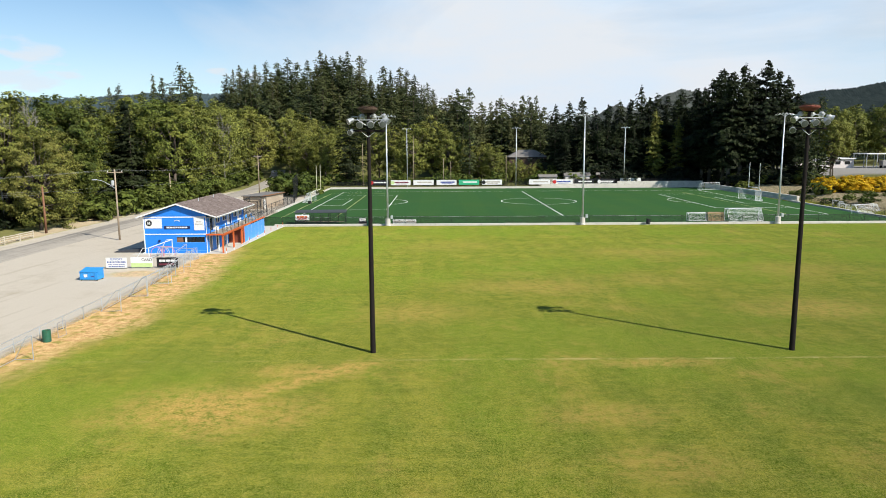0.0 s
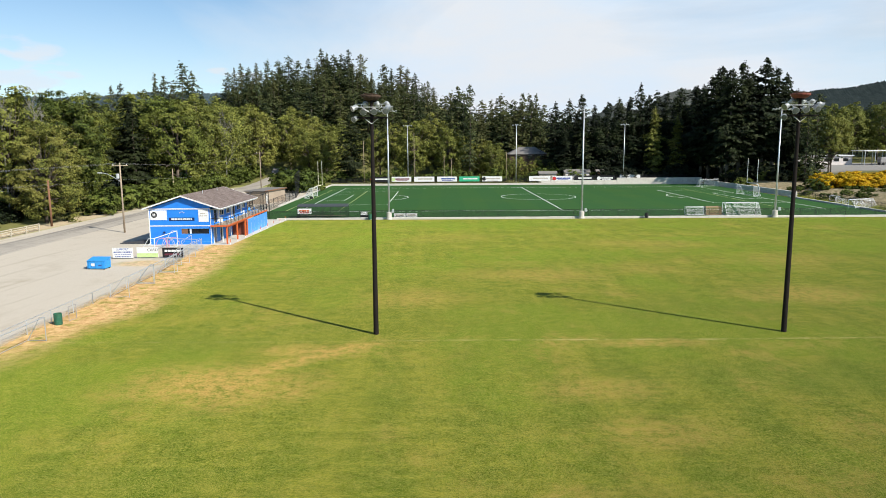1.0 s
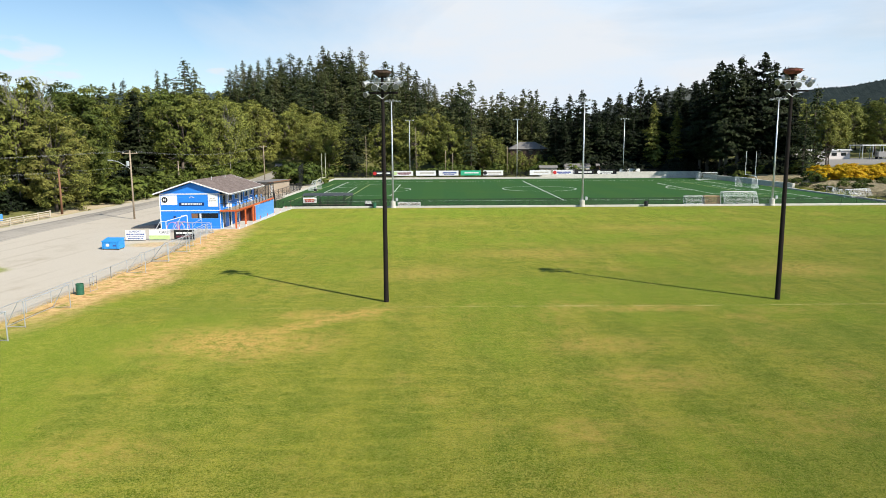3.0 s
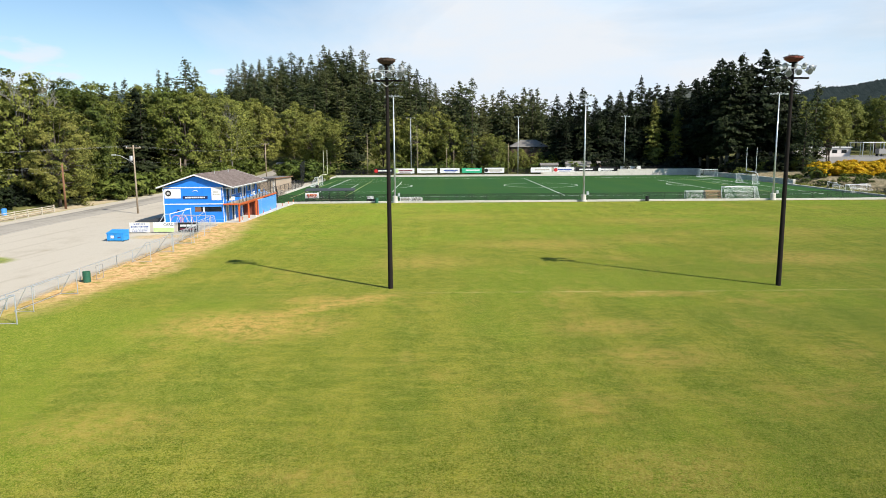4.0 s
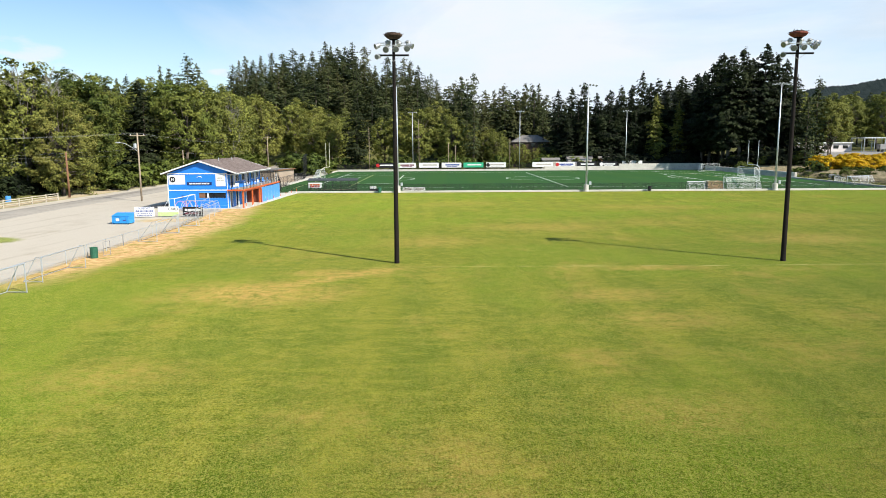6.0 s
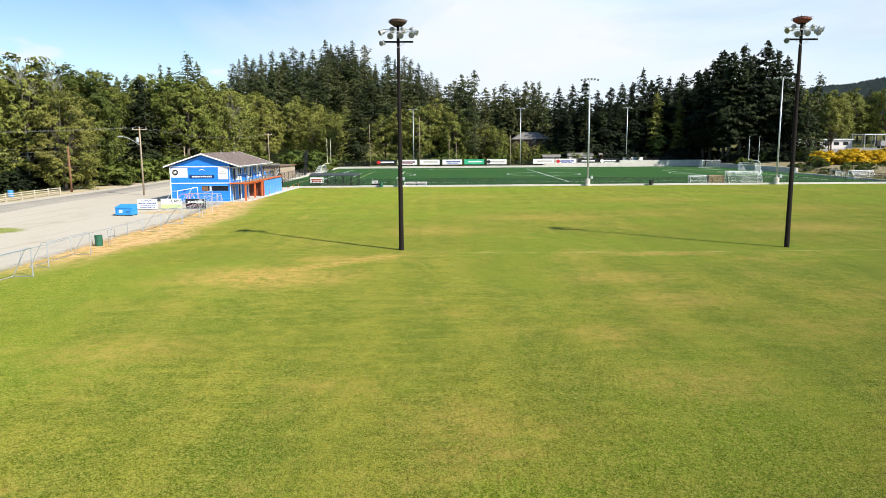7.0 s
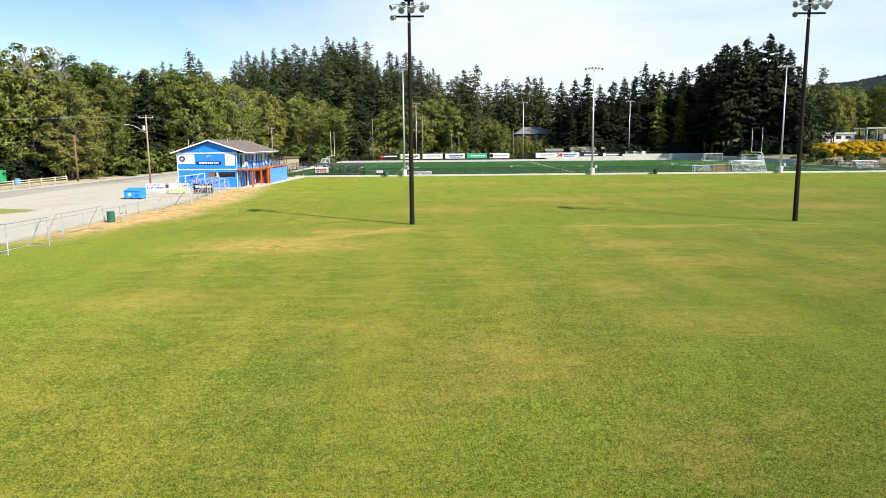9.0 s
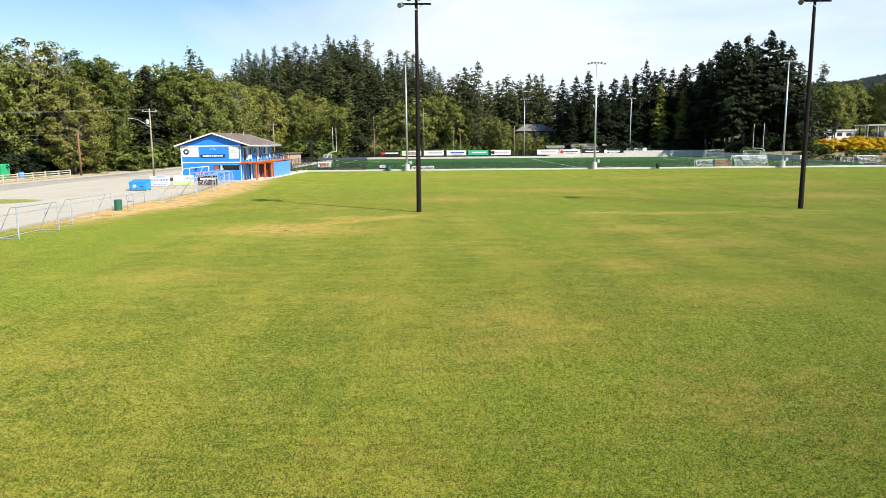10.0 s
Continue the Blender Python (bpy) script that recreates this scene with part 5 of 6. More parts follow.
    for a, b in ((xl, XM), (xr, XM)):
        part("roof", M().prism([(a, y1, ez), (b, y1, RIDGE), (b, y1, RIDGE + 0.16), (a, y1, ez + 0.16)], (0, y2 - y1, 0)), ROOF, t)
        part("barge_board", M().prism([(a, y1 - 0.045, ez - 0.01), (b, y1 - 0.045, RIDGE - 0.01), (b, y1 - 0.045, RIDGE + 0.18), (a, y1 - 0.045, ez + 0.18)], (0, 0.04, 0)), WHITE, t)
        part("barge_board", M().prism([(a, y2, ez - 0.08), (b, y2, RIDGE - 0.08), (b, y2, RIDGE + 0.18), (a, y2, ez + 0.18)], (0, 0.04, 0)), WHITE, t)
        s = 1 if a > b else -1
        part("gutter", M().box(a, a + 0.11 * s, y1, y2, ez + 0.03, ez + 0.15, 0.02), WHITE, t)
    part("ridge_cap", M().prism([(XM - 0.2, y1, RIDGE + 0.12), (XM, y1, RIDGE + 0.21), (XM + 0.2, y1, RIDGE + 0.12)], (0, y2 - y1, 0)), ROOF, t)
    part("soffit", M().box(XR + 0.02, xr, YF, y2 - 0.02, 4.93, 4.99), WHITE, t)
    for y in (50.0, 56.5):
        part("vent_pipe", M().rod((-29.0, y, 6.3), (-29.0, y, 7.15), 0.05, 0.05, 8), GALV, t)
    # signs on the front
    s1 = part("sign", M().box(-34.0, -31.75, YF - 0.035, YF - 0.004, 3.62, 4.92, 0.008), WHITE, t, "white sign with dark round badge")
    part("badge", M().lathe(((0.40, 0), (0.40, 0.02)), 20, pose(-33.45, YF - 0.036, 4.32, 90, 0, 0)), SIGN_BLACK, s1)
    part("badge_mark", M().box(-33.62, -33.50, YF - 0.066, YF - 0.058, 4.14, 4.5).box(-33.40, -33.28, YF - 0.066, YF - 0.058, 4.14, 4.5).box(-33.66, -33.24, YF - 0.066, YF - 0.058, 4.28, 4.36), WHITE, s1)
    s2 = part("sign", M().box(-27.55, -26.2, YF - 0.035, YF - 0.004, 3.35, 5.0, 0.008), WHITE, t, "white notice board")
    bars(s2, -27.4, -26.4, 4.1, 4.22, YF - 0.036, CONCRETE, 3, 3)
    bars(s2, -27.3, -26.6, 4.4, 4.55, YF - 0.036, CONCRETE, 2, 4)
    nb = part("name_board", M().box(-31.5, -28.1, YF - 0.05, YF - 0.004, 3.52, 3.94, 0.01), NAVY, t, "navy name board with white lettering")
    bars(nb, -31.2, -28.4, 3.64, 3.84, YF - 0.052, WHITE, 9, 5)
    lm = M()
    for k in range(6):
        a, b = math.pi * (0.1 + 0.8 * k / 6), math.pi * (0.1 + 0.8 * (k + 1) / 6)
        lm.rod((-29.75 + 0.36 * math.cos(a), YF - 0.03, 4.5 + 0.2 * math.sin(a)), (-29.75 + 0.36 * math.cos(b), YF - 0.03, 4.5 + 0.2 * math.sin(b)), 0.04, 0.04, 6)
    part("emblem", lm, WHITE, t, "small white arched emblem")
    part("wall_lamp", M().box(-32.3, -32.05, YF - 0.22, YF - 0.004, 1.85, 2.1, 0.03), NAVY, t)
    # deck along the side towards the field
    ye = 65.2
    part("deck_floor", M().box(XR + 0.004, XD, YF - 0.2, ye, 2.72, 2.82), GREY_WOOD, t)
    part("deck_fascia", M().box(XD, XD + 0.06, YF - 0.25, ye, 2.68, 2.9, 0.01), ORANGE, t)
    part("deck_fascia", M().box(XR + 0.004, XD + 0.06, YF - 0.27, YF - 0.21, 2.68, 2.9, 0.01), ORANGE, t)
    n = 13
    for k in range(n):
        y = YF - 0.15 + (ye - YF) * k / (n - 1)
        part("rail_post", M().box(XD - 0.03, XD + 0.03, y - 0.03, y + 0.03, 2.83, 3.78), BLACK, t)
    for z in (3.02, 3.2, 3.38, 3.56):
        part("rail_wire", M().rod((XD, YF - 0.15, z), (XD, ye, z), 0.010, 0.010, 4), GALV, t)
    part("hand_rail", M().box(XD - 0.04, XD + 0.04, YF - 0.2, ye, 3.78, 3.84, 0.01), BLACK, t)
    part("hand_rail", M().box(XR + 0.05, XD + 0.04, YF - 0.2, YF - 0.14, 3.78, 3.84, 0.01), BLACK, t)
    for x in (-25.4, -24.6):
        part("rail_post", M().box(x, x + 0.05, YF - 0.2, YF - 0.15, 2.83, 3.78), BLACK, t)
    for y in (YF - 0.1, 48.3, 52.4):
        part("deck_post", M().box(XD - 0.22, XD - 0.02, y, y + 0.2, Z - 0.2, 2.55, 0.02), ORANGE, t)
    part("deck_beam", M().box(XD - 0.24, XD - 0.04, YF, 53, 2.52, 2.67, 0.02), ORANGE, t)
    part("return_wall", M().box(XR + 0.004, XD - 0.03, 53.0, 53.2, Z - 0.2, 2.54, 0.01), RUST, t)
    part("post", M().box(XD - 0.22, XD, 53.205, 53.5, Z - 0.2, 2.54, 0.02), ORANGE, t)
    n = 6
    for k in range(n):
        a, b = 53.52 + (ye - 53.52) * k / n, 53.52 + (ye - 53.52) * (k + 1) / n
        part("panel", M().box(XD - 0.1, XD - 0.02, a + 0.03, b - 0.03, Z - 0.1, 2.54, 0.015), BLUE_PANEL, t)
        part("panel_batten", M().box(XD - 0.09, XD - 0.025, b - 0.028, b + 0.028, Z - 0.1, 2.54), WHITE, t)
    part("end_wall", M().box(XR, XD - 0.1, ye - 0.15, ye, Z - 0.1, 2.7), BLUE_PANEL, t)
    part("white_post", M().box(-25.2, -25.08, 45.8, 45.92, Z, 2.7), WHITE, t)
    part("white_post", M().box(-25.2, -25.08, 49.6, 49.72, Z, 2.7), WHITE, t)
    return t


clubhouse()
solid("concrete_apron", M().prism([(-26.2, 42.9, 0.0), (-23.2, 42.9, 0.0), (-22.6, 66.0, 0.0), (-22.0, 73.6, 0.0), (-26.2, 73.6, 0.0)], (0, 0, 0.335)), PALE_CONCRETE, "pale concrete path beside the clubhouse", "path", kind="structure")
solid("front_apron", M().box(-35.5, -26.2, 42.7, 43.58, 0.0, 0.33, 0.02), PALE_CONCRETE, "pale concrete strip before the clubhouse", "path", kind="structure")


def bollard(x, y):
    t = thing("bollard", (x, y, 0.3), 0, "orange steel bollard with pale foot on the concrete path", "bollard", "bollards by the clubhouse")
    part("post", M().lathe(((0.045, 0), (0.045, 0.72), (0.035, 0.76), (0.01, 0.77)), 8), ORANGE, t)
    part("foot", M().rod((0, 0, 0), (0, 0, 0.3), 0.058, 0.058, 8), WHITE, t)


for k, y in enumerate((43.2, 46.2, 49.6, 53.4, 57.2, 61.2, 65.0, 69.0, 72.6)):
    bollard(-23.35 + 0.11 * k, y)


def deck_chair(x, y, turn, mat, label):
    t = thing("chair", (x, y, 2.82), turn, label, "chair", "chairs on the deck")
    part("seat", M().box(-0.25, 0.25, -0.25, 0.25, 0.42, 0.47, 0.02), mat, t)
    part("backrest", M().box(-0.25, 0.25, 0.22, 0.27, 0.47, 0.95, 0.02), mat, t)
    for a in (-0.22, 0.22):
        for b in (-0.22, 0.22):
            part("leg", M().rod((a, b, 0), (a, b, 0.42), 0.02, 0.02, 6), mat, t)


for x, y, a, m, lb in ((-24.9, 44.6, 20, WHITE, "white plastic chair on the deck"), (-24.6, 48.2, 100, WHITE, "white plastic chair on the deck"), (-24.8, 50.8, -80, BLUE_PANEL, "blue plastic chair on the deck"), (-24.5, 55.0, 80, WHITE, "white plastic chair on the deck"), (-24.9, 59.5, 70, BLUE_PANEL, "blue plastic chair on the deck"), (-24.5, 61.0, 120, BLUE_PANEL, "blue plastic chair on the deck")):
    deck_chair(x, y, a, m, lb)

# ---- pitch lamps ----
def steel_lamp(x, y, h, base, label, n_light=6):
    t = thing("lamp_pole", (x, y, zg(x, y)), 0, label, "lamp pole", "steel lamp poles round the pitch")
    if base:
        part("footing", M().lathe(((0.55, -0.3), (0.55, 0.15), (0.46, 0.18), (0.46, 1.15), (0.42, 1.2)), 16), PALE_CONCRETE, t)
        part("control_box", M().box(0.5, 0.9, -0.2, 0.15, 1.15, 1.75, 0.03), GALV, t)
    part("pole", M().rod((0, 0, 0), (0, 0, h), 0.19 if base else 0.15, 0.085, 12), GALV, t, smooth=True)
    w = 1.45 if base else 1.2
    part("crossarm", M().pipe([(-w, 0, h - 0.10), (-w * 0.5, 0, h + 0.08), (w * 0.5, 0, h + 0.08), (w, 0, h - 0.10)], 0.035, 6), GALV, t)
    part("bracket", M().pipe([(-0.45, 0, h + 0.05), (0, 0, h - 0.45), (0.45, 0, h + 0.05)], 0.022, 5), GALV, t)
    for k in range(n_light):
        q = k / (n_light - 1) * 2 - 1
        m = Matrix.Translation((w * q, 0.18 if base else -0.18, h + 0.16 - 0.18 * q * q)) @ Euler((radians(-28 if base else 28), radians(14 * q), 0)).to_matrix().to_4x4()
        f = part("floodlight", M().box(-0.17, 0.17, -0.26, 0.26, -0.05, 0.07, 0.04, m), LAMP_METAL, t)
        part("lens", M().box(-0.13, 0.13, -0.22, 0.22, -0.062, -0.052, 0, m), LAMP_GLASS, f)
        part("hanger", M().box(-0.025, 0.025, -0.04, 0.04, 0.07, 0.20, 0, m), GALV, f)
    return t


for x in (-4.28, 29.77, 64.04):
    steel_lamp(x, 73.35, 18.7, True, "tall grey steel lamp pole on a concrete footing")
for x, y, k in ((-5.5, 177.0, 2), (29.3, 175.5, 4), (64.0, 176.0, 4)):
    steel_lamp(x, y, 18.6, False, "tall grey steel lamp pole behind the pitch", k)
for x, y, h in ((-3.6, 180.5, 16.4), (-20.2, 181.5, 14.0), (26.6, 180.5, 10.2), (6.2, 183.0, 9.0), (8.6, 183.5, 8.0)):
    t = thing("net_pole", (x, y, zg(x, y)), 0, "thin grey pole behind the far fence", "pole", "thin poles behind the pitch")
    part("pole", M().rod((0, 0, -0.2), (0, 0, h), 0.10, 0.07, 8), GREY_WOOD, t, smooth=True)


# ---- fences ----
def mesh_fence(name, pts, h, gap, metal, mesh, label, z0=None, r=0.03, group=""):
    t = thing(name, (0, 0, 0), 0, label, "fence", group)
    for (x0, y0), (x1, y1) in zip(pts, pts[1:]):
        L = math.hypot(x1 - x0, y1 - y0)
        n = max(1, round(L / gap))
        for k in range(n + 1):
            x, y = x0 + (x1 - x0) * k / n, y0 + (y1 - y0) * k / n
            z = zg(x, y) if z0 is None else z0
            part("post", M().rod((x, y, z - 0.2), (x, y, z + h + 0.04), r, r, 6), metal, t)
            if k < n:
                xb, yb = x0 + (x1 - x0) * (k + 1) / n, y0 + (y1 - y0) * (k + 1) / n
                zb = zg(xb, yb) if z0 is None else z0
                part("rail", M().rod((x, y, z + h), (xb, yb, zb + h), r * 0.8, r * 0.8, 6, False), metal, t)
                part("mesh", M().add([(x, y, z + 0.05), (xb, yb, zb + 0.05), (xb, yb, zb + h), (x, y, z + h)], [(0, 1, 2, 3)]), mesh, t)
    return t


mesh_fence("fence", [(-28.5, 75.1), (88.5, 75.1), (125, 75.1)], 1.45, 2.75, BLACK, LINK_BLACK, "low black chain-link fence along the pitch", 0.2)
mesh_fence("fence", [(-30, 175.2), (36.5, 175.2)], 1.9, 3.0, BLACK, LINK_BLACK, "dark chain-link fence behind the pitch")
mesh_fence("fence", [(36.5, 175.2), (88, 175.2)], 2.6, 3.0, BLACK, LINK_BLACK, "dark chain-link fence behind the block wall", 0.3)
mesh_fence("fence", [(91.5, 120), (91.5, 78)], 1.3, 3.0, BLACK, LINK_BLACK, "low black chain-link fence at the pitch end", 0.2)
mesh_fence("net_screen", [(-26.5, 78), (-31.0, 96)], 2.6, 3.0, BLACK, LINK_BLACK, "dark tall chain-link fence at the pitch corner")
mesh_fence("net_screen", [(-30.9, 96), (-31.0, 124)], 2.2, 4.0, BLACK, LINK_BLACK, "dark chain-link fence along the pitch end", r=0.05)
mesh_fence("net_screen", [(-31.2, 124), (-33.5, 142)], 6.0, 4.0, BLACK, NET_BLACK, "tall black ball-stop net on posts", r=0.05)
mesh_fence("net_screen", [(-32.6, 84), (-34.0, 88.0)], 3.0, 3.5, BLACK, NET_BLACK, "dark netted fence beside the batting cage", r=0.05)
mesh_fence("fence", [(-25.6, -22), (-25.4, 10), (-25.6, 30), (-26.6, 41.5)], 1.05, 3.2, GALV, LINK_GREY, "grey chain-link fence along the gravel lot")


t = thing("batting_cage", (-33.0, 93.6, zg(-33, 93)), 6, "black netted batting cage with steel posts by the pitch corner", "batting cage")
for k in range(4):
    for xx in (-1.7, 1.7):
        part("post", M().rod((xx, -6 + 4 * k, -0.2), (xx, -6 + 4 * k, 3.2), 0.06, 0.06, 6), BLACK, t)
    part("beam", M().rod((-1.7, -6 + 4 * k, 3.2), (1.7, -6 + 4 * k, 3.2), 0.05, 0.05, 6), BLACK, t)
for xx in (-1.7, 1.7):
    part("rail", M().rod((xx, -6, 3.2), (xx, 6, 3.2), 0.05, 0.05, 6), BLACK, t)
    part("net", M().add([(xx, -6, 0.05), (xx, 6, 0.05), (xx, 6, 3.2), (xx, -6, 3.2)], [(0, 1, 2, 3)]), NET_BLACK, t)
part("net", M().add([(-1.7, -6, 0.05), (1.7, -6, 0.05), (1.7, -6, 3.2), (-1.7, -6, 3.2)], [(0, 1, 2, 3)]), NET_BLACK, t)


def block_wall(x0, y0, x1, y1, rows, label):
    t = thing("block_wall", (0, 0, 0), 0, label, "wall", kind="structure")
    d = Vector((x1 - x0, y1 - y0, 0))
    L = d.length
    d.normalize()
    a = math.degrees(math.atan2(d.y, d.x))
    n = round(L / 1.5)
    for r in range(rows):
        off = 0.75 if r % 2 else 0.0
        for k in range(n + (1 if off else 0)):
            s0, s1 = max(0, k * 1.5 - off), min(L, (k + 1) * 1.5 - off)
            m = Matrix.Translation((x0, y0, 0.05 + r * 0.72)) @ Matrix.Rotation(radians(a), 4, "Z")
            part("block", M().box(s0 + 0.012, s1 - 0.012, -0.3 + 0.02 * r + RNG.uniform(-0.012, 0.012), 0.35, 0.0, 0.705, 0.03, m), BLOCK_WALL, t)


block_wall(37, 172.4, 61, 172.4, 2, "low wall of pale concrete blocks behind the pitch")
block_wall(61, 172.4, 88.5, 172.4, 3, "wall of pale concrete blocks behind the pitch")
block_wall(89.0, 172, 90.5, 118, 2, "low wall of pale concrete blocks at the pitch end")
kerb("kerb", 88.6, 89.2, 74.3, 118, 0.5, PALE_CONCRETE, "pale concrete kerb at the pitch end", 4.0, "y")


# ---- goals ----
def goal(x, y, turn, w, h, dep, label, metal=None, net=None, r=0.055, top=0.7, z=None):
    """A free-standing goal: mouth towards local -y, net behind."""
    metal = metal or WHITE_STEEL
    t = thing("goal", (x, y, zg(x, y) if z is None else z), turn, label, "goal", "soccer goals")
    a = w / 2
    for s in (-a, a):
        part("post", M().rod((s, 0, 0), (s, 0, h), r, r, 8), metal, t)
        part("side_stay", M().pipe([(s, 0, h), (s, top, h - 0.02), (s, dep, 0.05)], r * 0.7, 6), metal, t)
        part("ground_bar", M().rod((s, 0, 0.05), (s, dep, 0.05), r * 0.7, r * 0.7, 6), metal, t)
    part("crossbar", M().rod((-a - r, 0, h), (a + r, 0, h), r, r, 8), metal, t)
    part("back_bar", M().rod((-a, dep, 0.05), (a, dep, 0.05), r * 0.7, r * 0.7, 6), metal, t)
    if net:
        e = 0.02
        part("net", M().add([(-a, top, h - e), (a, top, h - e), (a, dep, 0.06), (-a, dep, 0.06), (-a, 0, h - e), (a, 0, h - e)], [(0, 1, 2, 3), (4, 5, 1, 0)]), net, t, "netting")
        for s in (-a, a):
            part("net", M().add([(s, 0, 0.05), (s, dep, 0.06), (s, top, h - e), (s, 0, h - e)], [(0, 1, 2, 3)]), net, t)
    return t


goal(PX1 - 0.7, 124.4, 278, 7.32, 2.44, 2.0, "white full-size goal with net at the pitch end", net=NET_WHITE, z=TZ)
goal(-26.6, 125.6, 90, 7.32, 2.44, 2.0, "white full-size goal with net behind the pitch end", net=NET_WHITE, z=TZ)
goal(84.9, 158.0, 12, 6.0, 2.2, 1.8, "white spare goal with net beside the block wall", net=NET_WHITE, z=TZ)
goal(60.2, 79.2, 186, 6.6, 2.2, 1.8, "white spare goal with net behind the low fence", net=NET_WHITE, z=TZ)
goal(52.0, 79.6, 184, 3.6, 1.4, 1.2, "small white goal with net behind the low fence", net=NET_WHITE, z=TZ)
goal(55.2, 79.4, 182, 2.9, 1.5, 1.1, "small goal with brown netting behind the low fence", GREY_WOOD, NET_BROWN, z=TZ)
goal(89.9, 91.5, 203, 6.4, 2.1, 1.9, "white spare goal with net beside the dirt bank", net=NET_WHITE)
goal(90.6, 100.0, 265, 3.2, 1.3, 1.3, "small white goal beside the dirt bank", net=NET_WHITE)
goal(91.6, 104.0, 265, 3.2, 1.3, 1.3, "small white goal beside the dirt bank", net=NET_WHITE)
for x, y, w, h, tn, lb in ((-22.6, -11.8, 3.9, 1.85, 87, "white goal frame without net at the field edge"), (-23.2, -4.0, 5.5, 1.72, 89, "white goal frame without net at the field edge"), (-23.5, 15.6, 6.0, 1.9, 92, "grey goal frame stored along the fence"), (-23.6, 21.8, 6.0, 1.9, 90, "grey goal frame stored along the fence"), (-23.9, 27.0, 6.0, 1.9, 95, "grey goal frame stored along the fence"), (-24.6, 31.0, 5.4, 1.9, 93, "grey goal frame stored along the fence"), (-26.6, 36.2, 5.2, 1.9, 97, "grey goal frame stored along the fence")):
    goal(x, y, tn, w, h, 1.3 if y < 10 else 1.8, lb, GALV, None, 0.042 if y < -8 else 0.03, 0.35)
goal(-29.9, 38.2, 90, 7.32, 2.1, 2.0, "white full-size goal frame before the clubhouse", r=0.055)
goal(-28.0, 38.4, -14, 4.2, 1.5, 1.4, "small white goal frame before the clubhouse", GALV, r=0.045)


def gridiron_posts(x, y, side, mat, label):
    t = thing("goalposts", (x, y, TZ), 0, label, "goalposts", "gridiron goalposts")
    part("gooseneck", M().pipe([(side * 1.9, 0, 0), (side * 1.9, 0, 1.9), (side * 1.6, 0, 2.6), (side * 0.9, 0, 2.95), (0, 0, 3.05)], 0.085, 10), mat, t)
    part("crossbar", M().rod((0, -2.82, 3.05), (0, 2.82, 3.05), 0.07, 0.07, 8), mat, t)
    for s in (-2.82, 2.82):
        part("upright", M().rod((0, s, 3.05), (0, s, 9.1), 0.055, 0.055, 8), mat, t)


CREAM_STEEL = surface("cream_steel", (0.68, 0.64, 0.46), 0.45, vary=0.1)
gridiron_posts(82.4, 124.0, 1, WHITE_STEEL, "white gridiron goalposts at the pitch end")
gridiron_posts(-24.9, 124.0, -1, CREAM_STEEL, "cream gridiron goalposts at the pitch end")


# ---- banners on the far fence ----
def banner(x0, x1, z0, z1, y, mat, ink, label, seed, shape=None):
    t = thing("banner", ((x0 + x1) / 2, y, 0), 0, label, "banner", "advertising banners on the fence")
    a = (x1 - x0) / 2
    part("panel", M().box(-a, a, 0, 0.04, z0, z1, 0.01), mat, t)
    bars(t, -a * 0.62, a * 0.8, z0 + (z1 - z0) * 0.42, z0 + (z1 - z0) * 0.68, -0.002, ink, 3, seed)
    if seed % 2:
        bars(t, -a * 0.5, a * 0.6, z0 + (z1 - z0) * 0.18, z0 + (z1 - z0) * 0.30, -0.002, ink, 4, seed + 50)
    if shape:
        part("mark", M().lathe(((0.6, 0), (0.6, 0.02)), 16, pose(-a * 0.82, -0.002, (z0 + z1) / 2, 90, 0, 0)), shape, t)


FY = 174.9
BAN = ((-17.4, -11.2, BLACK, WHITE, RED, "black banner with white lettering and red disc on the far fence"), (-10.7, -4.4, WHITE, MAROON, LIME_SIGN, "white banner with lettering on the far fence"), (-3.5, 3.0, WHITE, CONCRETE, None, "white banner with grey lettering on the far fence"),
       (3.9, 10.3, WHITE, SIGN_BLUE, None, "white banner with blue lettering on the far fence"), (11.0, 17.5, GREEN_SIGN, WHITE, None, "green banner with white lettering on the far fence"), (18.4, 24.8, WHITE, CONCRETE, SIGN_BLACK, "white rounded banner on the far fence"),
       (33.4, 40.2, WHITE, CONCRETE, None, "white banner on the fence above the block wall"), (41.0, 47.4, WHITE, SIGN_BLUE, RED, "white banner with small lettering above the block wall"), (48.0, 54.2, BLACK, WHITE, None, "black banner with white lettering above the block wall"), (55.4, 61.0, BLACK, WHITE, WHITE, "black banner with white badge above the block wall"), (62.6, 69.2, WHITE, WHITE, None, "plain white banner above the block wall"))
for k, (a, b, m, ink, shp, lb) in enumerate(BAN):
    lift = 0.0 if a < 60 else 0.3
    banner(a, b, 1.15 + lift, 2.75 + lift, FY, m, ink, lb, 20 + k, shp)


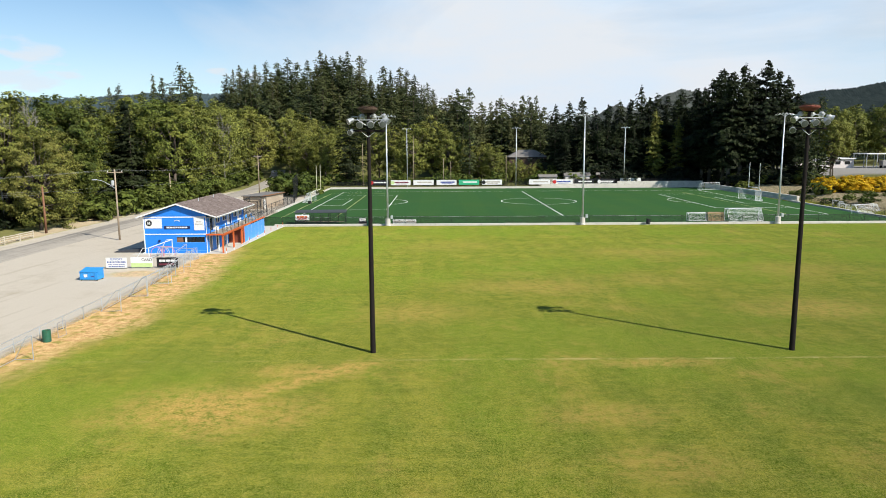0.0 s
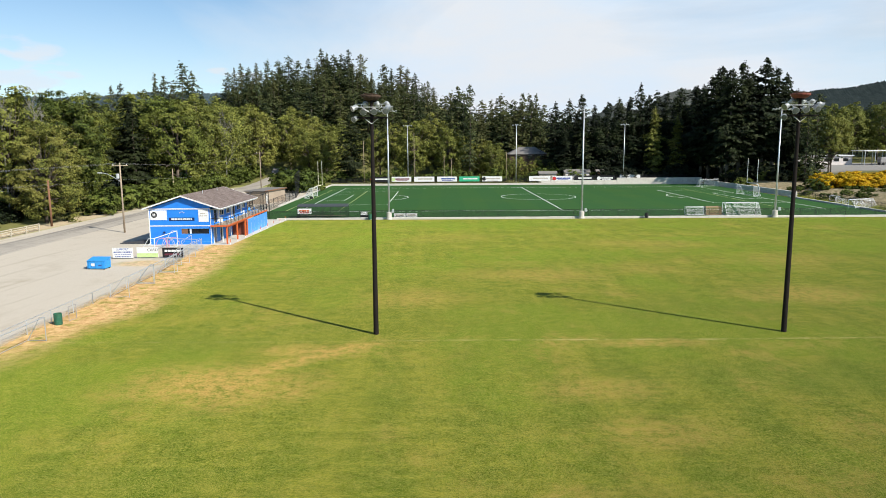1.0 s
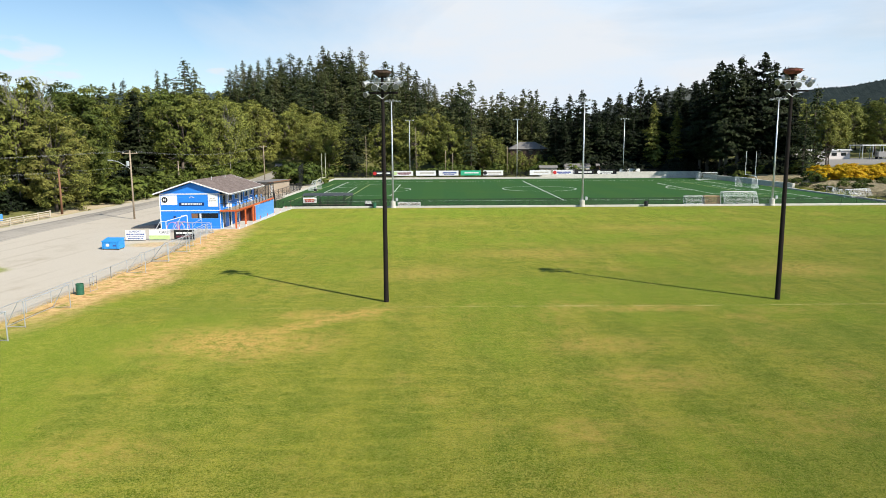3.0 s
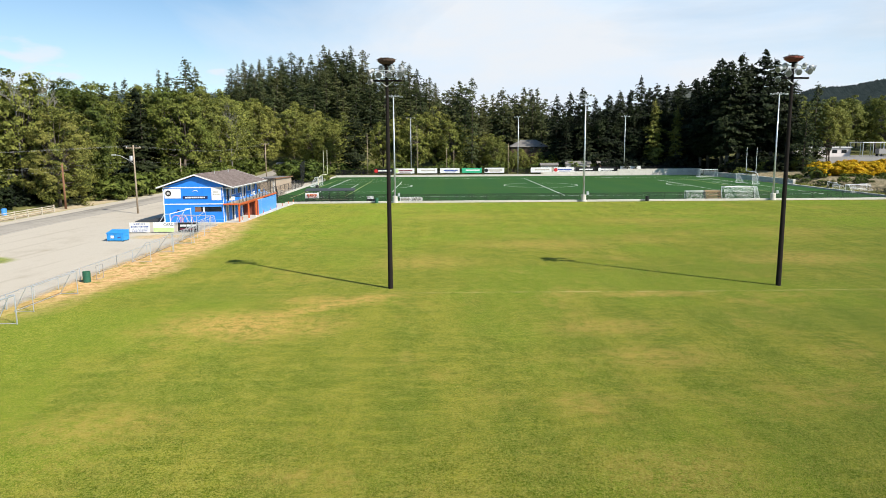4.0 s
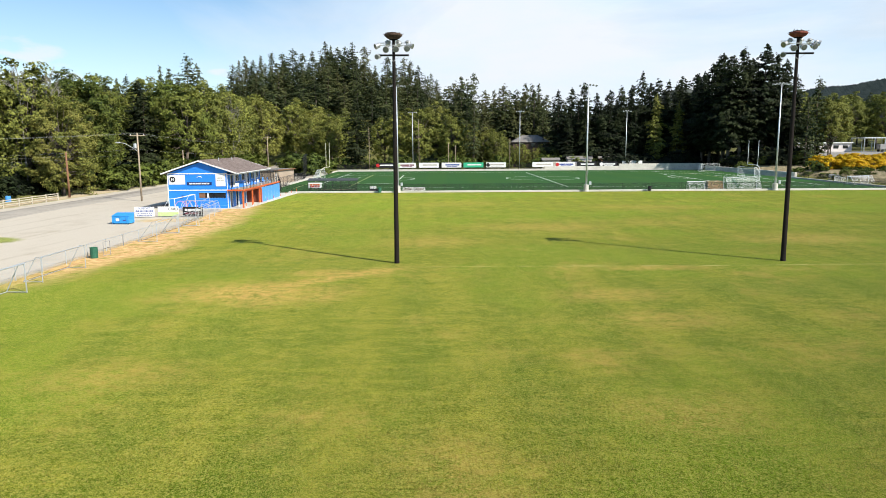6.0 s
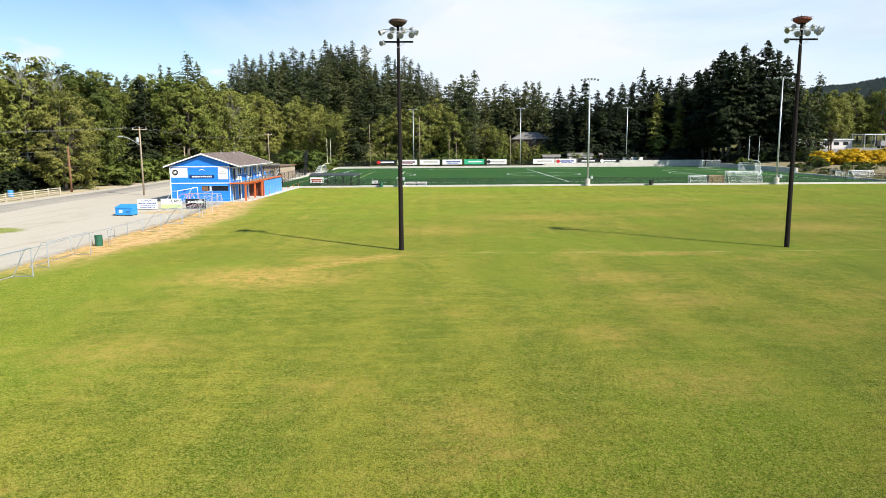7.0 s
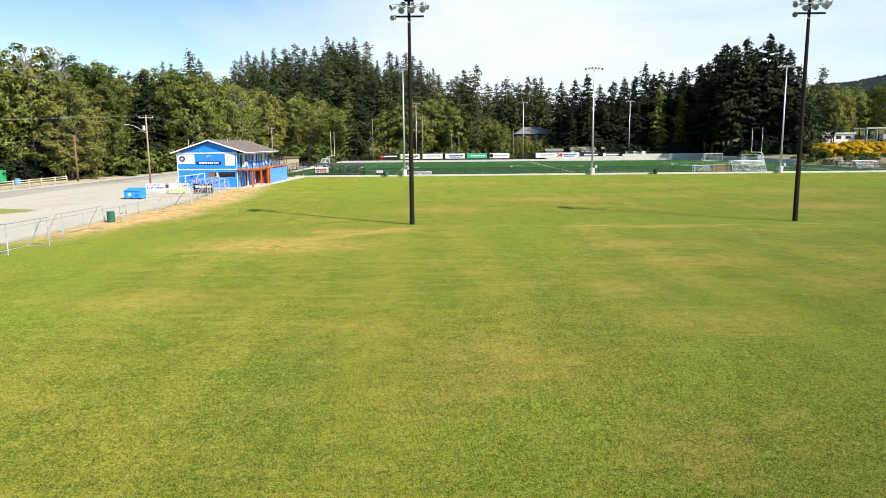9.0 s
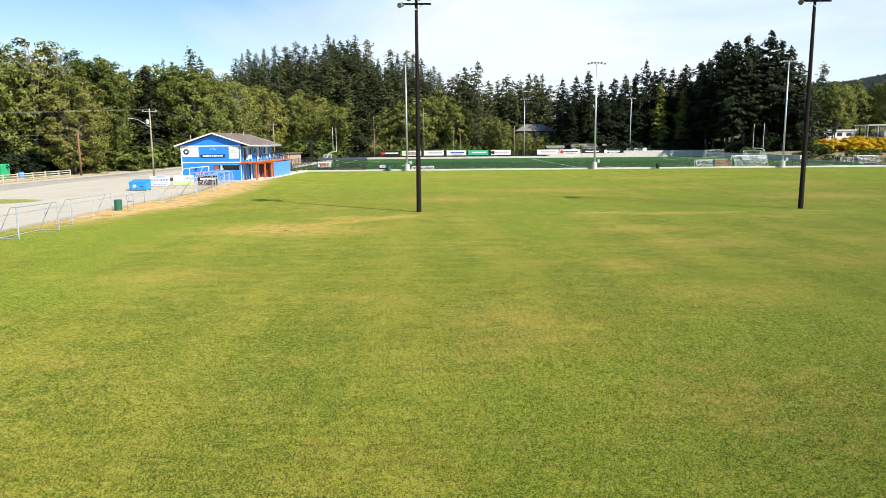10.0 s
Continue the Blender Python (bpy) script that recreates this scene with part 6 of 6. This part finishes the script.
# ---- team shelter, bench, boxes and bins by the near fence ----
def shelter():
    t = thing("team_shelter", (-16.6, 77.4, 0.2), 0, "dark team shelter with flat roof and bench beside the pitch", "shelter")
    part("roof", M().prism([(-4.6, -0.9, 2.05), (-4.6, 1.2, 2.35), (-4.6, 1.2, 2.45), (-4.6, -0.9, 2.15)], (9.2, 0, 0)), DARK_ROOF, t)
    for k in range(7):
        x = -4.5 + 9.0 * k / 6
        part("post", M().box(x - 0.04, x + 0.04, -0.85, -0.77, 0, 2.06), BLACK, t)
        part("post", M().box(x - 0.04, x + 0.04, 1.0, 1.08, 0, 2.3), BLACK, t)
    part("back_mesh", M().add([(-4.5, -0.8, 0.1), (4.5, -0.8, 0.1), (4.5, -0.8, 2.0), (-4.5, -0.8, 2.0)], [(0, 1, 2, 3)]), LINK_BLACK, t)
    part("bench", M().box(-4.2, 4.2, -0.45, -0.05, 0.4, 0.46, 0.01), GREY_WOOD, t)
    s = part("sign", M().box(-4.45, -1.95, -0.93, -0.88, 0.75, 1.75, 0.01), WHITE, t, "white sign with red and orange lettering")
    bars(s, -4.2, -2.3, 1.2, 1.5, -0.932, ORANGE, 3, 8)
    bars(s, -4.1, -2.4, 0.9, 1.1, -0.932, RED, 4, 9)


shelter()
t = thing("equipment_box", (-8.9, 76.4, 0.2), 0, "black equipment box with a white board behind the low fence", "box")
part("box", M().box(-0.8, 0.8, -0.4, 0.4, 0, 0.55, 0.03), BLACK, t)
part("board", M().box(-0.75, 0.45, -0.1, -0.05, 0.56, 1.1, 0.01), WHITE, t)
t = thing("low_barrier", (-1.5, 76.0, 0.2), 0, "white low panel barrier behind the near fence", "barrier")
for k in range(2):
    part("panel", M().box(-2.1 + 2.12 * k, -0.02 + 2.12 * k, -0.05, 0.05, 0.1, 0.85, 0.02), WHITE, t)
    part("opening", M().box(-1.8 + 2.12 * k, -0.35 + 2.12 * k, -0.056, -0.051, 0.3, 0.65), CONCRETE, t)


def bin_can(x, y, mat, label, h=0.95, r=0.29):
    t = thing("bin", (x, y, zg(x, y)), 0, label, "bin", "litter bins")
    m = M().lathe(((r * 0.97, 0), (r, 0.02), (r, h * 0.33), (r * 1.03, h * 0.34), (r, h * 0.36), (r, h * 0.66), (r * 1.03, h * 0.67), (r, h * 0.69), (r, h), (r * 0.93, h), (r * 0.92, h * 0.85)), 20)
    part("barrel", m, mat, t, smooth=False)
    return t


bin_can(-24.7, 3.2, GREEN_BARREL, "green steel barrel bin beside the chain-link fence", 0.88, 0.3)
bin_can(-26.4, 119.6, BLACK, "black litter bin beside the goal", 1.2, 0.4)
bin_can(41.2, 73.1, BLACK, "black litter bin against the kerb", 0.9, 0.33)
bin_can(-7.6, 73.2, GREEN_BARREL, "dark green litter bin against the kerb", 0.9, 0.33)


def yard_gate(x, y):
    t = thing("gate", (x, y, zg(x, y)), 84, "dark steel tube gate panel leaning open beside the barrel", "gate")
    part("frame", M().pipe([(0, 0, 0), (0, 0, 1.15), (0.95, 0, 1.15), (0.95, 0, 0), (0, 0, 0.03)], 0.022, 6), GREY_DOOR, t)
    part("bar", M().rod((0, 0, 0.6), (0.95, 0, 0.6), 0.02, 0.02, 6), BLACK, t)


yard_gate(-24.4, 4.2)

# ---- lot: dumpster, boards, ramp ----
def dumpster():
    t = thing("dumpster", (-32.85, 26.6, zg(-33, 27)), -4, "bright blue steel dumpster with sloping lid on the gravel", "dumpster")
    part("body", M().prism([(-1.15, -0.75, 0.12), (-1.15, 0.75, 0.12), (-1.15, 0.75, 1.35), (-1.15, -0.75, 1.02)], (2.3, 0, 0)), DUMP_BLUE, t)
    part("lid", M().prism([(-1.2, -0.8, 1.04), (-1.2, 0.8, 1.38), (-1.2, 0.8, 1.43), (-1.2, -0.8, 1.09)], (1.18, 0, 0)), DUMP_BLUE, t)
    part("lid", M().prism([(0.02, -0.8, 1.04), (0.02, 0.8, 1.38), (0.02, 0.8, 1.43), (0.02, -0.8, 1.09)], (1.18, 0, 0)), DUMP_BLUE, t)
    for x in (-1.2, 1.15):
        part("side_pocket", M().box(x, x + 0.06, -0.5, 0.5, 0.7, 0.88, 0.01), DUMP_BLUE, t)
    for x in (-0.9, 0.0, 0.9):
        part("rib", M().box(x - 0.03, x + 0.03, -0.8, -0.75, 0.14, 1.0), DUMP_BLUE, t)
    part("label", M().box(-0.62, -0.15, -0.765, -0.757, 0.42, 0.78), WHITE, t)
    part("mark", M().box(0.35, 0.75, -0.765, -0.757, 0.45, 0.6), SIGN_BLUE, t)
    for x in (-1.0, 1.0):
        for y in (-0.6, 0.6):
            part("foot", M().box(x - 0.08, x + 0.08, y - 0.08, y + 0.08, -0.02, 0.12), BLACK, t)
    t.scale = (0.85, 0.85, 0.86)


dumpster()


def fence_board(x0, x1, y, z0, z1, mat, label):
    z = zg((x0 + x1) / 2, y)
    t = thing("sign_board", ((x0 + x1) / 2, y, z), 0, label, "sign", "boards beside the gravel lot")
    a = (x1 - x0) / 2
    part("panel", M().box(-a, a, -0.02, 0.02, z0, z1, 0.008), mat, t)
    for x in (-a + 0.1, a - 0.1):
        part("post", M().box(x - 0.04, x + 0.04, 0.022, 0.1, -0.1, z1 - 0.02), GREY_WOOD, t)
    return t


t = fence_board(-34.2, -31.75, 32.7, 0.12, 1.32, WHITE, "white sign board with blue lettering beside the lot")
lettering(t, "SUPPORT", 0, -0.024, 1.12, 0.34, SIGN_BLUE)
bars(t, -1.1, 1.1, 0.72, 0.88, -0.022, SIGN_BLUE, 13, 31)
bars(t, -1.0, 1.0, 0.50, 0.56, -0.022, SIGN_BLUE, 9, 32)
bars(t, -0.95, 0.95, 0.24, 0.35, -0.022, SIGN_BLUE, 10, 33)
t = fence_board(-31.4, -28.85, 32.9, 0.12, 1.32, WHITE, "white and lime sign board with black lettering")
part("lime_band", M().box(-1.25, 1.25, -0.026, -0.022, 0.14, 0.62), LIME_SIGN, t)
lettering(t, "CARD", 0.62, -0.024, 1.0, 0.46, SIGN_BLACK)
t = fence_board(-28.4, -25.9, 33.0, 0.12, 1.25, BLACK, "dark sign board with pale lettering behind goal frames")
bars(t, -1.0, 1.0, 0.75, 1.0, -0.022, WHITE, 4, 35)
bars(t, -1.0, 0.8, 0.35, 0.55, -0.022, MAROON, 3, 36)
t = thing("ramp", (-36.6, 45.3, 0.3), 0, "dark timber ramp with low side boards beside the clubhouse", "ramp")
part("deck", M().prism([(-2.1, -0.7, 0.02), (2.1, -0.7, 0.42), (2.1, -0.7, 0.52), (-2.1, -0.7, 0.10)], (0, 1.5, 0)), DARK_ROOF, t)
part("side_board", M().prism([(-2.1, -0.76, -0.05), (2.1, -0.76, -0.05), (2.1, -0.76, 0.6), (-2.1, -0.76, 0.12)], (0, 0.05, 0)), DARK_ROOF, t)
t = thing("play_climber", (-30.9, 41.2, 0.3), 15, "faded pink steel hoop climber before the clubhouse", "climber")
PINK = surface("faded_pink", (0.62, 0.26, 0.30), 0.55, vary=0.15)
for k, (cx, cy, turn, r) in enumerate(((-0.75, 0.0, 0.0, 0.75), (0.75, 0.1, 0.25, 0.72), (0.0, -0.4, 1.45, 0.80), (0.0, 0.6, -0.3, 0.85))):
    arc = [(cx + r * math.cos(math.pi * j / 10) * math.cos(turn), cy + r * math.cos(math.pi * j / 10) * math.sin(turn), 1.25 * math.sin(math.pi * j / 10)) for j in range(11)]
    part("hoop", M().pipe(arc, 0.035, 6), PINK if k < 3 else PINK_WALL, t)
part("tie_bar", M().rod((-0.75, 0.0, 1.24), (0.75, 0.1, 1.24), 0.03, 0.03, 6), PINK, t)


# ---- utility poles and wires ----
def utility_pole(x, y, h, mat, label, arm=True, lamp=False, box=False, r=0.15):
    t = thing("utility_pole", (x, y, zg(x, y)), 0, label, "utility pole", "utility poles")
    part("pole", M().rod((0, 0, -0.3), (0, 0, h), r, r * 0.7, 10), mat, t, smooth=True)
    if arm:
        part("crossarm", M().box(-1.1, 1.1, -0.05, 0.05, h - 0.5, h - 0.38, 0.01, Matrix.Rotation(0.5, 4, "Z")), mat, t)
        for s in (-0.95, 0.0, 0.95):
            part("insulator", M().lathe(((0.05, h - 0.38), (0.07, h - 0.3), (0.03, h - 0.2)), 8, Matrix.Translation((s * math.cos(0.5), s * math.sin(0.5), 0))), GALV, t)
    if lamp:
        part("lamp_arm", M().pipe([(0, 0, h - 2.9), (-0.9, -0.2, h - 2.2), (-1.8, -0.4, h - 1.65), (-2.5, -0.55, h - 1.5)], 0.035, 8), GALV, t)
        part("lamp_head", M().box(-3.15, -2.45, -0.78, -0.5, h - 1.58, h - 1.4, 0.05), GALV, t)
    if box:
        part("transformer", M().lathe(((0.2, h - 2.4), (0.24, h - 2.3), (0.24, h - 1.75), (0.18, h - 1.65)), 12, Matrix.Translation((-0.4, -0.1, 0))), GALV, t)
    return t


utility_pole(-43.5, 56.7, 10.6, GREY_WOOD, "grey timber utility pole with street lamp and transformer", True, True, True)
utility_pole(-59.4, 65.4, 7.6, BROWN_WOOD, "short brown timber pole beside the road", False, r=0.2)
utility_pole(-59.6, 119.5, 7.4, GREY_WOOD, "timber utility pole beside the road", False)
utility_pole(-46.9, 152.5, 11.0, GREY_WOOD, "timber utility pole beside the road", True)
utility_pole(-100.0, 14.0, 10.0, GREY_WOOD, "timber utility pole beside the road", True)


WIRE_GREY = surface("weathered_wire", (0.30, 0.305, 0.30), 0.6, vary=0.1, bump=0)


def wire(name, a, b, sag, r=0.006):
    pts = [Vector(a).lerp(Vector(b), k / 14) - Vector((0, 0, 4 * sag * (k / 14) * (1 - k / 14))) for k in range(15)]
    solid(name, M().pipe(pts, r, 4), WIRE_GREY, "thin grey overhead wire between utility poles", "wire", group="overhead wires")


for dx, dz in ((-0.8, 10.6), (0.0, 10.7), (0.8, 10.6), (0.1, 8.2)):
    wire("wire", (-43.5 + dx, 56.7, dz + 0.2), (-100 + dx, 14, dz * 0.96), 0.9)
    wire("wire", (-43.5 + dx, 56.7, dz + 0.2), (-46.9 + dx, 152.5, dz + 0.4), 1.4)
wire("wire", (-59.4, 65.4, 7.4), (-43.5, 56.7, 8.0), 0.5)
wire("wire", (-59.4, 65.4, 7.2), (-105, 20, 8.0), 0.8)
wire("wire", (-59.4, 65.4, 6.6), (-105, 20, 7.2), 0.8)


# ---- split-rail fence and things across the road ----
def rail_fence():
    t = thing("rail_fence", (0, 0, 0), 0, "weathered pale split-rail fence beside the road", "fence")
    pts = [(-58.3, 59.8), (-58.2, 56.2), (-58.3, 52.6), (-58.1, 49.0), (-58.2, 45.4), (-58.0, 41.8), (-58.1, 38.2), (-57.9, 34.6), (-58.0, 31.0), (-57.9, 27.4)]
    for k, (x, y) in enumerate(pts):
        z = zg(x, y)
        part("post", M().box(x - 0.09, x + 0.09, y - 0.09, y + 0.09, z - 0.2, z + 1.2, 0.02), RAIL_WOOD, t)
        if k:
            px, py = pts[k - 1]
            pz = zg(px, py)
            for h in (0.4, 0.75, 1.05):
                part("rail", M().rod((px, py, pz + h), (x, y, z + h + 0.03), 0.075, 0.065, 6), RAIL_WOOD, t)


rail_fence()
t = thing("skip_container", (-68.1, 56.4, zg(-68.1, 56.4)), 0, "bright green steel container behind the rail fence", "container")
part("body", M().box(-1.6, 1.6, -1.0, 1.0, 0.1, 2.1, 0.05), BRIGHT_GREEN, t)
for k in range(6):
    part("rib", M().box(-1.5 + 0.58 * k, -1.42 + 0.58 * k, -1.05, -1.0, 0.15, 2.0), BRIGHT_GREEN, t)
part("skid", M().box(-1.5, 1.5, -0.9, 0.9, -0.05, 0.1), BLACK, t)
t = bin_can(-63.6, 55.4, BLUE_PANEL, "blue plastic drum behind the rail fence", 1.0, 0.4)


# ---- tan dugout by the road ----
t = thing("dugout", (-35.3, 111.3, zg(-35, 111)), -10, "tan block dugout with flat roof and white door", "dugout")
part("wall", M().box(-2.2, 2.2, -6.0, 6.0, -0.3, 2.75, 0.03), TAN_WALL, t)
part("roof", M().box(-2.5, 2.5, -6.3, 6.3, 2.75, 2.95, 0.02), GREY_ROOF, t)
dd = part("door", M().box(2.17, 2.235, -5.2, -4.2, 0.0, 2.1, 0.01), WHITE, t)
part("handle", M().box(2.235, 2.28, -4.4, -4.32, 0.95, 1.08), BLACK, dd)
part("fascia", M().box(2.5, 2.54, -6.3, 6.3, 2.72, 2.97), BROWN_WOOD, t)


# ---- houses and structures far off ----
def hip_house(x, y, w, d, eave, ridge, label):
    z = zg(x, y)
    t = thing("house", (x, y, z), 0, label, "house")
    a, b = w / 2, d / 2
    part("wall", M().box(-a + 0.6, a - 0.6, -b + 0.6, b - 0.6, 0, eave - z), surface("dark_brown_wall", (0.10, 0.065, 0.045), 0.8), t)
    e, r, q = eave - z, ridge - z, max(0.2, a - b)
    m = M().add([(-a, -b, e), (a, -b, e), (a, b, e), (-a, b, e), (-q, 0, r), (q, 0, r)], [(0, 1, 5, 4), (2, 3, 4, 5), (1, 2, 5), (3, 0, 4), (3, 2, 1, 0)])
    part("roof", m, GREY_ROOF, t)
    for k in range(3):
        xx = -a + w * (k + 0.7) / 3.4
        wd = part("window", M().box(xx, xx + 1.4, -b + 0.56, -b + 0.605, e - 1.8, e - 0.5), DARK_GLASS, t)
        part("frame", M().box(xx - 0.1, xx + 1.5, -b + 0.53, -b + 0.598, e - 0.5, e - 0.38), RAIL_WOOD, wd)


hip_house(36.6, 207, 14.5, 9, 9.2, 11.8, "brown house with grey-brown hipped roof among the trees")
t = thing("field_house", (50.5, 184.5, zg(50, 184)), 0, "low white hut with grey roof behind the block wall", "hut")
part("wall", M().box(-4.0, 4.0, -1.6, 1.6, 0, 3.2), PINK_WALL, t)
part("roof", M().prism([(-4.4, -2.0, 3.2), (-4.4, 2.0, 3.2), (-4.4, 0, 4.2)], (8.8, 0, 0)), GREY_ROOF, t)
t = thing("field_house", (40.5, 182.5, zg(40, 182)), 0, "low hut with dark roof behind the fence", "hut")
part("wall", M().box(-2.8, 2.8, -1.4, 1.4, 0, 2.9), CREAM, t)
part("roof", M().prism([(-3.1, -1.8, 2.9), (-3.1, 1.8, 2.9), (-3.1, 0, 3.7)], (6.2, 0, 0)), GREY_ROOF, t)
t = thing("field_house", (60.5, 185.5, zg(60, 185)), 0, "low brown hut with dark roof under the firs", "hut")
part("wall", M().box(-3.2, 3.2, -1.4, 1.4, 0, 3.3), BROWN_WOOD, t)
part("roof", M().prism([(-3.5, -1.8, 3.3), (-3.5, 1.8, 3.3), (-3.5, 0, 4.1)], (7.0, 0, 0)), GREY_ROOF, t)


def canopy(x, y, w, d, h, label):
    z = zg(x, y)
    t = thing("canopy", (x, y, z), 0, label, "canopy", "open steel canopies")
    part("roof", M().box(-w / 2, w / 2, -d / 2, d / 2, h, h + 0.28, 0.03), WHITE, t)
    for k in range(7):
        xx = -w / 2 + 0.3 + (w - 0.6) * k / 6
        for yy in (-d / 2 + 0.3, d / 2 - 0.3):
            part("post", M().rod((xx, yy, -0.3), (xx, yy, h), 0.12, 0.12, 8), GALV, t)


t = thing("low_building", (140.2, 196, zg(142.5, 196)), 0, "low faded white flat-roofed building beyond the bank", "building")
part("wall", M().box(-12, 7, -4, 4, -0.5, 3.0), PINK_WALL, t)
part("roof", M().box(-12.5, 7.5, -4.5, 4.5, 3.0, 3.35, 0.03), WHITE, t)
for k in range(4):
    part("window", M().box(-6 + 3.3 * k, -4.2 + 3.3 * k, -4.05, -4.0, 1.2, 2.3), DARK_GLASS, t)
canopy(160, 192, 22, 8, 4.6, "open steel canopy with flat pale roof beyond the bank")
canopy(172, 186, 20, 7, 3.4, "low open steel canopy with flat pale roof beyond the bank")
t = thing("truck", (157, 188, zg(157, 188)), 0, "dark parked truck under the canopy", "truck")
part("body", M().box(-3.0, 1.2, -1.1, 1.1, 0.8, 2.6, 0.08), GREY_DOOR, t)
part("cab", M().prism([(1.25, -1.05, 0.7), (3.0, -1.05, 0.7), (3.0, -1.05, 1.5), (2.5, -1.05, 2.4), (1.25, -1.05, 2.4)], (0, 2.1, 0)), WHITE, t)
for x in (-2.2, 2.1):
    for y in (-1.1, 1.1):
        part("wheel", M().rod((x, y - 0.15, 0.42), (x, y + 0.15, 0.42), 0.45, 0.45, 14), BLACK, t)

# ---- grass blades on the near part of the field ----
def grass():
    g = np.random.default_rng(12)
    n = 105000
    y = -46.0 + 32.0 * (1 - np.sqrt(1 - g.uniform(0, 1, n)))
    x = 2.0 + g.uniform(-1, 1, n) * (1.5 + 0.66 * (y + 53.6))
    z = ground_height(x, y)
    a, h = g.uniform(0, 6.283, n), g.uniform(0.02, 0.05, n)
    V = []
    for k in range(2):
        b = a + k * 2.1 + g.uniform(-0.5, 0.5, n)
        dx, dy = np.cos(b), np.sin(b)
        w, lean = g.uniform(0.006, 0.012, n), g.uniform(0.01, 0.05, n)
        base = np.stack([x + dx * 0.012, y + dy * 0.012, z - 0.004], 1)
        side = np.stack([-dy * w, dx * w, 0 * w], 1)
        tip = base + np.stack([dx * lean, dy * lean, h], 1)
        V += [base - side, base + side, tip]
    v = np.stack(V, 1).reshape(-1, 3)
    tagged(new("grass", sheet("grass", v, np.arange(len(v)).reshape(-1, 3), GRASS_BLADE)), "short mown green grass blades", "grass", kind="stuff")


grass()
